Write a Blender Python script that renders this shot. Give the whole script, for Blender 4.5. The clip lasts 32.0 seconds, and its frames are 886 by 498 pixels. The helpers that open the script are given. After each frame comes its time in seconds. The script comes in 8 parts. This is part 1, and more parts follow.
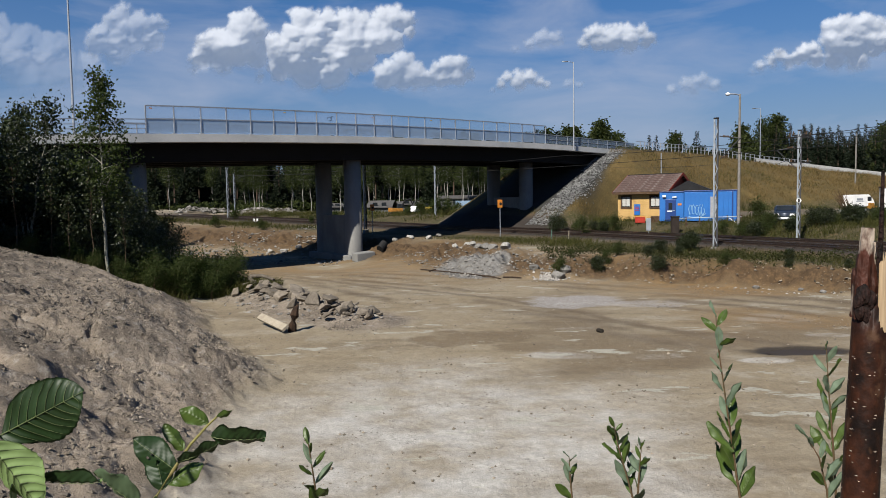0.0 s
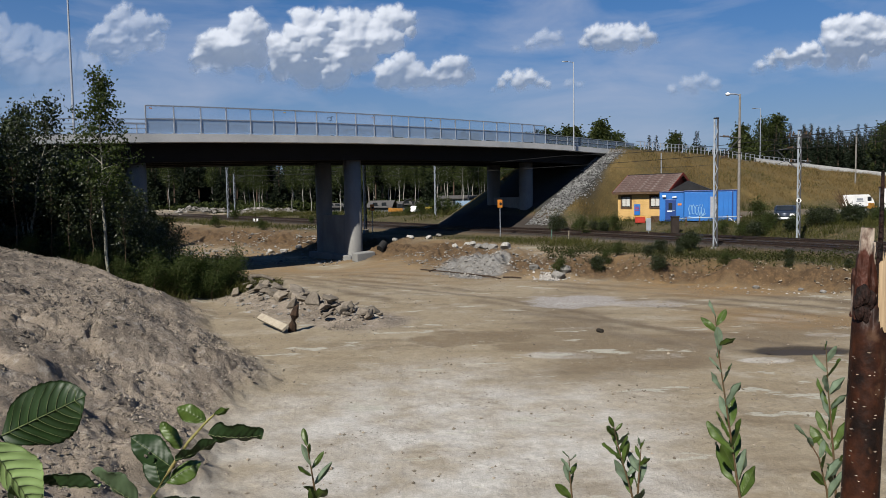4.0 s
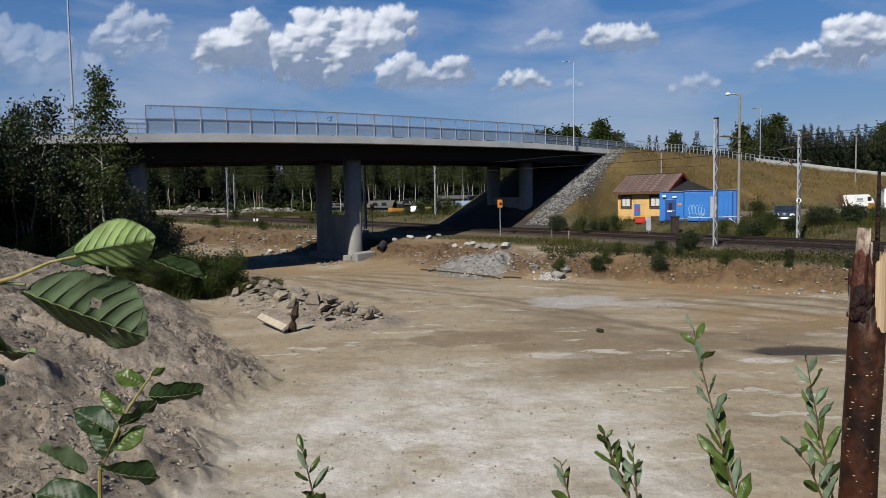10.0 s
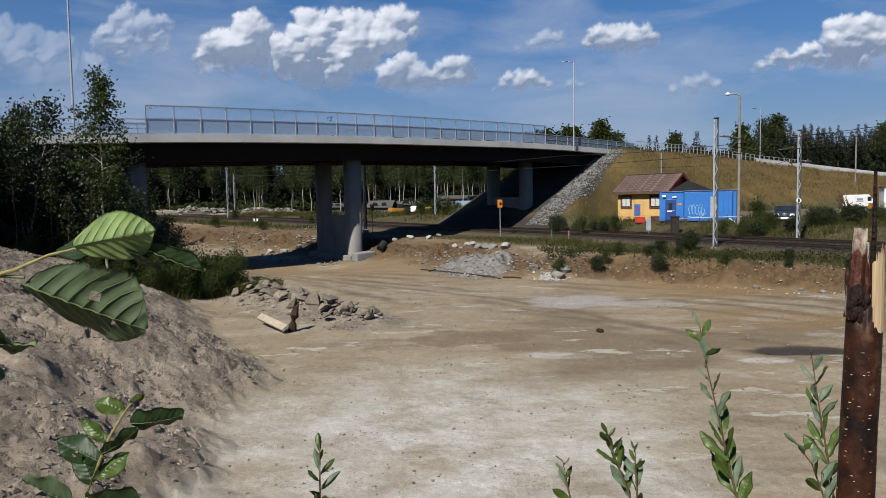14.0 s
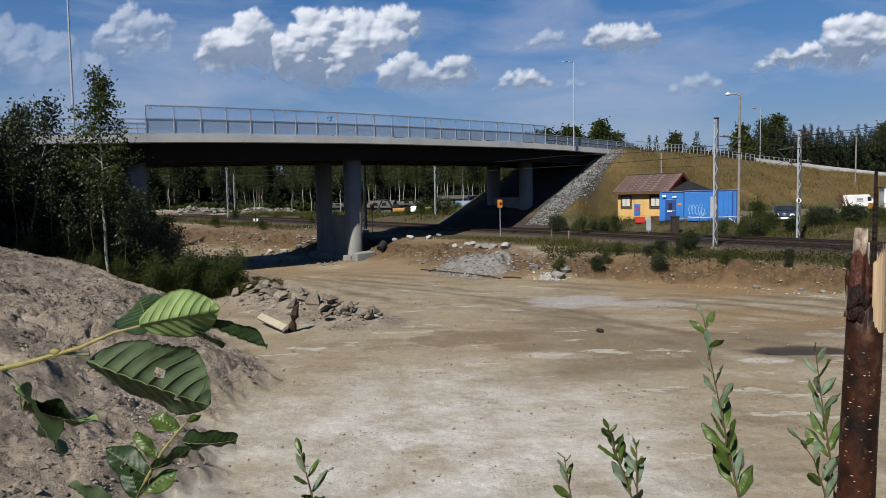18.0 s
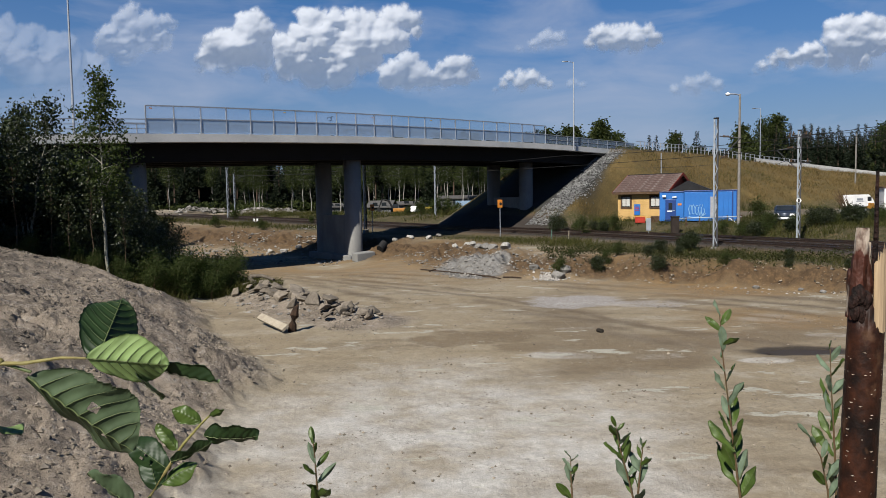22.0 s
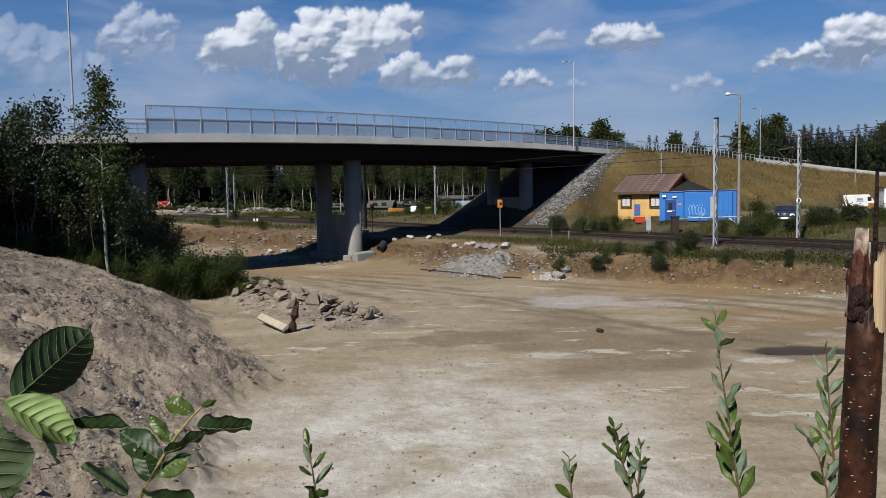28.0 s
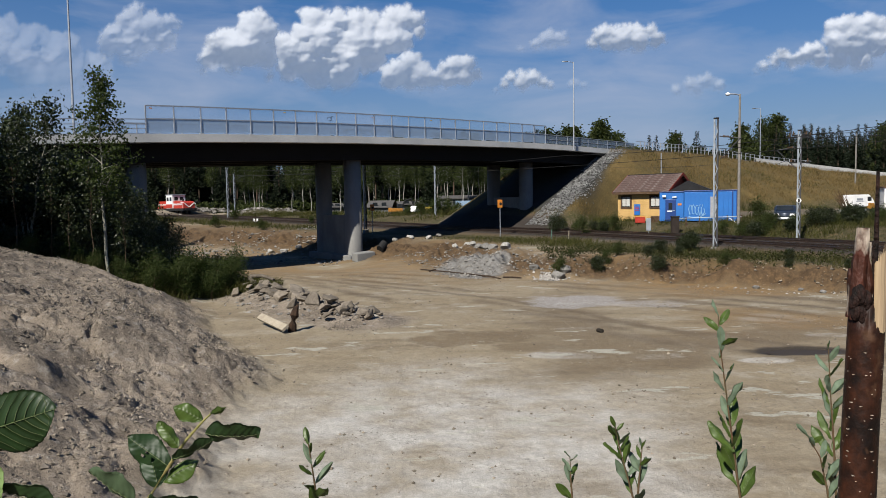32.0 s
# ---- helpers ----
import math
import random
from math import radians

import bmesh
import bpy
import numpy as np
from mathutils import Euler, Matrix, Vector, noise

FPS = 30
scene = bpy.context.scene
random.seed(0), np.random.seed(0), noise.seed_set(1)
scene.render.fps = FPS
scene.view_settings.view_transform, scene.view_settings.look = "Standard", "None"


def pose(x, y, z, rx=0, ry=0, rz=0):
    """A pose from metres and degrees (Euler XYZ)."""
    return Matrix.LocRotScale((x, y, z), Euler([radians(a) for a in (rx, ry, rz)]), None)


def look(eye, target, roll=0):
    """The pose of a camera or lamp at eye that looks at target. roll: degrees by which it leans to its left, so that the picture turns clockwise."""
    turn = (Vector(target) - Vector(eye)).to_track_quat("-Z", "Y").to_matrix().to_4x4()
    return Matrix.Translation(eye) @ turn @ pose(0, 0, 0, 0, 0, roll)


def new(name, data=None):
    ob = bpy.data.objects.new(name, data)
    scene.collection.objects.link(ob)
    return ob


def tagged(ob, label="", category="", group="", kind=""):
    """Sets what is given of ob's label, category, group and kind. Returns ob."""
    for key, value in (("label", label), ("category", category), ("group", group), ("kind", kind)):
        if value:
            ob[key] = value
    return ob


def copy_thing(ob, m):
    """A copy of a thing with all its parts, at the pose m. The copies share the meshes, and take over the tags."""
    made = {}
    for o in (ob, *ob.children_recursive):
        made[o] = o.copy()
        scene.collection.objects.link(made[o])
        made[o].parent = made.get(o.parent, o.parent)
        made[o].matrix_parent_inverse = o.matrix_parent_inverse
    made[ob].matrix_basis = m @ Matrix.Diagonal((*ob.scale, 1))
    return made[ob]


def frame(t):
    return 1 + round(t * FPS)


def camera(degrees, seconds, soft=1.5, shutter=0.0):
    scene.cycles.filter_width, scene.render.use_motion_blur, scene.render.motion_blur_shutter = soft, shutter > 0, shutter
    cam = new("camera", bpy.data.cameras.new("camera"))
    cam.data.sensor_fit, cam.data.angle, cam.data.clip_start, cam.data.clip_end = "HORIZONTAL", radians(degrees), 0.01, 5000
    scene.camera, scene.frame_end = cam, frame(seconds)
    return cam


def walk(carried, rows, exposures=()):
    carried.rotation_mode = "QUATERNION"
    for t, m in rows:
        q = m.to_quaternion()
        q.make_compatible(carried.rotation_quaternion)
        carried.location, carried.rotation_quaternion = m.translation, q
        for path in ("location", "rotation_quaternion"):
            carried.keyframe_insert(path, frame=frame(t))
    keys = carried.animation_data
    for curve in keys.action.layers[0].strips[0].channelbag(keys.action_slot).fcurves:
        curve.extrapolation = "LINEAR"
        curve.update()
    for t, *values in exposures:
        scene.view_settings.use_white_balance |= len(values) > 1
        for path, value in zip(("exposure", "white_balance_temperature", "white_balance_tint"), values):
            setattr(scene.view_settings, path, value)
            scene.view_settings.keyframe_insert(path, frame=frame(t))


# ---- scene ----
# ---------------------------------------------------------------- camera, sky, sun
EYE_Z = 4.5
cam = camera(63.9, 32.0, soft=0.85)
STAND = look((0, 0, EYE_Z), (0, 100, -2.103), -0.95)
walk(cam, [(0.0, STAND), (32.0, STAND)], exposures=[(0.0, 0.81), (32.0, 0.81)])

SUN_EL = radians(44.0)
SUN_WAY = Vector((-0.512 * math.cos(SUN_EL), -0.859 * math.cos(SUN_EL), math.sin(SUN_EL))).normalized()
sun_lamp = bpy.data.lights.new("sun", "SUN")
sun_lamp.energy, sun_lamp.angle, sun_lamp.color = 5.0, radians(0.55), (1.0, 0.95, 0.865)
sun = new("sun", sun_lamp)
sun.matrix_world = look(SUN_WAY * 200, (0, 0, 0))


def build_world():
    w = bpy.data.worlds.new("sky")
    scene.world = w
    w.use_nodes = True
    nt = w.node_tree
    nt.nodes.clear()
    n, l = nt.nodes.new, nt.links.new
    sky = n("ShaderNodeTexSky")
    sky.sky_type, sky.sun_disc = "NISHITA", False
    sky.sun_elevation, sky.sun_rotation = SUN_EL, radians(210.8)
    sky.air_density, sky.dust_density, sky.ozone_density = 1.0, 0.4, 3.0
    blue = n("ShaderNodeBackground")
    blue.inputs["Strength"].default_value = 0.0400
    hs = n("ShaderNodeHueSaturation")
    hs.inputs["Saturation"].default_value = 1.75
    l(sky.outputs[0], hs.inputs["Color"])
    tint = n("ShaderNodeMix")
    tint.data_type, tint.blend_type = "RGBA", "MULTIPLY"
    tint.inputs["Factor"].default_value = 1.0
    tint.inputs["B"].default_value = (0.83, 0.965, 1.15, 1)
    l(hs.outputs[0], tint.inputs["A"])
    l(tint.outputs["Result"], blue.inputs["Color"])
    veil = n("ShaderNodeBackground")
    veil.inputs["Color"].default_value = (0.465, 0.605, 0.895, 1)
    veil.inputs["Strength"].default_value = 0.292
    tc = n("ShaderNodeTexCoord")
    sep = n("ShaderNodeSeparateXYZ")
    l(tc.outputs["Generated"], sep.inputs[0])
    # thin high cloud, stretched along the horizon
    mp = n("ShaderNodeMapping")
    mp.inputs["Scale"].default_value = (2.6, 2.6, 9.0)
    mp.inputs["Rotation"].default_value = (0, 0.12, 0)
    mp.inputs["Location"].default_value = (3.1, 0.4, 1.3)
    l(tc.outputs["Generated"], mp.inputs[0])
    nz = n("ShaderNodeTexNoise")
    nz.inputs["Scale"].default_value, nz.inputs["Detail"].default_value = 1.7, 6
    nz.inputs["Roughness"].default_value, nz.inputs["Distortion"].default_value = 0.55, 0.4
    l(mp.outputs[0], nz.inputs["Vector"])
    rp = n("ShaderNodeMapRange")
    rp.inputs["From Min"].default_value, rp.inputs["From Max"].default_value = 0.40, 0.68
    rp.inputs["To Min"].default_value, rp.inputs["To Max"].default_value = 0.0, 0.55
    l(nz.outputs["Fac"], rp.inputs["Value"])
    # haze towards the horizon
    hz = n("ShaderNodeMapRange")
    hz.inputs["From Min"].default_value, hz.inputs["From Max"].default_value = 0.03, 0.37
    hz.inputs["To Min"].default_value, hz.inputs["To Max"].default_value = 0.88, 0.0
    l(sep.outputs["Z"], hz.inputs["Value"])
    # the veil thins out overhead
    th = n("ShaderNodeMapRange")
    th.inputs["From Min"].default_value, th.inputs["From Max"].default_value = 0.25, 0.6
    th.inputs["To Min"].default_value, th.inputs["To Max"].default_value = 1.0, 0.15
    l(sep.outputs["Z"], th.inputs["Value"])
    tm = n("ShaderNodeMath")
    tm.operation = "MULTIPLY"
    l(rp.outputs[0], tm.inputs[0])
    l(th.outputs[0], tm.inputs[1])
    mix = n("ShaderNodeMixShader")
    l(hz.outputs[0], mix.inputs[0])
    l(blue.outputs[0], mix.inputs[1])
    l(veil.outputs[0], mix.inputs[2])
    wisp = n("ShaderNodeBackground")
    wisp.inputs["Color"].default_value = (0.60, 0.68, 0.88, 1)
    wisp.inputs["Strength"].default_value = 0.39
    mix2 = n("ShaderNodeMixShader")
    l(tm.outputs[0], mix2.inputs[0])
    l(mix.outputs[0], mix2.inputs[1])
    l(wisp.outputs[0], mix2.inputs[2])
    l(mix2.outputs[0], n("ShaderNodeOutputWorld").inputs["Surface"])


build_world()
# ---------------------------------------------------------------- materials
MATS = {}


def surf(name, a, b=None, scale=3.0, rough=0.8, bump=0.3, bscale=30.0, metal=0.0, fine=0.25, space="Object", spots=None, per_object=0.0, stretch=(1, 1, 1), island=0.0, clear=0.0):
    """A worn surface: two colours mixed by coarse and fine noise, with relief."""
    if name in MATS:
        return MATS[name]
    m = bpy.data.materials.new(name)
    m.use_nodes = True
    nt = m.node_tree
    n, l = nt.nodes.new, nt.links.new
    p = nt.nodes["Principled BSDF"]
    b = b or tuple(c * 0.7 for c in a)
    tc = n("ShaderNodeTexCoord")
    vec = tc.outputs["Object"]
    if space == "World":
        vec = n("ShaderNodeNewGeometry").outputs["Position"]
    mp = n("ShaderNodeMapping")
    mp.inputs["Scale"].default_value = stretch
    l(vec, mp.inputs[0])
    vec = mp.outputs[0]
    n1 = n("ShaderNodeTexNoise")
    n1.inputs["Scale"].default_value, n1.inputs["Detail"].default_value, n1.inputs["Roughness"].default_value = scale, 5, 0.6
    l(vec, n1.inputs["Vector"])
    n2 = n("ShaderNodeTexNoise")
    n2.inputs["Scale"].default_value, n2.inputs["Detail"].default_value = bscale, 4
    l(vec, n2.inputs["Vector"])
    r1 = n("ShaderNodeMapRange")
    r1.inputs["From Min"].default_value, r1.inputs["From Max"].default_value = 0.35, 0.65
    l(n1.outputs["Fac"], r1.inputs["Value"])
    mix = n("ShaderNodeMix")
    mix.data_type = "RGBA"
    mix.inputs["A"].default_value, mix.inputs["B"].default_value = (*a, 1), (*b, 1)
    l(r1.outputs[0], mix.inputs["Factor"])
    col = mix.outputs["Result"]
    if fine:
        r2 = n("ShaderNodeMapRange")
        r2.inputs["From Min"].default_value, r2.inputs["From Max"].default_value = 0.25, 0.75
        r2.inputs["To Min"].default_value, r2.inputs["To Max"].default_value = 1 - fine, 1 + fine
        l(n2.outputs["Fac"], r2.inputs["Value"])
        hv = n("ShaderNodeHueSaturation")
        l(col, hv.inputs["Color"])
        l(r2.outputs[0], hv.inputs["Value"])
        col = hv.outputs[0]
    if per_object or island:
        src = n("ShaderNodeObjectInfo").outputs["Random"] if per_object else n("ShaderNodeNewGeometry").outputs["Random Per Island"]
        amt = per_object or island
        r3 = n("ShaderNodeMapRange")
        r3.inputs["To Min"].default_value, r3.inputs["To Max"].default_value = 1 - amt, 1 + amt
        l(src, r3.inputs["Value"])
        hv = n("ShaderNodeHueSaturation")
        l(col, hv.inputs["Color"])
        l(r3.outputs[0], hv.inputs["Value"])
        col = hv.outputs[0]
    if spots:
        sc, sa, sb, colour = spots
        n3 = n("ShaderNodeTexNoise")
        n3.inputs["Scale"].default_value, n3.inputs["Detail"].default_value = sc, 6
        l(vec, n3.inputs["Vector"])
        r4 = n("ShaderNodeMapRange")
        r4.inputs["From Min"].default_value, r4.inputs["From Max"].default_value = sa, sb
        l(n3.outputs["Fac"], r4.inputs["Value"])
        mx = n("ShaderNodeMix")
        mx.data_type = "RGBA"
        l(r4.outputs[0], mx.inputs["Factor"])
        l(col, mx.inputs["A"])
        mx.inputs["B"].default_value = (*colour, 1)
        col = mx.outputs["Result"]
    l(col, p.inputs["Base Color"])
    p.inputs["Roughness"].default_value, p.inputs["Metallic"].default_value = rough, metal
    p.inputs["Specular IOR Level"].default_value = 0.5 if rough < 0.55 else 0.18
    if clear:
        p.inputs["Coat Weight"].default_value = clear
    if bump:
        bp = n("ShaderNodeBump")
        bp.inputs["Strength"].default_value, bp.inputs["Distance"].default_value = bump, 0.02
        l(n2.outputs["Fac"], bp.inputs["Height"])
        l(bp.outputs[0], p.inputs["Normal"])
    MATS[name] = m
    return m


def leafy(name, a, b, through_col, rough=0.5, share=0.35, veins=False):
    """A leaf: diffuse and glossy from above, light let through from behind, each leaf a little different."""
    if name in MATS:
        return MATS[name]
    m = bpy.data.materials.new(name)
    m.use_nodes = True
    nt = m.node_tree
    n, l = nt.nodes.new, nt.links.new
    p = nt.nodes["Principled BSDF"]
    geo = n("ShaderNodeNewGeometry")
    mix = n("ShaderNodeMix")
    mix.data_type = "RGBA"
    mix.inputs["A"].default_value, mix.inputs["B"].default_value = (*a, 1), (*b, 1)
    l(geo.outputs["Random Per Island"], mix.inputs["Factor"])
    nz = n("ShaderNodeTexNoise")
    nz.inputs["Scale"].default_value, nz.inputs["Detail"].default_value = (60.0 if veins else 0.7), 3
    l(n("ShaderNodeTexCoord").outputs["Object"], nz.inputs["Vector"])
    rg = n("ShaderNodeMapRange")
    rg.inputs["From Min"].default_value, rg.inputs["From Max"].default_value = 0.3, 0.7
    rg.inputs["To Min"].default_value, rg.inputs["To Max"].default_value = 0.75, 1.25
    l(nz.outputs["Fac"], rg.inputs["Value"])
    hv = n("ShaderNodeHueSaturation")
    l(mix.outputs["Result"], hv.inputs["Color"])
    l(rg.outputs[0], hv.inputs["Value"])
    l(hv.outputs[0], p.inputs["Base Color"])
    p.inputs["Roughness"].default_value = rough
    p.inputs["Specular IOR Level"].default_value = 0.26 if rough < 0.55 else 0.10
    tr = n("ShaderNodeBsdfTranslucent")
    tr.inputs["Color"].default_value = (*through_col, 1)
    ms = n("ShaderNodeMixShader")
    ms.inputs[0].default_value = share
    l(p.outputs[0], ms.inputs[1])
    l(tr.outputs[0], ms.inputs[2])
    l(ms.outputs[0], nt.nodes["Material Output"].inputs["Surface"])
    MATS[name] = m
    return m


CONCRETE = surf("concrete", (0.1757, 0.1738, 0.1662), (0.1283, 0.1283, 0.1245), 0.6, 0.85, 0.25, 18, fine=0.12, spots=(1.5, 0.60, 0.75, (0.1377, 0.1377, 0.1349)), stretch=(1, 1, 0.5))
BEAM = surf("concrete_beam", (0.4417, 0.4417, 0.4282), (0.3385, 0.3441, 0.3385), 0.35, 0.8, 0.2, 14, fine=0.12)
# near-black base colour stands in for the deep shade below the deck
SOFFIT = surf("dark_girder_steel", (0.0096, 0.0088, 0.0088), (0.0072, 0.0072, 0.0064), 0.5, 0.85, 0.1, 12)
GALV = surf("galvanised_steel", (0.3553, 0.3715, 0.3952), (0.2670, 0.2821, 0.3069), 2.5, 0.45, 0.1, 40, metal=0.55, fine=0.1)
GREYPAINT = surf("grey_painted_steel", (0.2312, 0.2520, 0.2784), (0.1840, 0.2040, 0.2248), 2.0, 0.5, 0.1, 40, metal=0.2, fine=0.1)
RAILSTEEL = surf("rusty_rail_steel", (0.0448, 0.0304, 0.0240), (0.0264, 0.0192, 0.0160), 4, 0.6, 0.2, 50, metal=0.5)
RAILTOP = surf("polished_rail_head", (0.3064, 0.3064, 0.3128), (0.2040, 0.2040, 0.2040), 4, 0.25, 0.05, 50, metal=1.0)
SLEEPER = surf("tarred_sleeper_wood", (0.0528, 0.0448, 0.0368), (0.0320, 0.0264, 0.0224), 3, 0.9, 0.5, 25, per_object=0.25)
WOODOLD = surf("weathered_wood", (0.2200, 0.1888, 0.1464), (0.1568, 0.1304, 0.0992), 4, 0.85, 0.4, 40, stretch=(1, 6, 6))
WOODBROWN = surf("brown_wood", (0.0848, 0.0528, 0.0320), (0.0528, 0.0320, 0.0184), 4, 0.8, 0.4, 40)
ROCK = surf("pale_granite", (0.1539, 0.1472, 0.1358), (0.1055, 0.1007, 0.0912), 3, 0.9, 0.6, 14, per_object=0.22)
ROCKWHITE = surf("white_limewashed_stone", (0.2736, 0.2670, 0.2480), (0.1910, 0.1815, 0.1653), 3, 0.9, 0.5, 14, per_object=0.12)
SCREE = surf("crushed_stone", (0.1904, 0.1792, 0.1608), (0.1080, 0.1000, 0.0888), 1.2, 0.9, 0.4, 10, island=0.35)
PEBBLE = surf("loose_stones", (0.1729, 0.1472, 0.1159), (0.1035, 0.0864, 0.0655), 0.8, 0.9, 0.3, 20, island=0.45)
YELLOW = surf("yellow_board_paint", (0.4426, 0.2899, 0.1171), (0.3802, 0.2419, 0.0902), 1.2, 0.7, 0.2, 20, stretch=(1, 1, 4))
ROOFRED = surf("worn_brown_roof", (0.0792, 0.0520, 0.0448), (0.0552, 0.0360, 0.0304), 2.0, 0.75, 0.3, 14, spots=(2.2, 0.52, 0.66, (0.1264, 0.1080, 0.0976)))
REDTRIM = surf("dark_red_paint", (0.1480, 0.0240, 0.0160), (0.0952, 0.0160, 0.0104), 3, 0.6)
BLACKFELT = surf("black_roofing_felt", (0.0096, 0.0096, 0.0104), (0.0160, 0.0160, 0.0168), 2, 0.8)
BLUE = surf("blue_steel_paint", (0.0120, 0.1095, 0.3441), (0.0110, 0.0892, 0.2916), 0.9, 0.45, 0.15, 12, fine=0.08)
BLUEDARK = surf("dark_blue_paint", (0.0088, 0.0344, 0.1496), (0.0072, 0.0288, 0.1152), 2, 0.4)
BLUEPALE = surf("pale_spray_paint", (0.1728, 0.2992, 0.4496), (0.1264, 0.2536, 0.4144), 3, 0.6)
WHITE = surf("white_paint", (0.6270, 0.6270, 0.6175), (0.5510, 0.5510, 0.5415), 2, 0.5, 0.05, 20, fine=0.06)
GREYDOOR = surf("grey_door_paint", (0.2376, 0.2432, 0.2536), (0.2008, 0.2056, 0.2168), 2, 0.5)
ORANGE = surf("orange_paint", (0.4488, 0.1584, 0.0160), (0.3800, 0.1264, 0.0104), 3, 0.5, 0.05, 20, fine=0.08)
REDPAINT = surf("red_paint", (0.3272, 0.0264, 0.0136), (0.2640, 0.0208, 0.0104), 2, 0.45, 0.05, 20, fine=0.08)
DARK = surf("black_rubber", (0.0104, 0.0104, 0.0104), (0.0160, 0.0160, 0.0160), 5, 0.8)
CARBLUE = surf("dark_blue_car_paint", (0.0256, 0.0344, 0.0488), (0.0232, 0.0296, 0.0432), 1, 0.3, 0.0, 20, metal=0.3, fine=0.0, clear=0.6)
DARKGLASS = surf("dark_window_glass", (0.0104, 0.0136, 0.0160), (0.0160, 0.0184, 0.0208), 1, 0.08, 0.0, 20, fine=0.0)
CURTAIN = surf("white_curtain", (0.3696, 0.3696, 0.3488), (0.3168, 0.3168, 0.2960), 4, 0.9)
HOUSEGREY = surf("grey_house_wall", (0.0896, 0.0912, 0.0928), (0.0736, 0.0752, 0.0776), 1, 0.8)
ROOFGREY = surf("pale_grey_roof", (0.0696, 0.0672, 0.0648), (0.0520, 0.0504, 0.0480), 1, 0.8)
BIRCHBARK = surf("white_birch_bark", (0.2288, 0.2216, 0.2032), (0.1552, 0.1480, 0.1328), 2, 0.85, 0.3, 12, spots=(3.0, 0.58, 0.64, (0.0184, 0.0168, 0.0144)), stretch=(1, 1, 0.35))
GREYBARK = surf("grey_aspen_bark", (0.1904, 0.1904, 0.1584), (0.1264, 0.1216, 0.1000), 3, 0.85, 0.4, 16, spots=(4.0, 0.6, 0.68, (0.0320, 0.0264, 0.0240)), stretch=(1, 1, 0.4))
PINEBARK = surf("brown_conifer_bark", (0.0896, 0.0632, 0.0448), (0.0472, 0.0344, 0.0264), 4, 0.9, 0.6, 16)
ALDERBARK = surf("red_brown_twig_bark", (0.0792, 0.0448, 0.0240), (0.0632, 0.0528, 0.0264), 8, 0.7, 0.2, 80)
SHOOTBARK = surf("green_twig_bark", (0.1792, 0.1744, 0.0528), (0.1480, 0.1160, 0.0472), 8, 0.6, 0.2, 120)
# leaf tones pushed towards black, standing for the shade inside the thicket
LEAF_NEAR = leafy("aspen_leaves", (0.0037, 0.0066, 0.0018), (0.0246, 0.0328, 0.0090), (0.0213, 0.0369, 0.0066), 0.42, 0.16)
LEAF_BUSH = leafy("willow_bush_leaves", (0.0150, 0.0250, 0.0060), (0.0420, 0.0520, 0.0150), (0.050, 0.085, 0.012), 0.6, 0.25)
LEAF_FAR = leafy("birch_leaves", (0.0150, 0.0230, 0.0065), (0.0420, 0.0510, 0.0150), (0.045, 0.066, 0.013), 0.6, 0.25)
NEEDLES = leafy("conifer_needles", (0.0053, 0.0092, 0.0046), (0.0106, 0.0152, 0.0073), (0.0165, 0.0244, 0.0079), 0.7, 0.15)
DRYGRASS = leafy("dry_grass_blades", (0.1760, 0.1214, 0.0475), (0.0510, 0.0378, 0.0141), (0.0704, 0.0528, 0.0176), 0.8, 0.25)
GREENGRASS = leafy("green_grass_blades", (0.0240, 0.0310, 0.0060), (0.0600, 0.0540, 0.0165), (0.040, 0.046, 0.010), 0.75, 0.3)


def glass(name, tint=(0.86, 0.93, 1.0), dull=0.0):
    if name in MATS:
        return MATS[name]
    m = bpy.data.materials.new(name)
    m.use_nodes = True
    nt = m.node_tree
    n, l = nt.nodes.new, nt.links.new
    nt.nodes.remove(nt.nodes["Principled BSDF"])
    t = n("ShaderNodeBsdfTransparent")
    t.inputs[0].default_value = (*tint, 1)
    g = n("ShaderNodeBsdfGlossy")
    g.inputs["Roughness"].default_value = 0.03
    d = n("ShaderNodeBsdfDiffuse")
    d.inputs[0].default_value = (0.27, 0.35, 0.46, 1)
    lw = n("ShaderNodeLayerWeight")
    pw = n("ShaderNodeMath")
    pw.operation = "POWER"
    l(lw.outputs["Facing"], pw.inputs[0])
    pw.inputs[1].default_value = 4.0
    fr = n("ShaderNodeMath")
    fr.operation = "MULTIPLY"
    l(pw.outputs[0], fr.inputs[0])
    fr.inputs[1].default_value = 0.5
    a, b = n("ShaderNodeMixShader"), n("ShaderNodeMixShader")
    a.inputs[0].default_value = dull
    l(t.outputs[0], a.inputs[1])
    l(d.outputs[0], a.inputs[2])
    l(fr.outputs[0], b.inputs[0])
    l(a.outputs[0], b.inputs[1])
    l(g.outputs[0], b.inputs[2])
    l(b.outputs[0], nt.nodes["Material Output"].inputs["Surface"])
    MATS[name] = m
    return m


PANE = glass("clear_screen_glass", (0.90, 0.94, 0.98), 0.07)
MESHPANEL = glass("grey_wire_mesh", (0.62, 0.62, 0.63), 0.30)
PANELOW = glass("dusty_screen_glass", (0.66, 0.73, 0.80), 0.50)
# ---------------------------------------------------------------- mesh helpers
def link(name, mesh, material, parent=None, label="", m=None):
    if not mesh.materials:
        mesh.materials.append(material)
    ob = new(name, mesh)
    if parent:
        ob.parent = parent
    if m is not None:
        ob.matrix_basis = m
    if label:
        tagged(ob, label)
    return ob


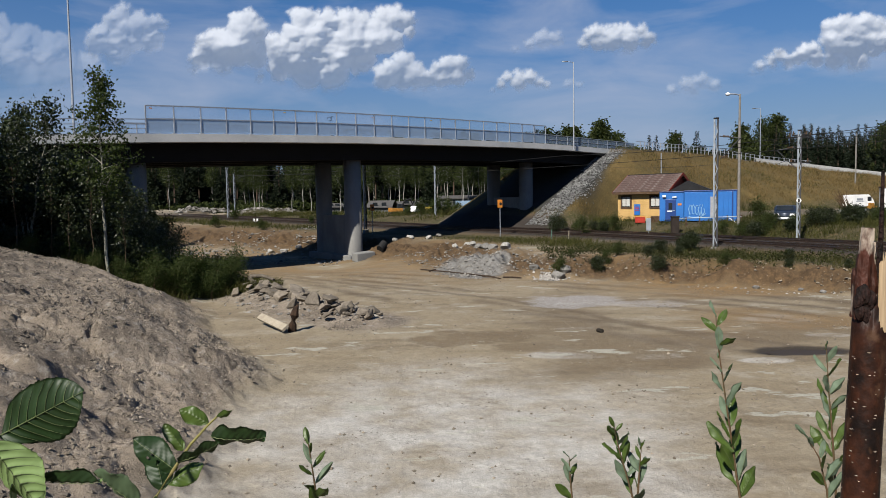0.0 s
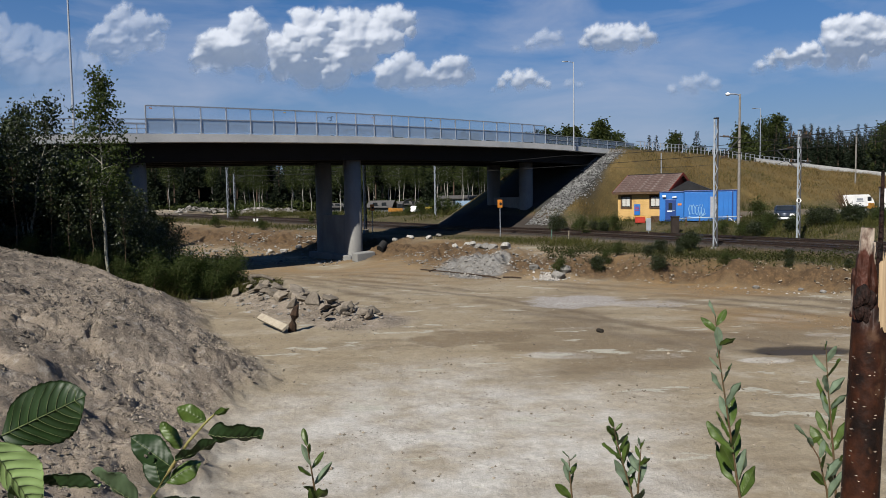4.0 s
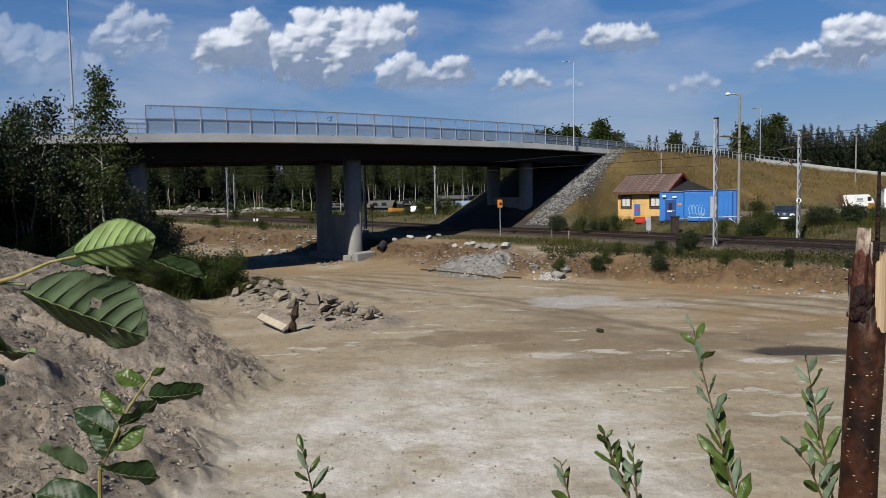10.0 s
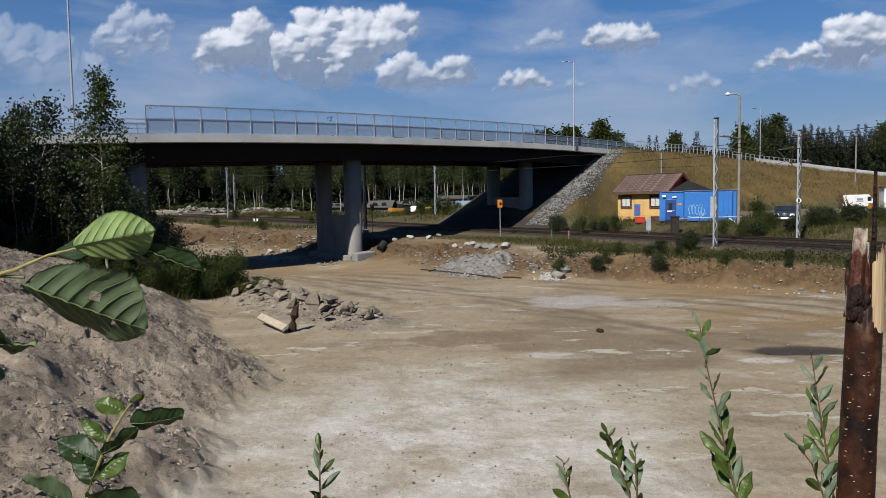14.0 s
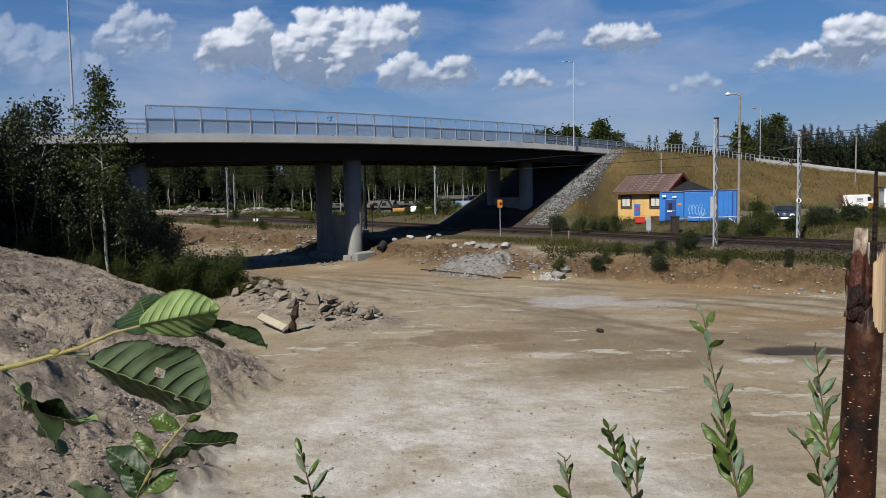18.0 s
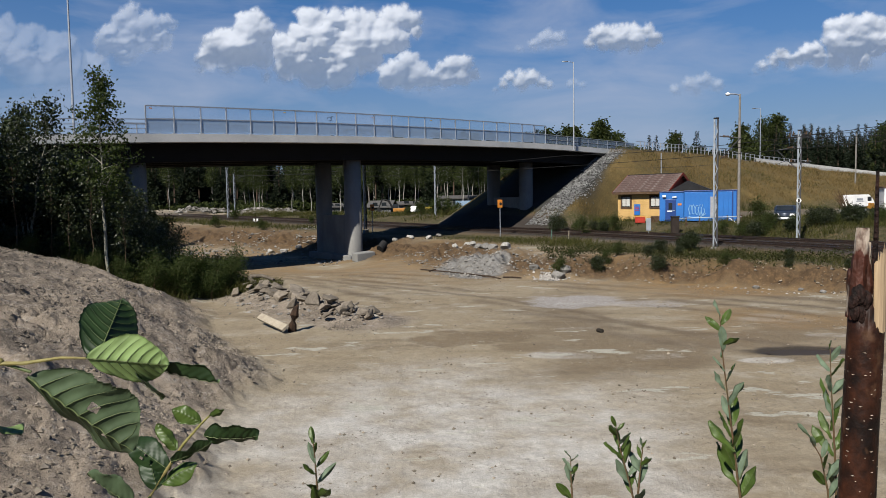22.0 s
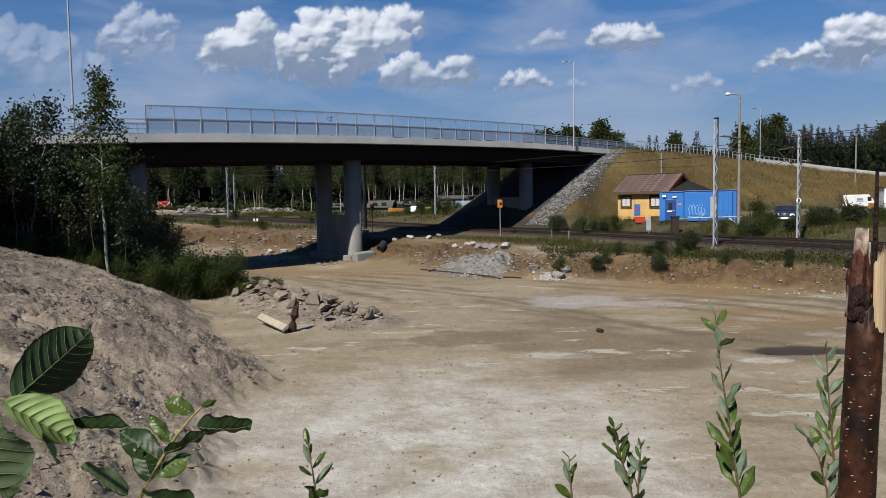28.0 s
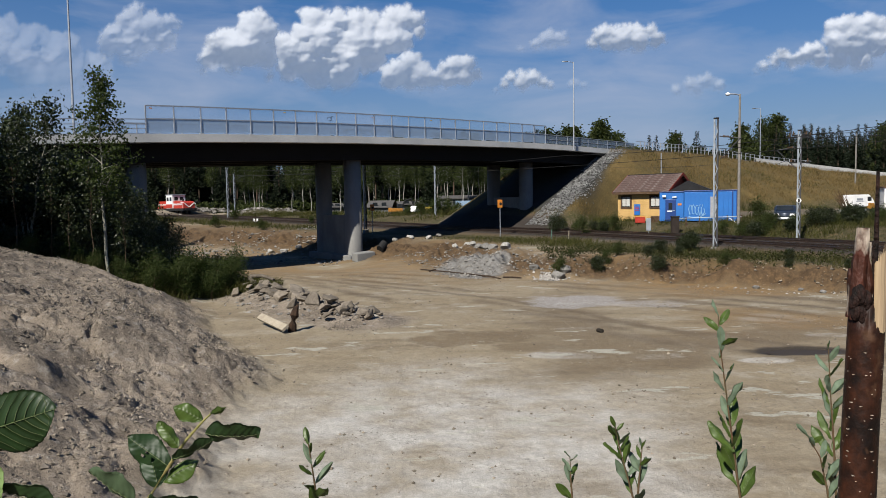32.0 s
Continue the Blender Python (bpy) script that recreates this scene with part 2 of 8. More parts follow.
def part(name, bm, material, parent, label="", smooth=False, m=None):
    me = bpy.data.meshes.new(name)
    if smooth:
        for f in bm.faces:
            f.smooth = True
    bm.to_mesh(me)
    bm.free()
    return link(name, me, material, parent, label, m)


def thing(name, label, category, m=None, group="", kind=""):
    ob = new(name)
    ob.empty_display_size = 0.2
    if m is not None:
        ob.matrix_basis = m
    return tagged(ob, label, category, group, kind)


def solo(name, bm, material, label, category, m=None, group="", kind="", smooth=False):
    ob = part(name, bm, material, None, "", smooth, m)
    return tagged(ob, label, category, group, kind)


def np_mesh(name, v, f, smooth=False):
    """A mesh from arrays of vertices and of triangles or quads."""
    v, f = np.asarray(v, np.float32), np.asarray(f, np.int32)
    me = bpy.data.meshes.new(name)
    me.vertices.add(len(v))
    me.vertices.foreach_set("co", v.ravel())
    k = f.shape[1]
    me.loops.add(f.size)
    me.loops.foreach_set("vertex_index", f.ravel())
    me.polygons.add(len(f))
    me.polygons.foreach_set("loop_start", np.arange(0, f.size, k, dtype=np.int32))
    me.polygons.foreach_set("use_smooth", np.full(len(f), smooth))
    me.update(calc_edges=True)
    return me


def box(bm, x0, y0, z0, x1, y1, z1, bevel=0.0):
    vs = [bm.verts.new(p) for p in ((x0, y0, z0), (x1, y0, z0), (x1, y1, z0), (x0, y1, z0), (x0, y0, z1), (x1, y0, z1), (x1, y1, z1), (x0, y1, z1))]
    fs = [bm.faces.new([vs[i] for i in q]) for q in ((0, 3, 2, 1), (4, 5, 6, 7), (0, 1, 5, 4), (1, 2, 6, 5), (2, 3, 7, 6), (3, 0, 4, 7))]
    if bevel:
        es = {e for f in fs for e in f.edges}
        bmesh.ops.bevel(bm, geom=list(es), offset=bevel, segments=2, affect="EDGES", profile=0.6)


def boxed(x0, y0, z0, x1, y1, z1, bevel=0.0):
    bm = bmesh.new()
    box(bm, x0, y0, z0, x1, y1, z1, bevel)
    return bm


def tube(bm, pts, radii, sides=8, caps=True):
    """A tapered tube through the points."""
    pts = [Vector(p) for p in pts]
    rings = []
    for i, p in enumerate(pts):
        d = (pts[min(i + 1, len(pts) - 1)] - pts[max(i - 1, 0)]).normalized()
        a = d.orthogonal().normalized() if abs(d.z) < 0.95 else Vector((1, 0, 0)).cross(d).normalized()
        if abs(d.z) < 0.95:
            a = Vector((0, 0, 1)).cross(d).normalized()
        b = d.cross(a)
        r = radii[i] if isinstance(radii, (list, tuple)) else radii
        rings.append([bm.verts.new(p + (a * math.cos(t) + b * math.sin(t)) * r) for t in (2 * math.pi * k / sides for k in range(sides))])
    for r0, r1 in zip(rings, rings[1:]):
        for k in range(sides):
            bm.faces.new((r0[k], r0[(k + 1) % sides], r1[(k + 1) % sides], r1[k]))
    if caps:
        bm.faces.new(rings[0][::-1])
        bm.faces.new(rings[-1])


def tubed(pts, radii, sides=8):
    bm = bmesh.new()
    tube(bm, pts, radii, sides)
    return bm


def extrude_poly(bm, poly, y0, y1):
    """A prism: the outline poly of (x, z) from y0 to y1."""
    a = [bm.verts.new((x, y0, z)) for x, z in poly]
    b = [bm.verts.new((x, y1, z)) for x, z in poly]
    k = len(poly)
    bm.faces.new(a)
    bm.faces.new(b[::-1])
    for i in range(k):
        bm.faces.new((a[i], b[i], b[(i + 1) % k], a[(i + 1) % k]))
    bmesh.ops.recalc_face_normals(bm, faces=bm.faces[:])


# smooth noise on arrays
def vnoise(x, y, seed=0):
    xi, yi = np.floor(x).astype(np.int64), np.floor(y).astype(np.int64)
    xf, yf = x - xi, y - yi

    def h(a, b):
        k = (a * 374761393 + b * 668265263 + seed * 144665) & 0xFFFFFFFF
        k = ((k ^ (k >> 13)) * 1274126177) & 0xFFFFFFFF
        return ((k ^ (k >> 16)) & 0xFFFF) / 65535.0

    u, v = xf * xf * (3 - 2 * xf), yf * yf * (3 - 2 * yf)
    a = h(xi, yi) * (1 - u) + h(xi + 1, yi) * u
    b = h(xi, yi + 1) * (1 - u) + h(xi + 1, yi + 1) * u
    return a * (1 - v) + b * v


def fbm(x, y, octaves=4, seed=0, gain=0.5):
    t, amp, tot = 0.0, 1.0, 0.0
    for o in range(octaves):
        t = t + amp * vnoise(x * 2 ** o + 17.3 * o, y * 2 ** o - 9.1 * o, seed + o)
        tot += amp
        amp *= gain
    return t / tot


def sstep(a, b, x):
    t = np.clip((x - a) / (b - a), 0, 1)
    return t * t * (3 - 2 * t)


def along(poly, X, Y):
    """Signed distance (positive to the right of the way) and the length along a polyline, and how far a point lies before its start."""
    poly = np.asarray(poly, float)
    best, sd, ln, pre = np.full(np.shape(X), 1e9), np.zeros(np.shape(X)), np.zeros(np.shape(X)), np.zeros(np.shape(X))
    acc = 0.0
    for i in range(len(poly) - 1):
        p, q = poly[i], poly[i + 1]
        d = q - p
        L = np.hypot(*d)
        d = d / L
        t = (X - p[0]) * d[0] + (Y - p[1]) * d[1]
        tc = np.clip(t, 0, L)
        dx, dy = X - p[0] - tc * d[0], Y - p[1] - tc * d[1]
        dist = np.hypot(dx, dy)
        side = np.sign(dx * d[1] - dy * d[0])
        m = dist < best
        best = np.where(m, dist, best)
        sd = np.where(m, dist * side, sd)
        ln = np.where(m, acc + tc, ln)
        if i == 0:
            pre = np.where(m, np.maximum(-t, 0), pre)
        else:
            pre = np.where(m, 0, pre)
        acc += L
    return sd, ln, pre
# ---------------------------------------------------------------- the lie of the land
TRACK_FAR = [(59, -20), (37, 23), (26, 45), (17.5, 61), (8.5, 77), (-6, 95), (-35, 127), (-69, 163), (-140, 236), (-330, 430)]
TOE = [(40, 5), (24, 23), (18, 31.5), (13.5, 36.2), (6.9, 40.1), (1.5, 41.6), (-2.2, 48), (-4.6, 55), (-7.5, 59), (-13, 68), (-24, 82), (-60, 110)]
MOUND_TOE = [(-3.2, 2), (-3.5, 8), (-3.7, 11), (-4.2, 15), (-4.3, 17.8), (-5.8, 21), (-7.6, 24.2), (-9.2, 29), (-11.6, 35), (-15, 41), (-23, 46)]
ROAD_RIGHT = [(17.7, 92.0), (28.5, 102.5), (37, 108.5), (46, 112.0), (56, 113), (67, 111.5), (80, 106), (97, 96), (125, 78)]
ROAD_LEFT = [(-39.8, 40.2), (-55, 26), (-80, 4), (-120, -30)]
ROAD_Z = ([0, 15, 25, 35, 45, 56, 70, 90, 130], [10.7, 10.75, 10.45, 9.5, 8.6, 7.3, 5.8, 4.0, 2.6])


def track_level(Y):
    return np.interp(Y, [-20, 82, 160, 240, 430], [1.6, 1.6, 3.2, 3.6, 4.0])


def land(X, Y, rough=True):
    """Height of the ground and the weights of its kinds, for arrays of places."""
    X, Y = np.asarray(X, float), np.asarray(Y, float)
    wob = (fbm(X * 0.35, Y * 0.35, 3, 5) - 0.5)
    toe_d, toe_l, _ = along(TOE, X, Y)          # >0 on the railway's side
    toe_d = toe_d + wob * 1.6
    trk, _, _ = along(TRACK_FAR, X, Y)          # >0 beyond the railway
    tz = track_level(Y)
    # pit floor
    z = -0.75 * sstep(44, 57, Y) * sstep(-3, -10, X) + 0.10 * (fbm(X * 0.16, Y * 0.16, 3, 2) - 0.5)
    if rough:
        z = z + 0.05 * (fbm(X * 0.9, Y * 0.9, 4, 3) - 0.5) + 0.03 * (fbm(X * 4, Y * 4, 3, 4) - 0.5)
    # bank up to the railway
    wide = np.interp(toe_l, [0, 40, 48, 56, 75, 110], [3.2, 3.2, 4.5, 9.0, 9.0, 14.0])
    up = sstep(0, 1, toe_d / wide)
    upper = 1.12 + 0.15 * (fbm(X * 0.3, Y * 0.3, 3, 8) - 0.5) + np.maximum(tz - 1.6, 0)
    bank = z * (1 - up) + upper * up
    gully = up * (1 - up) * 4
    bank = bank + gully * (1.5 * (fbm(X * 0.6, Y * 0.6, 4, 11) - 0.5) + 0.9 * (fbm(X * 1.9, Y * 1.9, 3, 13) - 0.5)) * (1 if rough else 0)
    # ballast bed of the two tracks
    bed = sstep(8.3, 6.3, -trk) * sstep(4.6, 2.4, trk)
    z = bank * (1 - bed) + (tz - 0.20) * bed
    # beyond the railway
    far = sstep(2.5, 9, trk)
    flat = 2.15 + 0.4 * sstep(60, 90, Y) + 0.35 * sstep(12, 30, trk) + 0.5 * sstep(120, 220, Y) + 0.25 * (fbm(X * 0.1, Y * 0.1, 3, 9) - 0.5)
    z = z * (1 - far) + flat * far
    # far side left of the pit, on the near side of the railway
    # approach banks of the bridge
    rd, rl, rp = along(ROAD_RIGHT, X, Y)
    lat = np.maximum(np.abs(rd) - 6.6, 0)
    latn = np.where(rp > 0, np.maximum(np.sqrt(np.maximum(rd ** 2 - rp ** 2, 0)) - 6.6, 0), lat)
    run = np.interp(rl, [0, 8, 22, 40, 90], [1.25, 1.3, 1.9, 3.0, 3.4])
    top = np.interp(rl, *ROAD_Z)
    embank = top - np.hypot(latn / run, rp / 1.75) + 0.35 * (fbm(X * 0.5, Y * 0.5, 3, 21) - 0.5) * sstep(0, 2, lat + rp)
    pad = sstep(8.0, 5.2, np.hypot(X - 22.2, Y - 76.4))
    embank = embank * (1 - pad) + (flat - 0.4) * pad
    z = np.maximum(z, embank)
    z = z * (1 - pad) + np.minimum(z, 2.15) * pad
    onroad = (embank > z - 0.01) * sstep(0.35, 0.0, lat + rp)
    ld, ll, lp = along(ROAD_LEFT, X, Y)
    latl = np.maximum(np.abs(ld) - 6.6, 0)
    lt = np.interp(ll, [0, 40, 90, 130], [7.9, 6.0, 3.5, 2.5])
    z = np.maximum(z, lt - np.where(lp > 0, np.hypot(lp / 1.6, np.maximum(np.sqrt(np.maximum(ld ** 2 - lp ** 2, 0)) - 6.6, 0) / 1.5), latl / 1.5))
    # spoil heap on the left
    md, ml, _ = along(MOUND_TOE, X, Y)
    d = np.maximum(-md + wob * 1.6 + 0.9 * (fbm(X * 1.3, Y * 1.3, 3, 39) - 0.5), 0)
    de = d * d / (d + 1.0)
    crest = 4.05 * (1 - np.exp(-de / 5.2)) * sstep(41, 27, Y + 0.18 * X + 3) * sstep(34, 22, -X)
    if rough:
        edge = sstep(0, 1.5, d)
        ridge = 1 - 2 * np.abs(fbm(X * 2.6, Y * 2.2, 3, 34) - 0.5)
        crest = crest + edge * (0.34 * (fbm(X * 0.45, Y * 0.45, 4, 31) - 0.5) + 0.10 * (fbm(X * 1.7, Y * 1.3, 4, 33) - 0.5) - 0.03 * sstep(0.80, 1.0, ridge) + 0.045 * (fbm(X * 5, Y * 5, 3, 35) - 0.5) + 0.036 * (fbm(X * 12, Y * 12, 3, 36) - 0.5))
        # small slips and cracks with a steep upper lip
        crack = np.abs(fbm(X * 0.9 + 3, Y * 0.7, 4, 43) - 0.5)
        crest = crest - edge * 0.10 * sstep(0.016, 0.004, crack) * sstep(0.45, 0.6, fbm(X * 0.5, Y * 0.5, 2, 45))
        # rain gullies running down the slope
        g = np.abs(fbm(ml * 0.55 + wob, d * 0.08, 3, 41) - 0.5)
        crest = crest - 0.16 * sstep(0.09, 0.0, g) * sstep(0.6, 2.5, d) * sstep(12, 5, d)
    z = np.where(d > 0, np.maximum(z, z * 0.3 + crest), z)
    # the bank on which the camera stands
    stand = 2.85 * sstep(7.6, 2.2, Y + 0.25 * np.abs(X)) * sstep(40, 20, np.abs(X))
    z = np.where(stand > 0, np.maximum(z, stand), z)
    # low ridge of rubble
    rb, rbl, _ = along([(-13.5, 40.5), (-10.5, 36.5), (-7.5, 32), (-5.2, 29.2), (-3.0, 27.0)], X, Y)
    z = z + 0.72 * np.exp(-(rb / 1.3) ** 2) * np.interp(rbl, [0, 6, 14, 17], [1.0, 1.0, 0.75, 0.3]) * (0.75 + 0.8 * wob)
    # sand heaps beyond the railway
    for hx, hy, hr, hh in ((-52, 150, 5.0, 1.5), (-46.5, 149, 4.0, 1.1), (-39, 150, 5.5, 1.2), (-60, 152, 6, 1.4), (-33, 149, 4, 0.8)):
        z = z + hh * np.exp(-((X - hx) ** 2 + (Y - hy) ** 2) / hr ** 2 * 2.2)
    heap = np.zeros_like(z)
    for hx, hy, hr in ((-52, 150, 5), (-46.5, 149, 4), (-60, 152, 5)):
        heap = np.maximum(heap, sstep(hr, hr * 0.6, np.hypot(X - hx, Y - hy)))
    kinds = {
        "heap": heap,
        # band along the heap's crest, coloured dark for the shade by the thicket
        "peat": sstep(1.9, 3.0, z) * sstep(17, 23, Y) * (d > 0),
        "bed": bed * (1 - far),
        "mound": np.maximum(sstep(0.0, 1.0, d - 1.1 * (fbm(X * 0.8, Y * 0.8, 4, 37) - 0.35)), sstep(0.35, 0.75, np.exp(-(rb / 2.4) ** 2) + 0.5 * wob)) * (1 - bed),
        "bank": np.sqrt(gully) * (1 - bed) * sstep(0.02, 0.2, gully),
        "grass": np.clip(far * (1 - heap) * (1 - onroad) + up * (1 - bed) * sstep(0.75, 1.0, up) * sstep(-16, -10, trk) * (1 - heap), 0, 1),
        "dry": sstep(0.3, 1.5, embank - flat) * (1 - onroad),
        "road": onroad,
        # end face of the bank below the deck, masked for its shade colour
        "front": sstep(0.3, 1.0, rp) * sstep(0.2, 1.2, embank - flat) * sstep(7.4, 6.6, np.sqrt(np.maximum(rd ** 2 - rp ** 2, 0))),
        "far": sstep(150, 260, np.hypot(X, Y)),
    }
    return z, kinds


def height(x, y):
    return float(land(np.array([x]), np.array([y]))[0][0])


def ground_material():
    m = bpy.data.materials.new("sand_and_soil")
    m.use_nodes = True
    nt = m.node_tree
    n, l = nt.nodes.new, nt.links.new
    p = nt.nodes["Principled BSDF"]
    pos = n("ShaderNodeNewGeometry").outputs["Position"]

    def noise_(scale, detail=5, rough=0.6, stretch=None, turn=0.0):
        v = pos
        if stretch:
            mp = n("ShaderNodeMapping")
            mp.inputs["Scale"].default_value = stretch
            mp.inputs["Rotation"].default_value = (0, 0, turn)
            l(pos, mp.inputs[0])
            v = mp.outputs[0]
        t = n("ShaderNodeTexNoise")
        t.inputs["Scale"].default_value, t.inputs["Detail"].default_value, t.inputs["Roughness"].default_value = scale, detail, rough
        l(v, t.inputs["Vector"])
        return t.outputs["Fac"]

    def ramp(v, a, b, lo=0.0, hi=1.0):
        r = n("ShaderNodeMapRange")
        r.inputs["From Min"].default_value, r.inputs["From Max"].default_value = a, b
        r.inputs["To Min"].default_value, r.inputs["To Max"].default_value = lo, hi
        l(v, r.inputs["Value"])
        return r.outputs[0]

    def attr(name):
        a = n("ShaderNodeAttribute")
        a.attribute_name = name
        return a.outputs["Fac"]

    def math_(op, a, b):
        k = n("ShaderNodeMath")
        k.operation = op
        for i, v in enumerate((a, b)):
            if isinstance(v, (int, float)):
                k.inputs[i].default_value = v
            else:
                l(v, k.inputs[i])
        return k.outputs[0]

    def blend(fac, a, b):
        x = n("ShaderNodeMix")
        x.data_type = "RGBA"
        if isinstance(fac, (int, float)):
            x.inputs["Factor"].default_value = fac
        else:
            l(fac, x.inputs["Factor"])
        for key, v in (("A", a), ("B", b)):
            if isinstance(v, tuple):
                x.inputs[key].default_value = (*v, 1)
            else:
                l(v, x.inputs[key])
        return x.outputs["Result"]

    big, mid, small, grain = noise_(0.12, 4), noise_(0.7, 6), noise_(4.0, 6, 0.7), noise_(38.0, 4, 0.7)
    trail = noise_(0.5, 6, 0.62, (0.45, 1.25, 1), radians(-30))
    sand = blend(ramp(big, 0.38, 0.62), (0.2008, 0.1697, 0.1210), (0.1663, 0.1332, 0.0869))
    sand = blend(ramp(trail, 0.50, 0.68, 0, 0.75), sand, (0.1063, 0.0814, 0.0529))
    sand = blend(ramp(mid, 0.52, 0.66, 0, 0.55), sand, (0.2470, 0.2242, 0.1804))
    sand = blend(ramp(noise_(1.9000, 7.0000, 0.7350), 0.53, 0.66, 0, 0.55), sand, (0.1263, 0.1000, 0.0674))
    sand = blend(math_("MULTIPLY", attr("pale"), ramp(mid, 0.35, 0.6, 0.25, 1.0)), sand, (0.3073, 0.2945, 0.2670))
    sand = blend(math_("MULTIPLY", attr("brown"), ramp(small, 0.3, 0.62, 0.4, 1.0)), sand, (0.1090, 0.0828, 0.0529))
    crust = noise_(0.62, 7, 0.62, (0.55, 1.5, 1), radians(-12))
    sand = blend(ramp(crust, 0.605, 0.63, 0, 0.8), sand, (0.2739, 0.2663, 0.2231))
    sand = blend(math_("MULTIPLY", ramp(noise_(9.0000, 5.0000, 0.7875), 0.56, 0.66), ramp(noise_(0.5, 4), 0.48, 0.62)), sand, (0.0862, 0.0731, 0.0565))
    sand = blend(attr("wheel"), sand, blend(ramp(mid, 0.4, 0.6), (0.0862, 0.0662, 0.0442), (0.1207, 0.0980, 0.0702)))
    sand = blend(math_("MULTIPLY", attr("gravel"), ramp(noise_(9.0000, 4.0000, 0.7350), 0.38, 0.55, 0.3, 1.0)), sand, blend(ramp(noise_(22.0000, 3.0000, 0.6300), 0.52, 0.62), (0.2050, 0.1950, 0.1869), (0.3300, 0.3200, 0.3150)))
    ochre = blend(ramp(mid, 0.4, 0.6), (0.1591, 0.1014, 0.0468), (0.1295, 0.0920, 0.0523))
    col = blend(attr("ochre"), sand, ochre)
    soil = blend(ramp(mid, 0.38, 0.62), (0.2205, 0.1834, 0.1428), (0.1307, 0.1078, 0.0840))
    soil = blend(ramp(small, 0.53, 0.70, 0, 0.7), soil, (0.2554, 0.2359, 0.2092))
    soil = blend(ramp(noise_(14.3948, 5.1940, 0.8427), 0.54, 0.66, 0, 0.75), soil, (0.0538, 0.0453, 0.0359))
    # crest shadow mixed into the soil colour, broken up by noise
    soil = blend(math_("MULTIPLY", attr("peat"), ramp(noise_(2.2, 6, 0.7), 0.42, 0.60, 0.1, 0.85)), soil, (0.062, 0.052, 0.042))
    col = blend(attr("mound"), col, soil)
    col = blend(attr("bank"), col, blend(ramp(small, 0.36, 0.56), (0.0955, 0.0604, 0.0309), (0.0443, 0.0288, 0.0160)))
    col = blend(attr("scree"), col, blend(ramp(small, 0.42, 0.6), (0.1498, 0.1451, 0.1373), (0.0897, 0.0850, 0.0772)))
    green = blend(ramp(mid, 0.4, 0.6), (0.0256, 0.0262, 0.0096), (0.0474, 0.0390, 0.0205))
    gfac = math_("MULTIPLY", attr("grass"), ramp(small, 0.30, 0.48))
    col = blend(gfac, col, green)
    dry = blend(ramp(mid, 0.36, 0.64), (0.0936, 0.0649, 0.0253), (0.0617, 0.0457, 0.0176))
    dry = blend(ramp(small, 0.5, 0.75, 0, 0.5), dry, (0.0952, 0.0704, 0.0319))
    dry = blend(ramp(noise_(0.2408, 4.3000, 0.5590), 0.46, 0.62, 0, 0.65), dry, (0.0533, 0.0430, 0.0189))
    col = blend(attr("dry"), col, dry)
    col = blend(attr("yard"), col, blend(ramp(mid, 0.4, 0.6), (0.0998, 0.0827, 0.0624), (0.0749, 0.0624, 0.0476)))
    # shade under the deck painted into the slope's colour
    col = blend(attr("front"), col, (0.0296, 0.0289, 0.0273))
    col = blend(attr("bed"), col, blend(ramp(grain, 0.4, 0.6), (0.0374, 0.0312, 0.0265), (0.0179, 0.0148, 0.0133)))
    col = blend(attr("heap"), col, blend(ramp(mid, 0.4, 0.6), (0.2652, 0.2340, 0.1833), (0.2028, 0.1677, 0.1170)))
    col = blend(attr("road"), col, (0.0296, 0.0296, 0.0312))
    col = blend(attr("far"), col, (0.0296, 0.0398, 0.0148))
    col = blend(attr("wet"), col, (0.0337, 0.0274, 0.0200))
    hv = n("ShaderNodeHueSaturation")
    l(col, hv.inputs["Color"])
    l(math_("MULTIPLY", math_("MULTIPLY", ramp(grain, 0.25, 0.75, 0.78, 1.22), ramp(noise_(13.0, 5, 0.75), 0.25, 0.75, 0.80, 1.20)), ramp(small, 0.25, 0.75, 0.84, 1.16)), hv.inputs["Value"])
    l(hv.outputs[0], p.inputs["Base Color"])
    p.inputs["Specular IOR Level"].default_value = 0.15
    rg = math_("SUBTRACT", 0.95, math_("MULTIPLY", attr("wet"), 0.35))
    l(rg, p.inputs["Roughness"])
    bp = n("ShaderNodeBump")
    bp.inputs["Strength"].default_value, bp.inputs["Distance"].default_value = 1.0, 0.065
    l(math_("MULTIPLY", math_("ADD", small, math_("MULTIPLY", grain, 0.45)), math_("ADD", 0.45, math_("MULTIPLY", attr("mound"), 0.75))), bp.inputs["Height"])
    l(bp.outputs[0], p.inputs["Normal"])
    return m


PUDDLE = (10.3, 20.3)


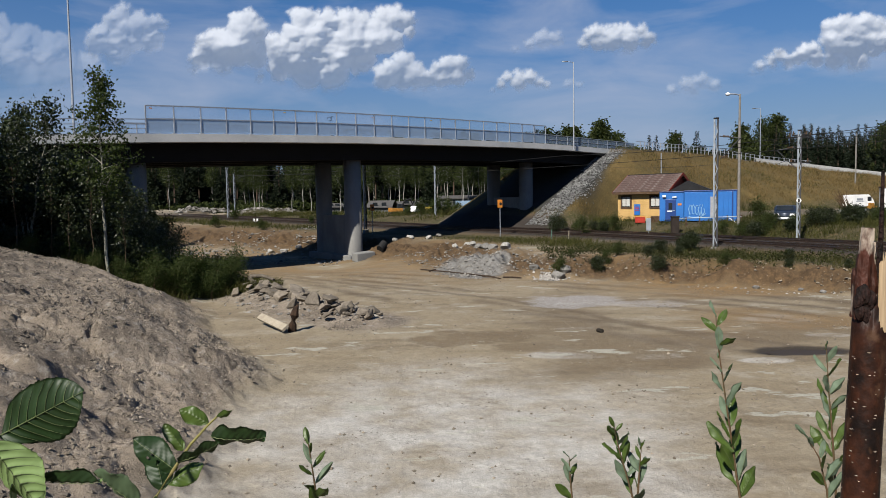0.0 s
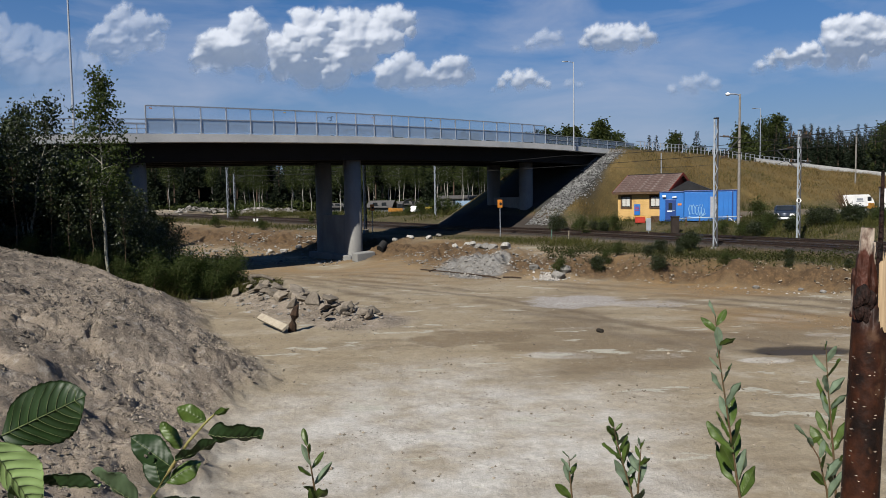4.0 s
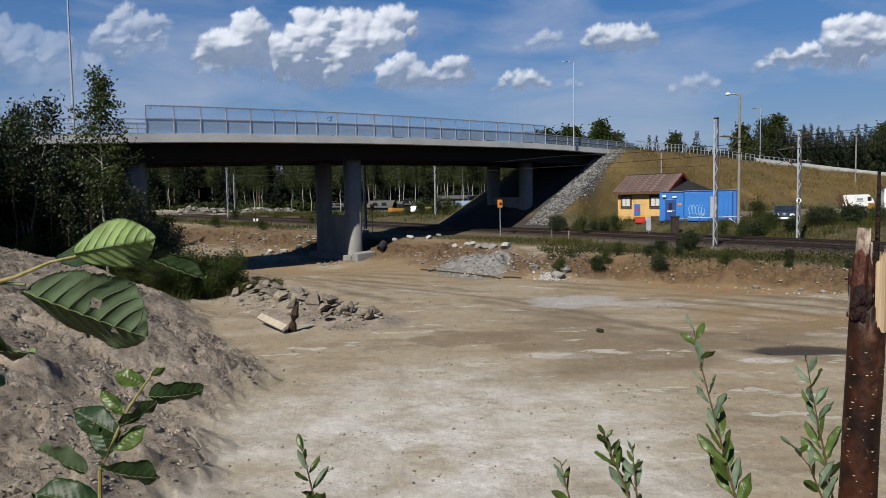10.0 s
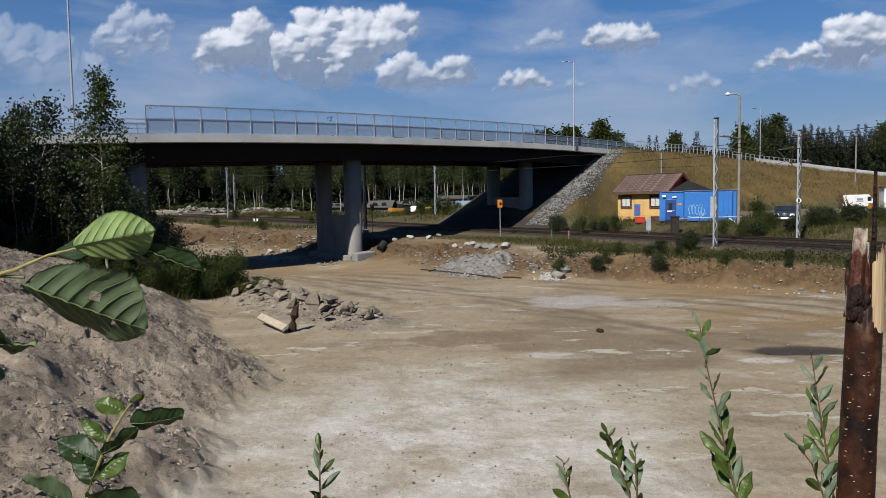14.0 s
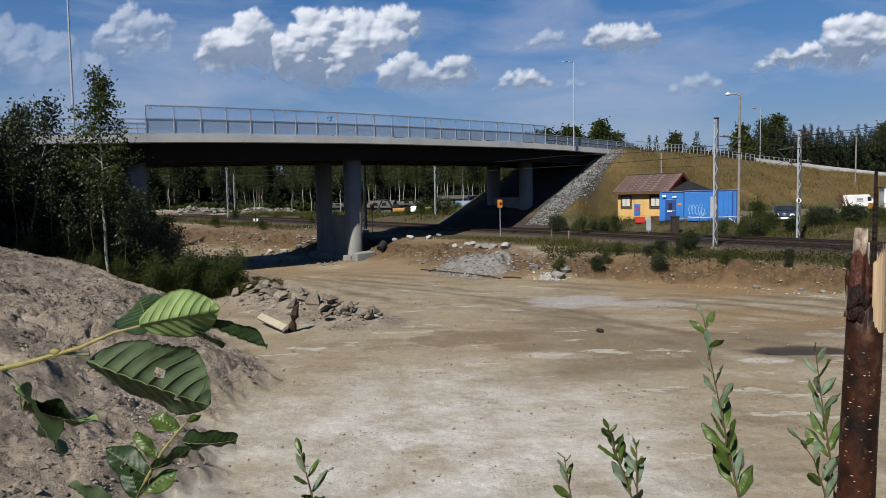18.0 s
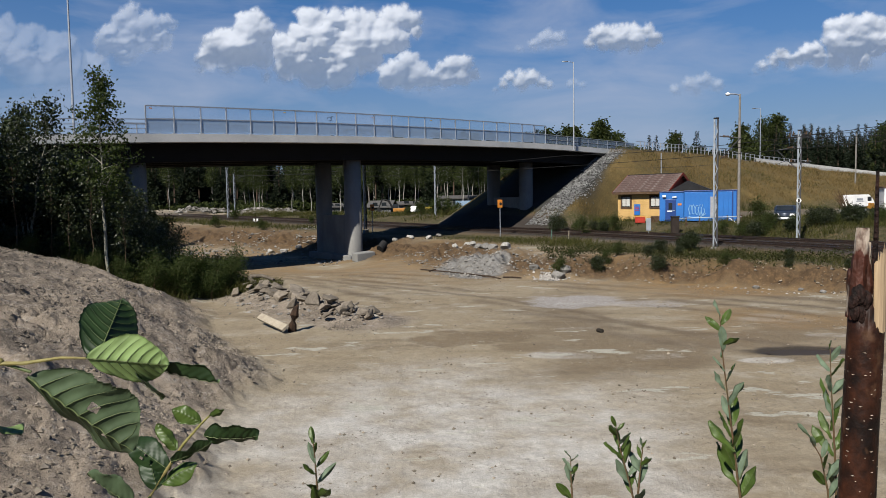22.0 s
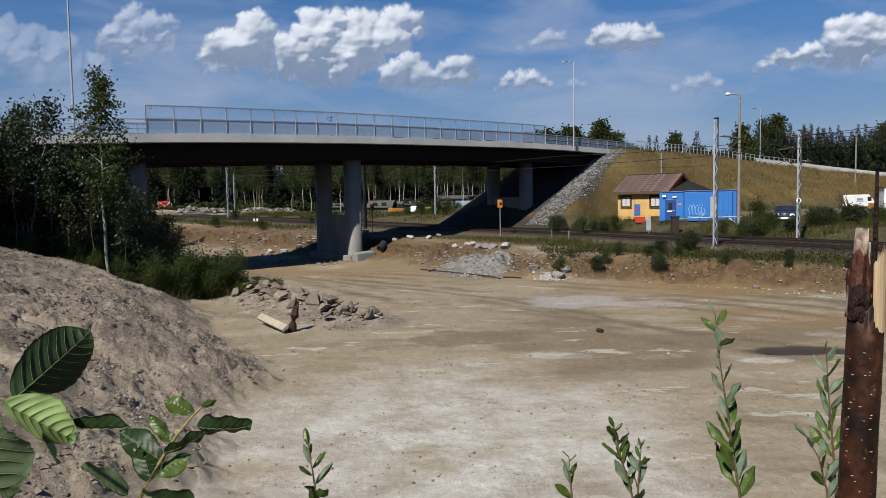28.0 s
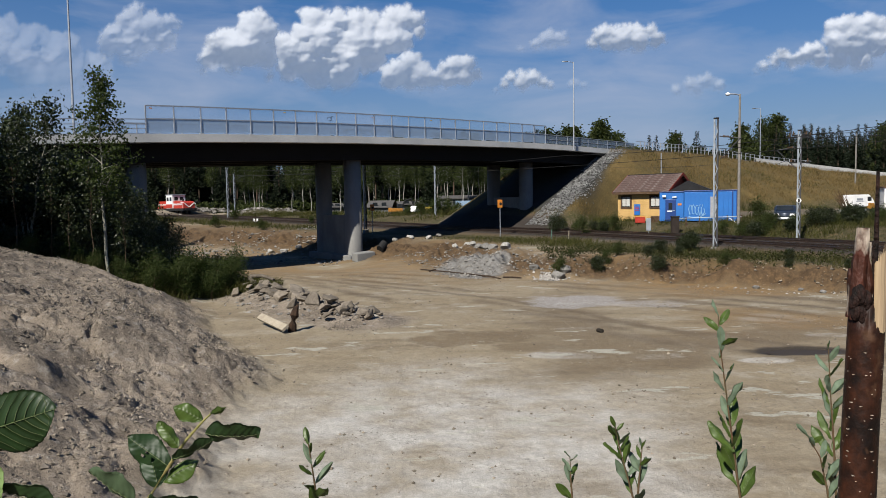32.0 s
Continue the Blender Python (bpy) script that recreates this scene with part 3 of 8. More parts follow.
def build_ground():
    # a sheet of rings round the viewpoint, fine near it and in front, out to the horizon
    front = np.linspace(-38, 38, 640)
    rest = np.linspace(42, 318, 60)
    ang = np.radians(np.concatenate([front, rest]))
    r = np.concatenate([[0.0], np.geomspace(0.8, 9.5, 22), np.geomspace(9.7, 130, 580), np.geomspace(132, 4200, 70)])
    A, Rr = np.meshgrid(ang, r)
    X, Y = Rr * np.sin(A), Rr * np.cos(A)
    z, k = land(X, Y)
    na, nr = len(ang), len(r)
    pd = np.hypot((X - PUDDLE[0]) / 1.4, (Y - PUDDLE[1]) / 0.62) + 0.5 * (fbm(X * 1.2, Y * 1.2, 3, 51) - 0.5)
    z = np.where(pd < 1.0, z - 0.10 * sstep(1.0, 0.4, pd), z)
    idx = np.arange(na * nr).reshape(nr, na)
    a, b = idx[:-1], idx[1:]
    q = np.stack([a, np.roll(a, -1, 1), np.roll(b, -1, 1), b], -1).reshape(-1, 4)
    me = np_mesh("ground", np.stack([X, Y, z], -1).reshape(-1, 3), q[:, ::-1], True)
    k["wet"] = sstep(1.25, 0.85, pd)
    k["ochre"] = np.clip(sstep(34, 50, Y + 0.35 * X) * 0.75 + sstep(6, 15, X) * sstep(20, 26, Y) * 0.95, 0, 1) * sstep(0.35, 0.6, fbm(X * 0.12, Y * 0.2, 3, 61) + 0.12)
    # wheel ruts swinging across the pit
    rut = np.zeros_like(z)
    for path in ([(-16, 55), (-9, 47), (-1, 41.5), (8, 36), (16, 29.5), (24, 20)], [(-14, 53), (-6, 43), (2, 36), (10, 30), (17, 22)], [(-10, 45), (-4, 36), (3, 27), (12, 18)]):
        e, _, _ = along(path, X, Y)
        e = e + 1.6 * (fbm(X * 0.2, Y * 0.2, 3, 63) - 0.5)
        for o in (-0.95, 0.95):
            rut = np.maximum(rut, np.exp(-((e - o) / 0.42) ** 2))
    k["wheel"] = rut * sstep(0.36, 0.62, fbm(X * 0.25, Y * 0.25, 3, 65)) * (1 - k["mound"])
    k["pale"] = sstep(1.15, 0.4, np.hypot((X - 0.1) / 5.6, (Y - 13.2) / 6.9) + 0.6 * (fbm(X * 0.4, Y * 0.4, 4, 67) - 0.5)) * (1 - k["mound"])
    k["pale"] = np.maximum(k["pale"], sstep(1.2, 0.6, np.hypot((X - 12.3) / 1.3, (Y - 26.0) / 1.1) + 0.9 * (fbm(X * 1.3, Y * 1.3, 4, 68) - 0.5)))
    k["brown"] = sstep(2.0, 7.0, X - 0.1 * Y + 4) * sstep(38, 30, Y) * sstep(13, 19, Y) * sstep(0.40, 0.60, fbm(X * 0.22, Y * 0.45, 4, 69))
    k["yard"] = sstep(1.1, 0.8, np.hypot((X - 46) / 17, (Y - 78) / 8) + 0.3 * (fbm(X * 0.3, Y * 0.3, 3, 75) - 0.5))
    k["grass"], k["dry"] = k["grass"] * (1 - k["yard"]), k["dry"] * (1 - 0.85 * k["yard"])
    sc = np.hypot((X - 1.9) / 2.6, (Y - 46.0) / 5.0) + 0.7 * (fbm(X * 0.6, Y * 0.6, 3, 71) - 0.5)
    k["scree"] = sstep(1.1, 0.75, sc)
    # crusts, wet-dark hollows and a gravel spill on the pit floor
    k["gravel"] = np.zeros_like(z)
    for kind, px_, py_, rx, ry, amt in (("gravel", 5.9, 31.4, 2.5, 2.3, 0.9), ("gravel", 8.4, 30.2, 1.8, 1.2, 0.6), ("brown", 1.2, 23.2, 2.2, 1.5, 1.0), ("brown", 2.6, 21.6, 1.5, 0.7, 0.9), ("brown", 9.2, 21.6, 1.6, 0.8, 0.9),
                                        ("pale", 3.6, 20.4, 1.4, 0.55, 1.0), ("pale", 6.0, 20.0, 1.0, 0.4, 0.9), ("pale", 12.3, 22.6, 0.8, 0.4, 1.0), ("pale", 11.9, 24.4, 0.7, 0.5, 1.0), ("pale", 8.9, 19.2, 0.8, 0.35, 0.8), ("pale", 4.6, 24.6, 0.9, 0.3, 0.7)):
        e = np.hypot((X - px_) / rx, (Y - py_) / ry) + 0.9 * (fbm(X * 1.1, Y * 1.6, 4, 77) - 0.5)
        k[kind] = np.maximum(k[kind], amt * sstep(1.0, 0.72, e))
    e, _, _ = along([(-12, 47), (-4.5, 39), (3.0, 32.3), (5.9, 27.2), (8.4, 22.2)], X, Y)
    e = e + 0.7 * (fbm(X * 0.5, Y * 0.5, 3, 79) - 0.5)
    k["wheel"] = np.maximum(k["wheel"], 0.95 * np.maximum(np.exp(-(e / 0.30) ** 2), 0.7 * np.exp(-((e - 1.1) / 0.38) ** 2) * sstep(0.40, 0.60, fbm(X * 0.4, Y * 0.4, 3, 87))) * sstep(19, 24, Y) * sstep(50, 42, Y) * (1 - k["mound"]))
    for name, w in k.items():
        at = me.attributes.new(name, "FLOAT", "POINT")
        at.data.foreach_set("value", np.asarray(w, np.float32).ravel())
    return tagged(link("ground", me, ground_material()), "pale rutted sand and gravel ground of a building site with grassy banks", "ground", kind="structure")


ground = build_ground()
# ---------------------------------------------------------------- the road bridge
STEP = (1.464, 1.362)                      # one parapet bay along the bridge, 2.0 m
ALONG = Vector((0.732, 0.681, 0))
ACROSS = Vector((-0.681, 0.732, 0))        # away from the near edge
DECK_T = ([-16, -10, -2.6, 0, 8, 13.9, 22, 30.8, 34], [7.6, 8.3, 9.26, 9.62, 10.26, 10.55, 10.84, 10.62, 10.5])
DECK_W = 13.2


def edge_z(i):
    # smooth crest through the level points
    return float(np.mean([np.interp(i + k, *DECK_T) for k in (-2.5, -1.25, 0, 1.25, 2.5)]))


def edge_at(i, off=0.0, dz=0.0):
    return Vector((-20.4 + STEP[0] * i, 49.8 + STEP[1] * i, edge_z(i) + dz)) + ACROSS * off


def swept(name, profile, i0, i1, material, parent, label="", count=48):
    """A beam along the bridge: profile of (offset across, height over the edge's top)."""
    bm = bmesh.new()
    rings = []
    for s in range(count + 1):
        i = i0 + (i1 - i0) * s / count
        rings.append([bm.verts.new(edge_at(i, o, h)) for o, h in profile])
    k = len(profile)
    for a, b in zip(rings, rings[1:]):
        for j in range(k):
            bm.faces.new((a[j], a[(j + 1) % k], b[(j + 1) % k], b[j]))
    bm.faces.new(rings[0][::-1])
    bm.faces.new(rings[-1])
    bmesh.ops.recalc_face_normals(bm, faces=bm.faces[:])
    return part(name, bm, material, parent, label)


def build_bridge():
    br = thing("bridge", "concrete road bridge with glass parapet crossing the railway", "bridge", pose(0, 0, 0))
    I0, I1 = -11.0, 30.8
    swept("edge_beam", [(0, 0), (0.5, 0), (0.5, -0.62), (0.06, -0.62), (0.0, -0.58)], I0, I1, BEAM, br, "grey cast concrete edge beam")
    swept("edge_beam", [(DECK_W, 0), (DECK_W - 0.5, 0), (DECK_W - 0.5, -0.62), (DECK_W - 0.06, -0.62), (DECK_W, -0.58)], I0, I1, BEAM, br, "grey cast concrete edge beam")
    swept("deck_slab", [(0.5, -0.12), (DECK_W - 0.5, -0.12), (DECK_W - 0.5, -0.5), (0.5, -0.5)], I0, I1, surf("asphalt", (0.0288, 0.0288, 0.0296), (0.0240, 0.0240, 0.0240), 1.0, 0.9), br, "asphalt deck")
    # girders and soffit both take the colour blackened for shade
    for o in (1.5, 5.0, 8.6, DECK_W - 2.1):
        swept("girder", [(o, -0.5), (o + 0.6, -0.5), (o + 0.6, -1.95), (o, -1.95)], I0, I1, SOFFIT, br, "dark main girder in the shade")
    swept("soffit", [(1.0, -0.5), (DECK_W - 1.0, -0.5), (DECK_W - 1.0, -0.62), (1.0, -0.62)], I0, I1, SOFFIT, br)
    # columns on crash walls, in skewed pairs along the railway
    for (ax, ay), (bx, by), zb in (((-8.15, 65.0), (-11.6, 69.9), -0.6), ((9.75, 83.0), (6.35, 87.7), 0.9), ((-22.3, 52.0), (-25.7, 56.9), -0.6)):
        d = Vector((bx - ax, by - ay, 0)).normalized()
        nrm = Vector((-d.y, d.x, 0))
        for cx, cy in ((ax, ay), (bx, by)):
            it = ((cx + 20.4) * STEP[0] + (cy - 49.8) * STEP[1]) / 4.0
            top = edge_z(it) - 1.9
            bm = bmesh.new()
            ring = []
            for t in range(24):
                an = 2 * math.pi * t / 24
                ring.append(d * (0.78 * math.copysign(abs(math.cos(an)) ** 0.8, math.cos(an))) + nrm * (0.72 * math.copysign(abs(math.sin(an)) ** 0.8, math.sin(an))))
            lo = [bm.verts.new(Vector((cx, cy, zb)) + v) for v in ring]
            hi = [bm.verts.new(Vector((cx, cy, top)) + v) for v in ring]
            for t in range(24):
                bm.faces.new((lo[t], lo[(t + 1) % 24], hi[(t + 1) % 24], hi[t]))
            bm.faces.new(hi)
            col = part("column", bm, CONCRETE, br, "rounded concrete column", smooth=False)
            for p in col.data.polygons:
                p.use_smooth = len(p.vertices) == 4
        bm = bmesh.new()
        L = (Vector((bx, by, 0)) - Vector((ax, ay, 0))).length
        box(bm, -0.1, -0.52, zb, L + 0.1, 0.52, zb + 4.05, 0.04)
        part("crash_wall", bm, CONCRETE, br, "concrete crash wall between the columns", m=Matrix.Translation((ax, ay, 0)) @ d.to_track_quat("X", "Z").to_matrix().to_4x4())
        bm = bmesh.new()
        box(bm, -1.5, -1.2, zb - 0.6, L + 1.3, 1.2, zb + 0.45, 0.06)
        part("footing", bm, CONCRETE, br, "concrete footing slab", m=Matrix.Translation((ax, ay, 0)) @ d.to_track_quat("X", "Z").to_matrix().to_4x4())
    # abutment walls
    for i, w in ((30.2, 1.2), (-10.6, 1.2)):
        c = edge_at(i, DECK_W / 2, -1.6)
        bm = boxed(-w / 2, -DECK_W / 2 + 0.2, -1.4, w / 2, DECK_W / 2 - 0.2, 1.1, 0.03)
        part("abutment", bm, CONCRETE, br, m=Matrix.Translation(c) @ ALONG.to_track_quat("X", "Z").to_matrix().to_4x4())
    # parapet with glass screens
    post = boxed(-0.04, -0.05, 0.0, 0.04, 0.05, 1.98, 0.008)
    box(post, -0.16, -0.12, 0.0, 0.16, 0.12, 0.05)
    pm = bpy.data.meshes.new("post")
    post.to_mesh(pm)
    low = boxed(-0.035, -0.04, 0.0, 0.035, 0.04, 1.06, 0.008)
    lm = bpy.data.meshes.new("post")
    low.to_mesh(lm)
    turn = ALONG.to_track_quat("X", "Z").to_matrix().to_4x4()
    for off in (0.22, DECK_W - 0.22):
        for i in range(23):
            link("post", pm, GALV, br, m=Matrix.Translation(edge_at(i, off)) @ turn)
            if i < 22:
                for z0, z1, g in ((0.08, 1.02, PANELOW), (1.10, 1.92, PANE)):
                    bm = bmesh.new()
                    vs = [bm.verts.new(edge_at(i + u, off + w, z)) for w in (-0.008, 0.008) for u, z in ((0.03, z0), (0.97, z0), (0.97, z1), (0.03, z1))]
                    for q in ((0, 1, 2, 3), (7, 6, 5, 4), (0, 4, 5, 1), (1, 5, 6, 2), (2, 6, 7, 3), (3, 7, 4, 0)):
                        bm.faces.new([vs[j] for j in q])
                    ob = part("pane", bm, g, br, "clear glass screen")
                    ob.visible_shadow = False
        for z0, z1, a, b in ((1.93, 2.02, 0, 22), (1.02, 1.10, 0, 22), (1.0, 1.06, 22, 31), (0.5, 0.55, 22, 31), (1.0, 1.06, -11, 0), (0.66, 0.71, -11, 0), (0.34, 0.39, -11, 0)):
            swept("rail", [(off - 0.035, z0), (off + 0.035, z0), (off + 0.035, z1), (off - 0.035, z1)], a, b, GALV, br, count=24)
        for i in range(22, 31):
            bm = bmesh.new()
            vs = [bm.verts.new(edge_at(i + u, off + w, z)) for w in (-0.006, 0.006) for u, z in ((0.03, 0.08), (0.97, 0.08), (0.97, 0.98), (0.03, 0.98))]
            for q in ((0, 1, 2, 3), (7, 6, 5, 4), (0, 4, 5, 1), (1, 5, 6, 2), (2, 6, 7, 3), (3, 7, 4, 0)):
                bm.faces.new([vs[j] for j in q])
            part("mesh_panel", bm, MESHPANEL, br, "grey wire mesh infill")
        for i in list(range(23, 32)) + list(range(-11, 0)):
            link("post", lm, GALV, br, m=Matrix.Translation(edge_at(i, off)) @ turn)
    # small stickers and a sprayed ring on the glass
    for i, z, w, h, c in ((0.18, 1.80, 0.22, 0.07, ORANGE), (5.5, 1.78, 0.22, 0.07, YELLOW), (9.9, 1.74, 0.2, 0.06, ORANGE), (13.4, 1.74, 0.2, 0.06, YELLOW), (17.2, 1.74, 0.2, 0.06, ORANGE)):
        p = edge_at(i, 0.205, z)
        part("sticker", boxed(-w / 2, -0.004, -h / 2, w / 2, 0.0, h / 2), c, br, "small warning sticker", m=Matrix.Translation(p) @ turn)
    ring = [edge_at(7.62 + 0.10 * math.cos(a), 0.205, 1.42 + 0.16 * math.sin(a)) for a in np.linspace(-1.9, 3.2, 14)]
    part("graffiti", tubed(ring, 0.022, 5), DARK, br, "dark sprayed ring")
    part("graffiti", tubed([edge_at(7.72, 0.205, 1.28), edge_at(7.74, 0.205, 1.62), edge_at(7.82, 0.205, 1.68)], 0.022, 5), DARK, br, "dark sprayed stroke")
    return br


build_bridge()
# ---------------------------------------------------------------- railway
def smooth_path(poly, step):
    """Evenly spaced places along a rounded polyline, with their headings."""
    P = np.asarray(poly, float)
    for _ in range(3):
        q = np.empty((2 * len(P) - 2, 2))
        q[0::2], q[1::2] = P[:-1] * 0.75 + P[1:] * 0.25, P[:-1] * 0.25 + P[1:] * 0.75
        P = np.vstack([P[:1], q, P[-1:]])
    seg = np.hypot(*np.diff(P, axis=0).T)
    s = np.concatenate([[0], np.cumsum(seg)])
    t = np.arange(0, s[-1], step)
    X, Y = np.interp(t, s, P[:, 0]), np.interp(t, s, P[:, 1])
    return X, Y, np.gradient(X, t), np.gradient(Y, t)


def build_track(offset, label):
    X, Y, dx, dy = smooth_path(TRACK_FAR, 0.62)
    X, Y = X - offset * dy * 1.0, Y + offset * dx
    Z = track_level(Y)
    tr = thing("railway_track", label, "railway track", group="railway tracks")
    # rails: foot, web and head
    prof = [(-0.07, -0.16), (0.07, -0.16), (0.07, -0.14), (0.012, -0.12), (0.012, -0.045), (0.036, -0.04), (0.036, 0.0), (-0.036, 0.0), (-0.036, -0.04), (-0.012, -0.045), (-0.012, -0.12), (-0.07, -0.14)]
    k = len(prof)
    for g in (-0.762, 0.762):
        v = []
        ids = list(range(0, len(X), 3))
        for i in ids:
            nx, ny = dy[i], -dx[i]
            for o, h in prof:
                v.append((X[i] + nx * (g + o), Y[i] + ny * (g + o), Z[i] + h))
        f = []
        for a in range(len(ids) - 1):
            for j in range(k):
                f.append((a * k + j, a * k + (j + 1) % k, (a + 1) * k + (j + 1) % k, (a + 1) * k + j))
        me = np_mesh("rail", v, f)
        me.materials.append(RAILSTEEL)
        me.materials.append(RAILTOP)
        idx = np.zeros(len(f), np.int32)
        idx[6::k] = 1
        me.polygons.foreach_set("material_index", idx)
        link("rail", me, RAILSTEEL, tr, "rusty steel rail with a worn bright head")
    bm = boxed(-1.3, -0.12, -0.30, 1.3, 0.12, -0.155, 0.012)
    sm = bpy.data.meshes.new("sleeper")
    bm.to_mesh(sm)
    bm.free()
    n = 0
    rest_v, rest_f = [], []
    for i in range(len(X)):
        if not (18 < Y[i] < 150):
            continue
        m = Matrix.Translation((X[i], Y[i], Z[i])) @ Matrix.Rotation(math.atan2(-dx[i], dy[i]), 4, "Z")
        if Y[i] < 92 and n < 150:
            link("sleeper", sm, SLEEPER, tr, m=m)
            n += 1
        else:
            b = len(rest_v)
            rest_v += [tuple(m @ Vector(p)) for p in ((-1.3, -0.12, -0.30), (1.3, -0.12, -0.30), (1.3, 0.12, -0.30), (-1.3, 0.12, -0.30), (-1.3, -0.12, -0.155), (1.3, -0.12, -0.155), (1.3, 0.12, -0.155), (-1.3, 0.12, -0.155))]
            rest_f += [tuple(b + j for j in q) for q in ((4, 5, 6, 7), (0, 1, 5, 4), (1, 2, 6, 5), (2, 3, 7, 6), (3, 0, 4, 7))]
    tagged(link("sleepers", np_mesh("sleepers", rest_v, rest_f), SLEEPER, tr), "distant row of tarred sleepers", kind="stuff")
    return X, Y, Z


TX, TY, TZ = build_track(0.0, "railway track with rusty rails on dark ballast, beyond its twin")
build_track(4.6, "railway track with rusty rails on dark ballast beside the sand bank")


# ---------------------------------------------------------------- masts, wires and lamps
# dark steel of the arms, also used to colour the masts' shaded side
ARMSTEEL = surf("dark_weathered_steel", (0.0528, 0.0552, 0.0584), (0.0320, 0.0320, 0.0344), 3, 0.6, 0.1, 40, metal=0.3)


def lattice_mast(x, y, z0, h, label, turn=0.0, w=0.30):
    """A mast of two channels with zigzag bracing."""
    t = thing("railway_mast", label, "railway mast", pose(x, y, z0, 0, 0, turn), group="railway masts")
    part("base", boxed(-0.26, -0.26, -0.6, 0.26, 0.26, 0.04, 0.03), CONCRETE, t, "concrete mast base")
    for s in (-1, 1):
        bm = bmesh.new()
        box(bm, s * w - 0.05, -0.09, 0.1, s * w + 0.05, 0.09, h, 0.006)
        # left channel lit, right channel shaded, by a lighter and a darker colour
        part("channel", bm, GREYPAINT if s < 0 else ARMSTEEL, t)
    n = int(h / 0.62)
    for i in range(n):
        a, b = (-w, w) if i % 2 else (w, -w)
        za, zb = 0.3 + i * (h - 0.5) / n, 0.3 + (i + 1) * (h - 0.5) / n
        for d in (-0.1, 0.1):
            # rear braces darker too, for the shade between the channels
            part("brace", tubed([(a, d, za), (b, d, zb)], 0.032, 5), ARMSTEEL if d > 0 else GREYPAINT, t)
    part("cap", boxed(-w - 0.06, -0.13, h, w + 0.06, 0.13, h + 0.08, 0.01), DARK, t)
    return t


def bracket(t, h, out, side=-1):
    """The arms that carry the contact wire."""
    part("arm", tubed([(0.2 * side, 0, h - 1.1), (side * out, 0, h - 1.3)], 0.035, 6), ARMSTEEL, t)
    part("arm", tubed([(0.2 * side, 0, h - 2.6), (side * out * 0.95, 0, h - 1.3)], 0.035, 6), ARMSTEEL, t)
    part("arm", tubed([(side * out * 0.5, 0, h - 2.0), (side * out * 0.9, 0, h - 2.25)], 0.025, 6), ARMSTEEL, t)
    for zz, k in ((h - 1.12, 0.45), (h - 2.45, 0.4)):
        bm = bmesh.new()
        for j in range(5):
            bmesh.ops.create_cone(bm, cap_ends=True, segments=10, radius1=0.085, radius2=0.05, depth=0.05, matrix=pose(side * (k + 0.07 * j), 0, zz - 0.0 + 0.02 * j * (1 if zz < h - 2 else -0.3), 0, 90, 0))
        part("insulator", bm, WOODBROWN, t, "brown porcelain insulator")


m1 = lattice_mast(17.55, 45.7, 1.25, 8.25, "grey lattice catenary mast on the near side of the track", -25, 0.10)
bracket(m1, 8.25, 1.5, 1)
m2 = lattice_mast(25.05, 50.0, 1.45, 7.6, "grey lattice catenary mast with crossarms and a number plate", -25, 0.085)
bracket(m2, 7.6, 1.5, -1)
for zz, L in ((7.1, 0.75), (7.25, 0.5), (5.35, 0.62)):
    part("crossarm", boxed(-L, -0.06, zz, L, 0.06, zz + 0.1, 0.01), DARK, m2)
    for s in (-1, 1):
        part("insulator", tubed([(s * (L - 0.1), 0, zz + 0.1), (s * (L - 0.1), 0, zz + 0.34)], [0.06, 0.035], 8), WOODBROWN, m2)
part("horn", tubed([(-0.75, 0, 7.15), (-1.25, 0, 7.75), (-1.3, 0, 7.3)], 0.03, 6), DARK, m2)
sign = bmesh.new()
bmesh.ops.create_cone(sign, cap_ends=True, segments=20, radius1=0.16, radius2=0.16, depth=0.03, matrix=pose(0, -0.16, 2.75, 90, 0, 0))
plate = part("number_plate", sign, WHITE, m2, "white oval plate with a dark mark")
part("mark", boxed(-0.06, -0.19, 2.62, 0.06, -0.18, 2.88), DARK, plate)
m3 = lattice_mast(-38.2, 127.0, 2.1, 9.2, "grey lattice catenary mast beyond the bridge", 30, 0.14)
bracket(m3, 9.0, 3.0, 1)
lattice_mast(-38.6, 132.5, 2.2, 8.2, "slim grey lattice catenary mast beyond the bridge", 30, 0.10)
lattice_mast(-8.62, 79.5, 1.5, 8.0, "grey lattice catenary mast beside the bridge column", 30, 0.11)
lattice_mast(-1.0, 104.0, 1.9, 9.0, "grey lattice catenary mast under the far trees", 30, 0.08)


def wire(name, label, pts, sag, r=0.018, n=16):
    a, b = Vector(pts[0]), Vector(pts[1])
    line = [a.lerp(b, i / n) - Vector((0, 0, sag * 4 * (i / n) * (1 - i / n))) for i in range(n + 1)]
    return solo(name, tubed(line, r, 5), DARK, label, "cable", group="overhead wires")


wire("contact_wire", "thin dark contact wire over the track", ((24.6, 34, 7.3), (8.9, 66, 7.5)), 0.1)
wire("contact_wire", "thin dark contact wire over the track", ((8.9, 66, 7.5), (-38.0, 124, 8.6)), 0.15)
wire("messenger_wire", "thin dark messenger wire over the track", ((28, 34, 8.7), (11.5, 66, 8.6)), 0.5)
wire("messenger_wire", "thin dark messenger wire over the track", ((11.5, 66, 8.6), (-36.0, 127, 9.8)), 0.5)
wire("return_wire", "thin dark wire between the masts", ((25.05, 50.0, 8.75), (75, 12, 9.6)), 0.5, 0.02)
wire("return_wire", "thin dark wire between the masts", ((25.4, 50.0, 8.5), (75.4, 12, 9.3)), 0.5, 0.02)
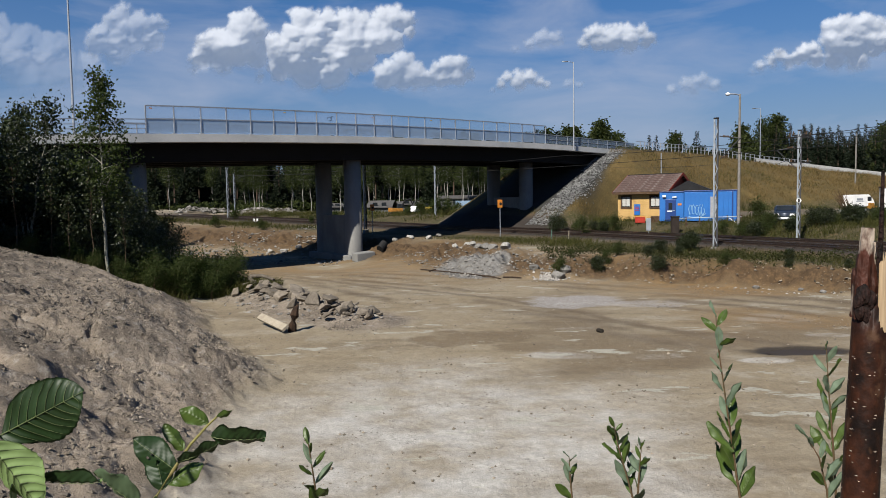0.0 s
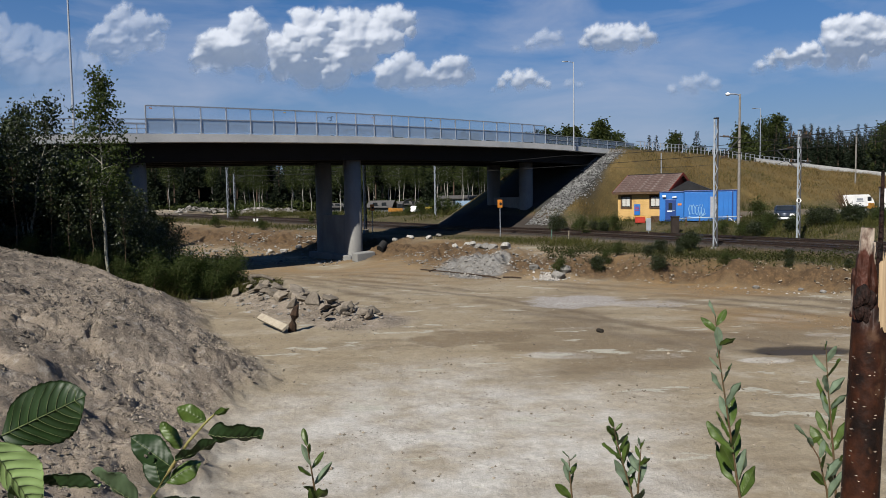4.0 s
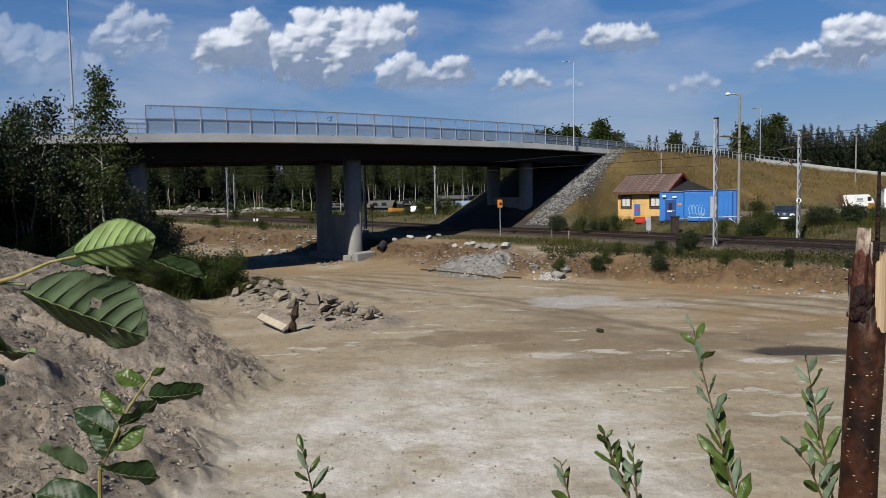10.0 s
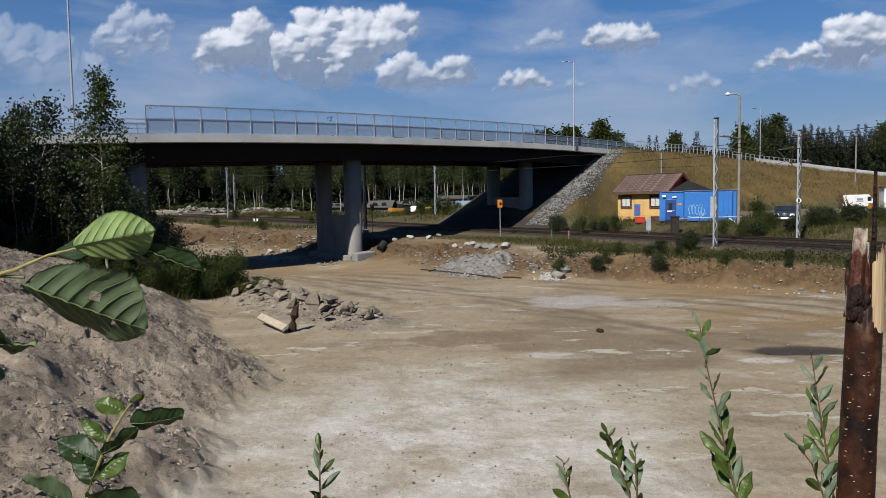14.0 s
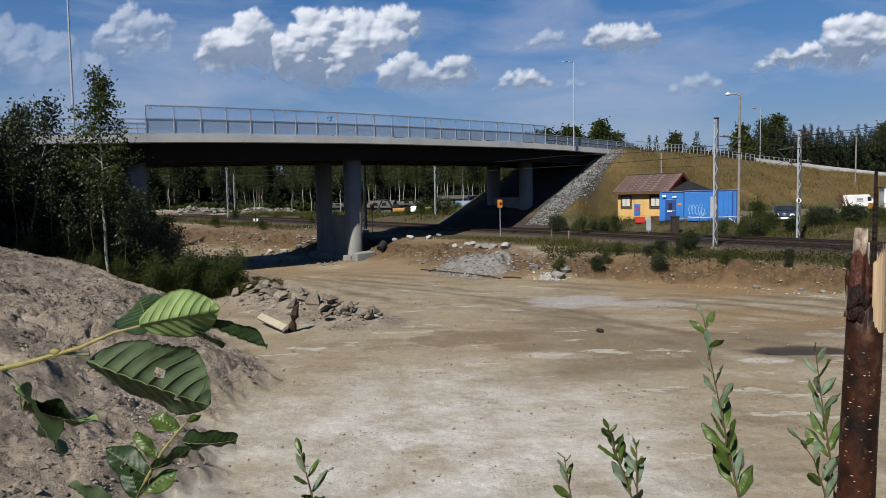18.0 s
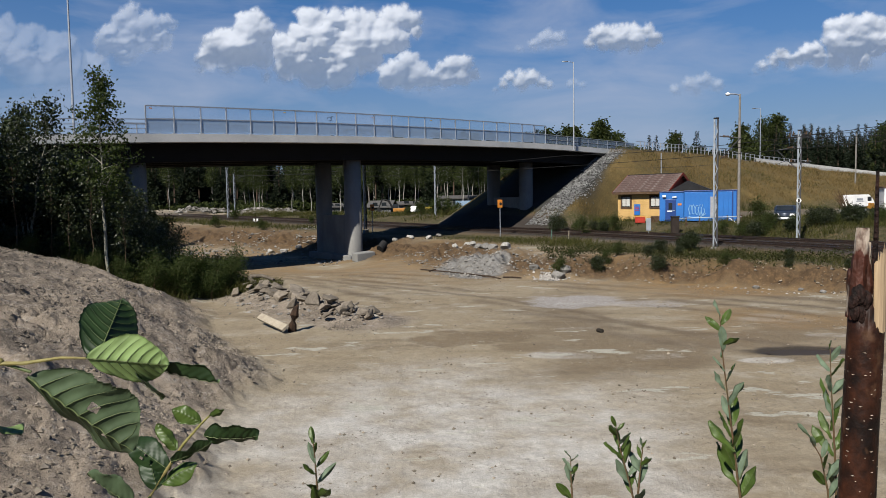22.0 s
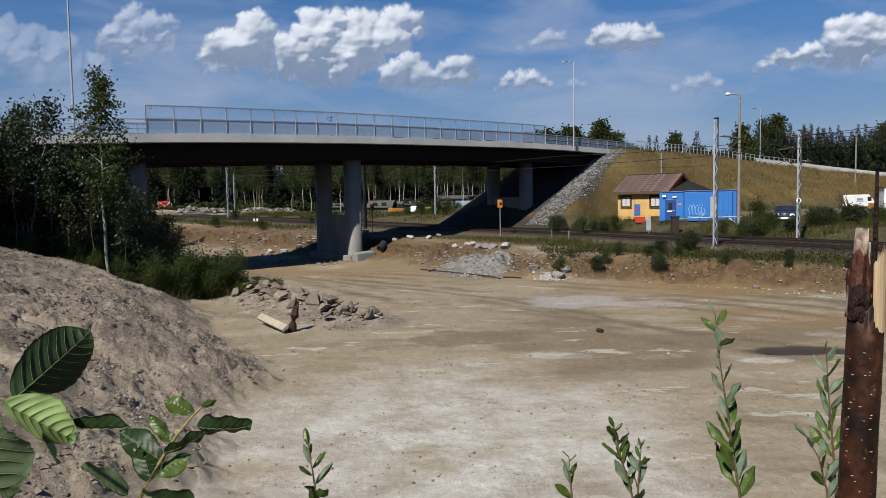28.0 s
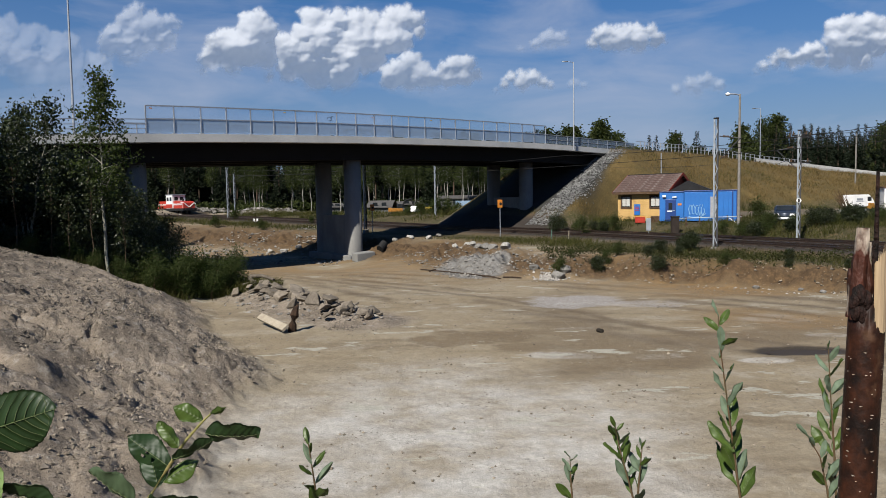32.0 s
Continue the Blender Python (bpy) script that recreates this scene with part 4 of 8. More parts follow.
wire("return_wire", "thin dark wire between the masts", ((17.5, 45.7, 7.6), (24.95, 50.0, 8.3)), 0.05, 0.015)
wire("return_wire", "thin dark wire running past the slope", ((19.0, 80.0, 8.1), (17.5, 45.7, 6.6)), 0.15, 0.012)
wire("feeder_wire", "pale feeder wire beyond the bridge", ((-36.0, 126.0, 10.6), (-9.0, 84.0, 8.9)), 0.2, 0.03)
wire("feeder_wire", "pale feeder wire beyond the bridge", ((-37.0, 126.0, 9.7), (-9.5, 84.0, 8.5)), 0.2, 0.03)


def street_lamp(x, y, z0, h, reach, label, r=0.08, wood=False, head="flat"):
    """A tapered pole with an arm and a lamp head; reach is signed, to the right."""
    t = thing("street_lamp", label, "street lamp", pose(x, y, z0), group="street lamps")
    mat_ = surf("grey_wood_pole", (0.1792, 0.1688, 0.1528), (0.1320, 0.1240, 0.1112), 3, 0.9, 0.3, 30) if wood else GALV
    part("pole", tubed([(0, 0, -0.4), (0, 0, h * 0.5), (0, 0, h)], [r, r * 0.85, r * 0.62], 10), mat_, t)
    part("arm", tubed([(0, 0, h - 0.12), (reach * 0.3, 0, h - 0.02), (reach * 0.8, 0, h + 0.02)], r * 0.42, 6), GALV, t)
    bm = bmesh.new()
    if head == "flat":
        bmesh.ops.create_uvsphere(bm, u_segments=12, v_segments=6, radius=1, matrix=Matrix.Translation((reach, 0, h + 0.03)) @ Matrix.Diagonal((0.38, 0.14, 0.07, 1)))
    else:
        bmesh.ops.create_uvsphere(bm, u_segments=12, v_segments=8, radius=1, matrix=Matrix.Translation((reach, 0, h)) @ Matrix.Diagonal((0.22, 0.16, 0.14, 1)))
    part("lamp_head", bm, GALV if head == "flat" else WHITE, t, "pale lamp head", smooth=True)
    return t


street_lamp(15.3, 82.6, 10.7, 9.6, -1.0, "tall slim steel street lamp on the bridge edge", 0.085)
street_lamp(25.0, 60.0, 2.2, 10.9, -1.0, "weathered grey pole with a round white lamp", 0.13, True, "round")
street_lamp(52.6, 118.0, 9.2, 9.8, -1.1, "slim steel street lamp on the road bank", 0.075)
street_lamp(-28.4, 55.5, 8.6, 13.2, -1.2, "tall slim steel street lamp on the bridge", 0.10)
solo("pole", tubed([(58.0, 100, 6.0), (58.0, 100, 13.2)], [0.11, 0.08], 8), surf("grey_wood_pole", (0.1584, 0.1584, 0.1584)), "grey wooden pole on the grassy road bank", "pole")
solo("pole", tubed([(24.6, 80, 4.0), (24.6, 80, 9.6)], [0.07, 0.05], 8), GALV, "thin pale steel pole behind the yellow house", "pole")
for x, y, z, c in ((10.1, 57.0, 1.2, WOODOLD), (9.1, 59.5, 1.2, surf("green_stake", (0.0632, 0.1160, 0.0952)))):
    solo("stake", tubed([(x, y, z - 0.3), (x + 0.03, y, z + 0.85)], 0.045, 6), c, "short marker stake in the grass by the track", "stake", group="stakes")


def track_sign(x, y, z0, h, label):
    t = thing("track_sign", label, "sign", pose(x, y, z0, 0, 0, 15), group="track signs")
    part("post", tubed([(0, 0, -0.4), (0, 0, h)], 0.04, 8), GALV, t)
    part("box", boxed(-0.22, -0.08, h - 0.45, 0.22, 0.08, h + 0.28, 0.03), ORANGE, t, "orange sign box with a dark disc")
    bm = bmesh.new()
    bmesh.ops.create_cone(bm, cap_ends=True, segments=14, radius1=0.13, radius2=0.13, depth=0.02, matrix=pose(0.04, -0.09, h - 0.1, 90, 0, 0))
    part("disc", bm, DARK, t)


track_sign(5.35, 66.0, 1.5, 2.85, "orange track sign on a slim steel post")
track_sign(-7.75, 78.6, 1.5, 2.6, "orange track sign on a slim post beside the column")
for x, y, z in ((-27.7, 104.6, 2.4), (-27.25, 104.6, 2.4)):
    t = thing("ground_signal", "small white dwarf signal beside the track", "signal", pose(x, y, height(x, y)), group="dwarf signals")
    part("post", tubed([(0, 0, -0.2), (0, 0, 0.55)], 0.06, 6), DARK, t)
    part("disc", boxed(-0.12, -0.06, 0.5, 0.12, 0.06, 0.9, 0.03), WHITE, t)
# ---------------------------------------------------------------- buildings and vehicles
def framed_window(parent, x0, z0, x1, z1, y, frame_mat, inside):
    """A window in the wall plane y: frame, pane, curtain."""
    w = part("window", boxed(x0 - 0.14, y - 0.07, z0 - 0.14, x1 + 0.14, y + 0.02, z0, 0.01), frame_mat, parent)
    for a in ((x0 - 0.14, z1, x1 + 0.14, z1 + 0.14), (x0 - 0.14, z0, x0, z1), (x1, z0, x1 + 0.14, z1), ((x0 + x1) / 2 - 0.03, z0, (x0 + x1) / 2 + 0.03, z1)):
        part("window_frame", boxed(a[0], y - 0.07, a[1], a[2], y + 0.02, a[3], 0.008), frame_mat, w)
    part("pane", boxed(x0, y - 0.03, z0, x1, y - 0.022, z1), DARKGLASS, w)
    part("curtain", boxed(x0 + 0.06, y - 0.045, z0 + 0.1, x1 - 0.06, y - 0.034, z1 - 0.05), inside, w, "pale curtain")


def build_house():
    gz = 2.2
    m = pose(19.16, 77.4, 2.1, 0, 0, -44) @ Matrix.Scale(1.05, 4)
    t = thing("house", "small yellow wooden house with a worn brown roof", "house", m)
    W, D, H = 5.3, 5.4, 3.05
    part("wall", boxed(0, 0, -0.3, W, D, H, 0.02), YELLOW, t, "yellow boarded wall")
    # boards
    bm = bmesh.new()
    box(bm, 0, -0.018, 0, W, 0.0, 0.17)
    me = bpy.data.meshes.new("board")
    bm.to_mesh(me)
    bm.free()
    for i in range(15):
        link("board", me, YELLOW, t, m=pose(0, -0.004 * (i % 2) - 0.002, 0.05 + i * 0.185))
    # roof with its ridge along the front
    ov, rz = 0.42, 4.8
    bm = bmesh.new()
    extrude_poly(bm, [(-0.45, H - 0.22), (-0.5, H - 0.08), (D / 2, rz), (D + 0.5, H - 0.08), (D + 0.45, H - 0.22), (D / 2, rz - 0.2)], -ov, W + ov)
    roof = part("roof", bm, ROOFRED, t, "worn brown felt roof", m=Matrix(((0, 1, 0, 0), (1, 0, 0, 0), (0, 0, 1, 0), (0, 0, 0, 1))))
    slope = math.atan2(rz - H + 0.08, D / 2 + 0.5)
    bm = boxed(-ov, 0, 0, W + ov, 0.44, 0.022)
    me = bpy.data.meshes.new("felt_strip")
    bm.to_mesh(me)
    bm.free()
    for i in range(8):
        y = -0.5 + i * 0.395
        link("felt_strip", me, ROOFRED, t, m=pose(0, y, H - 0.06 + (y + 0.5) * math.tan(slope), math.degrees(slope) - 1.2, 0, 0))
    part("ridge_cap", boxed(-ov, D / 2 - 0.12, rz - 0.04, W + ov, D / 2 + 0.12, rz + 0.05, 0.02), BLACKFELT, t)
    for x in (-ov - 0.02, W + ov):
        bm = bmesh.new()
        extrude_poly(bm, [(-0.5, H - 0.3), (-0.5, H - 0.04), (D / 2, rz + 0.06), (D + 0.5, H - 0.04), (D + 0.5, H - 0.3), (D / 2, rz - 0.25)], x, x + 0.05)
        part("bargeboard", bm, REDTRIM, t, "dark red bargeboard", m=Matrix(((0, 1, 0, 0), (1, 0, 0, 0), (0, 0, 1, 0), (0, 0, 0, 1))))
    bm = bmesh.new()
    extrude_poly(bm, [(0.0, H - 0.02), (D / 2, rz - 0.22), (D, H - 0.02)], W - 0.06, W + 0.01)
    part("gable", bm, REDTRIM, t, "dark red gable", m=Matrix(((0, 1, 0, 0), (1, 0, 0, 0), (0, 0, 1, 0), (0, 0, 0, 1))))
    part("eaves_board", boxed(-ov, -0.56, H - 0.3, W + ov, -0.50, H - 0.08, 0.01), WOODBROWN, t)
    framed_window(t, 0.45, 1.45, 1.4, 2.5, -0.03, WOODBROWN, CURTAIN)
    framed_window(t, 3.65, 1.45, 4.65, 2.5, -0.03, WOODBROWN, CURTAIN)
    nb = part("notice_board", boxed(1.85, -0.10, 0.65, 2.5, -0.03, 1.75, 0.02), BLUE, t, "blue notice board with red lines")
    for i in range(3):
        part("line", boxed(1.93, -0.112, 1.1 + 0.16 * i, 2.42, -0.10, 1.17 + 0.16 * i), REDPAINT, nb)
    part("corner_board", boxed(-0.03, -0.05, 0, 0.1, 0.0, H - 0.1), YELLOW, t)
    t2 = thing("shed", "low dark shed with a black felt gable roof", "shed", pose(23.4, 72.5, 2.2, 0, 0, -24))
    part("wall", boxed(0, 0, -0.3, 3.4, 2.9, 2.6, 0.02), WOODBROWN, t2)
    bm = bmesh.new()
    extrude_poly(bm, [(-0.7, 2.55), (-0.7, 2.78), (1.55, 4.05), (4.1, 2.95), (4.1, 2.7), (3.4, 2.6), (0.0, 2.6)], -0.4, 3.2)
    part("roof", bm, BLACKFELT, t2, "black felt gable roof")
    # red crates, dark box and handrail by the door
    c = thing("crate", "red plastic crate standing before the yellow house", "crate", pose(19.35, 71.3, 2.1, 0, 0, -10))
    part("body", boxed(0, 0, 0, 0.95, 0.7, 0.6, 0.04), REDPAINT, c)
    part("rim", boxed(-0.03, -0.03, 0.56, 0.98, 0.73, 0.64, 0.02), ORANGE, c)
    c = thing("crate", "tall orange-red box by the house corner", "crate", pose(22.0, 71.2, 2.2, 0, 0, -10))
    part("body", boxed(0, 0, 0, 0.6, 0.6, 1.35, 0.03), REDPAINT, c)
    solo("box", boxed(20.9, 70.6, 1.9, 22.0, 71.4, 2.75, 0.04), WOODBROWN, "dark wooden box beside the blue cabin", "box")


build_house()


def build_cabin():
    # two blue site units side by side
    a = Vector((21.25, 69.6, 0))
    b = Vector((27.7, 66.8, 0))
    d = (b - a).normalized()
    L = (b - a).length
    m = Matrix.Translation((a.x, a.y, 1.95)) @ d.to_track_quat("X", "Z").to_matrix().to_4x4()
    L1, H = 2.25, 2.85
    t = thing("site_cabin", "bright blue site cabin with a dark blue door on blocks", "site cabin", m)
    part("body", boxed(0, 0, 0.32, L1, 2.5, 0.3 + H, 0.03), BLUE, t)
    part("roof_edge", boxed(-0.04, -0.05, H + 0.26, L1 + 0.02, 2.55, H + 0.36, 0.02), BLUEDARK, t)
    dr = part("door", boxed(0.55, -0.05, 0.4, 1.55, 0.02, 2.45, 0.02), BLUEDARK, t, "dark blue door with a small pane")
    part("pane", boxed(0.85, -0.065, 1.45, 1.2, -0.05, 2.1), DARKGLASS, dr)
    part("handle", tubed([(1.45, -0.1, 1.35), (1.3, -0.1, 1.35)], 0.02, 6), GALV, dr)
    part("notice", boxed(0.72, -0.062, 1.25, 1.2, -0.052, 1.36), WHITE, dr, "small white notice")
    part("lamp", boxed(0.28, -0.2, 2.65, 0.62, 0.0, 2.85, 0.05), WHITE, t, "white outdoor lamp")
    part("lamp", boxed(1.2, -0.12, 2.6, 1.6, 0.0, 2.72, 0.03), WHITE, t)
    part("notice", boxed(1.7, -0.025, 1.85, 2.05, -0.003, 2.05), ORANGE, t, "orange notice")
    for x in (0.15, 2.0):
        part("block", boxed(x, 0.1, -0.3, x + 0.25, 2.3, 0.34), DARK, t)
    part("step", boxed(0.5, -0.9, -0.2, 1.6, -0.1, 0.12, 0.02), DARK, t)
    m2 = Matrix.Translation(Vector((a.x, a.y, 2.1)) + d * (L1 + 0.08) + Vector((d.y, -d.x, 0)) * 0.35) @ d.to_track_quat("X", "Z").to_matrix().to_4x4()
    t = thing("site_container", "bright blue storage container with pale graffiti and a grey door", "container", m2)
    L2 = L - L1
    part("body", boxed(0, 0, 0.2, L2, 2.5, 0.25 + H, 0.02), BLUE, t)
    bm = boxed(0, -0.03, 0.3, 0.42, 0.0, H + 0.1, 0.012)
    me = bpy.data.meshes.new("panel")
    bm.to_mesh(me)
    bm.free()
    for i in range(int(L2 / 0.44)):
        link("panel", me, BLUE, t, m=pose(0.02 + 0.44 * i, -0.002, 0))
    part("roof_edge", boxed(-0.03, -0.06, H + 0.16, L2 + 0.03, 2.55, H + 0.27, 0.02), BLUEDARK, t)
    part("corner_post", boxed(L2 - 0.16, -0.05, 0.15, L2 + 0.03, 0.1, H + 0.2, 0.01), BLUEDARK, t)
    part("corner_post", boxed(L2 - 0.55, -0.045, 0.25, L2 - 0.42, 0.0, H + 0.15, 0.01), BLUEDARK, t)
    part("door", boxed(2.35, -0.06, 0.5, 2.95, 0.0, 2.5, 0.015), GREYDOOR, t, "grey steel door")
    part("skid", boxed(0.1, 0.1, -0.2, L2 - 0.1, 2.4, 0.22), DARK, t)
    # sprayed loops and strokes of no meaning
    rng = random.Random(5)
    for i, x in enumerate((0.55, 0.85, 1.15, 1.42, 1.68)):
        pts = [(x + 0.16 * math.cos(u) * (0.6 + 0.5 * rng.random()), -0.045, 1.25 + 0.48 * math.sin(u) * (0.75 + 0.4 * rng.random())) for u in np.linspace(0.4 * i, 0.4 * i + 5.0, 12)]
        part("graffiti", tubed(pts, 0.045, 5), BLUEPALE, t, "pale sprayed stroke")
    part("graffiti", tubed([(0.4, -0.045, 0.62), (0.8, -0.045, 0.52), (1.5, -0.045, 0.6), (1.95, -0.045, 0.9)], 0.05, 5), BLUEPALE, t)
    # fence rail and post before it
    f = thing("fence", "low weathered rail fence before the blue container", "fence", pose(0, 0, 0))
    for k in range(6):
        p = Vector((21.5, 66.4, 2.0)) + Vector((1.15, -0.32, 0.03)) * k
        part("post", boxed(p.x - 0.05, p.y - 0.05, p.z - 0.5, p.x + 0.05, p.y + 0.05, p.z + 0.75, 0.01), WOODBROWN, f)
        if k < 5:
            q = p + Vector((1.15, -0.32, 0.03))
            part("rail", tubed([p + Vector((0, -0.06, 0.6)), q + Vector((0, -0.06, 0.6))], 0.045, 6), GREYPAINT, f)
    part("brace", tubed([(26.2, 64.9, 2.6), (27.2, 64.6, 1.9)], 0.05, 6), WHITE, f)
    b = thing("relay_box", "grey relay box on a short steel post", "relay box", pose(17.4, 60.0, 1.35, 0, 0, -12))
    part("post", tubed([(0, 0, -0.3), (0, 0, 0.6)], 0.05, 6), GALV, b)
    part("cabinet", boxed(-0.2, -0.15, 0.45, 0.2, 0.15, 1.5, 0.03), GREYPAINT, b)
    b = thing("waste_bin", "dark brown square waste bin beside the track", "bin", pose(20.75, 63.4, 1.55, 0, 0, -12))
    part("body", boxed(-0.34, -0.34, -0.2, 0.34, 0.34, 1.28, 0.03), surf("dark_brown_bin", (0.0240, 0.0168, 0.0136), (0.0160, 0.0120, 0.0096), 3, 0.7), b)
    part("lid", boxed(-0.37, -0.37, 1.25, 0.37, 0.37, 1.36, 0.03), DARK, b)


build_cabin()


def wheel(t, x, y, r, w=0.22):
    bm = bmesh.new()
    bmesh.ops.create_cone(bm, cap_ends=True, segments=20, radius1=r, radius2=r, depth=w, matrix=pose(x, y, r, 90, 0, 0))
    bmesh.ops.bevel(bm, geom=[e for e in bm.edges if len(e.link_faces) == 2 and any(len(f.verts) > 4 for f in e.link_faces)], offset=0.03, segments=2, affect="EDGES")
    tyre = part("wheel", bm, DARK, t, "black tyre")
    bm = bmesh.new()
    bmesh.ops.create_cone(bm, cap_ends=True, segments=14, radius1=r * 0.58, radius2=r * 0.5, depth=w + 0.03, matrix=pose(x, y, r, 90, 0, 0))
    part("rim", bm, GALV, tyre, "steel rim")


def build_car(m):
    t = thing("car", "dark blue car parked with its pale headlights towards the track", "car", m)
    bm = bmesh.new()
    extrude_poly(bm, [(-2.1, 0.35), (-2.15, 0.75), (-2.0, 0.95), (-1.0, 1.02), (-0.45, 1.48), (1.3, 1.5), (1.95, 1.0), (2.1, 0.9), (2.12, 0.4), (1.9, 0.28), (-1.9, 0.28)], -0.85, 0.85)
    bmesh.ops.bevel(bm, geom=bm.edges[:], offset=0.07, segments=2, affect="EDGES")
    part("body", bm, CARBLUE, t, smooth=True)
    for y0, y1 in ((-0.862, -0.85), (0.85, 0.862)):
        bm = bmesh.new()
        extrude_poly(bm, [(-0.75, 1.02), (-0.38, 1.40), (1.2, 1.42), (1.65, 1.03)], y0, y1)
        part("window", bm, DARKGLASS, t)
    bm = bmesh.new()
    for p in ((-0.98, -0.7, 1.06), (-0.98, 0.7, 1.06), (-0.5, 0.62, 1.46), (-0.5, -0.62, 1.46)):
        bm.verts.new((p[0] - 0.03, p[1], p[2] + 0.03))
    bm.verts.ensure_lookup_table()
    bm.faces.new(bm.verts[:])
    part("windscreen", bm, DARKGLASS, t)
    for y in (-0.62, 0.62):
        part("headlight", boxed(-2.2, y - 0.2, 0.62, -2.08, y + 0.2, 0.82, 0.03), WHITE, t, "pale headlight")
    part("bumper", boxed(-2.22, -0.8, 0.32, -2.05, 0.8, 0.52, 0.04), GREYPAINT, t)
    part("plate", boxed(-2.235, -0.26, 0.38, -2.22, 0.26, 0.49), WHITE, t)
    for x in (-1.35, 1.35):
        for y in (-0.78, 0.78):
            wheel(t, x, y, 0.33)


def build_van(m):
    t = thing("van", "white panel van parked below the grassy bank", "van", m)
    bm = bmesh.new()
    extrude_poly(bm, [(-1.35, 0.45), (-1.4, 1.95), (-1.3, 2.08), (1.35, 2.1), (1.6, 1.9), (2.15, 1.3), (2.3, 0.9), (2.3, 0.45)], -0.9, 0.9)
    bmesh.ops.bevel(bm, geom=bm.edges[:], offset=0.06, segments=2, affect="EDGES")
    part("body", bm, WHITE, t)
    part("door", boxed(-1.43, -0.78, 0.6, -1.39, -0.02, 1.9, 0.02), WHITE, t)
    part("door", boxed(-1.43, 0.02, 0.6, -1.39, 0.78, 1.9, 0.02), WHITE, t)
    part("bumper", boxed(-1.5, -0.88, 0.38, -1.36, 0.88, 0.55, 0.03), DARK, t)
    for y in (-0.92, 0.905):
        part("emblem", boxed(-0.7, y, 1.3, 0.3, y + 0.015, 1.6, 0.005), GREYPAINT, t, "dark blue shape on the side")
        part("emblem", boxed(-0.9, y, 1.12, 0.5, y + 0.015, 1.18), GREYPAINT, t)
        part("side_window", boxed(1.05, y, 1.2, 1.7, y + 0.015, 1.8), DARKGLASS, t)
    for x in (-0.85, 1.6):
        for y in (-0.85, 0.85):
            wheel(t, x, y, 0.36)


build_car(pose(30.4, 63.0, height(30.4, 63.0), 0, 0, 62))
build_van(pose(47.9, 82.4, height(47.9, 82.4), 0, 0, 14) @ Matrix.Scale(0.84, 4))
wb = thing("site_office", "white site office box with a brown roof edge", "cabin", pose(50.2, 80.8, height(50, 80.8), 0, 0, -20))
part("body", boxed(0, 0, -0.2, 5.5, 2.6, 2.5, 0.02), WHITE, wb)
part("roof", boxed(-0.1, -0.1, 2.5, 5.6, 2.7, 2.68, 0.03), WOODBROWN, wb)
mn = thing("mini_loader", "small yellow loader with a black seat beside the van", "loader", pose(48.2, 79.8, height(48.2, 79.8), 0, 0, 20) @ Matrix.Scale(0.55, 4))
PLANT = surf("faded_plant_yellow", (0.2640, 0.1264, 0.0184), (0.1904, 0.0896, 0.0160), 3, 0.6)
part("body", boxed(-0.7, -0.5, 0.35, 0.8, 0.5, 1.0, 0.08), PLANT, mn)
part("cab", boxed(-0.5, -0.45, 1.0, 0.2, 0.45, 1.55, 0.06), PLANT, mn)
part("bucket", boxed(0.8, -0.6, 0.1, 1.3, 0.6, 0.5, 0.03), DARK, mn)
for x in (-0.45, 0.45):
    for y in (-0.5, 0.5):
        wheel(mn, x, y, 0.32)
bp_ = thing("brush_pile", "dark slanting pile of cut branches beside the van", "brush", pose(44.6, 79.0, height(44.6, 79.0)))
br_rng = random.Random(15)
for k in range(16):
    x0 = br_rng.uniform(-0.5, 0.6)
    part("branch", tubed([(x0 + 0.5, br_rng.uniform(-0.4, 0.4), -0.1), (x0 - 0.1, br_rng.uniform(-0.3, 0.3), 1.0), (x0 - 0.75 + br_rng.gauss(0, 0.15), br_rng.uniform(-0.3, 0.3), br_rng.uniform(1.6, 2.5))], [0.05, 0.04, 0.012], 5), WOODBROWN, bp_)
for k, (x, y, dz) in enumerate(((42.2, 75.0, 0), (44.0, 74.6, 0.0), (45.5, 74.2, 0))):
    solo("concrete_block", boxed(-0.4, -0.2, 0, 0.4, 0.2, 0.3, 0.04), CONCRETE if k != 1 else GREYPAINT, "pale concrete block by the yard edge", "block", pose(x, y, height(x, y), 0, 0, 10 * k), group="concrete blocks")


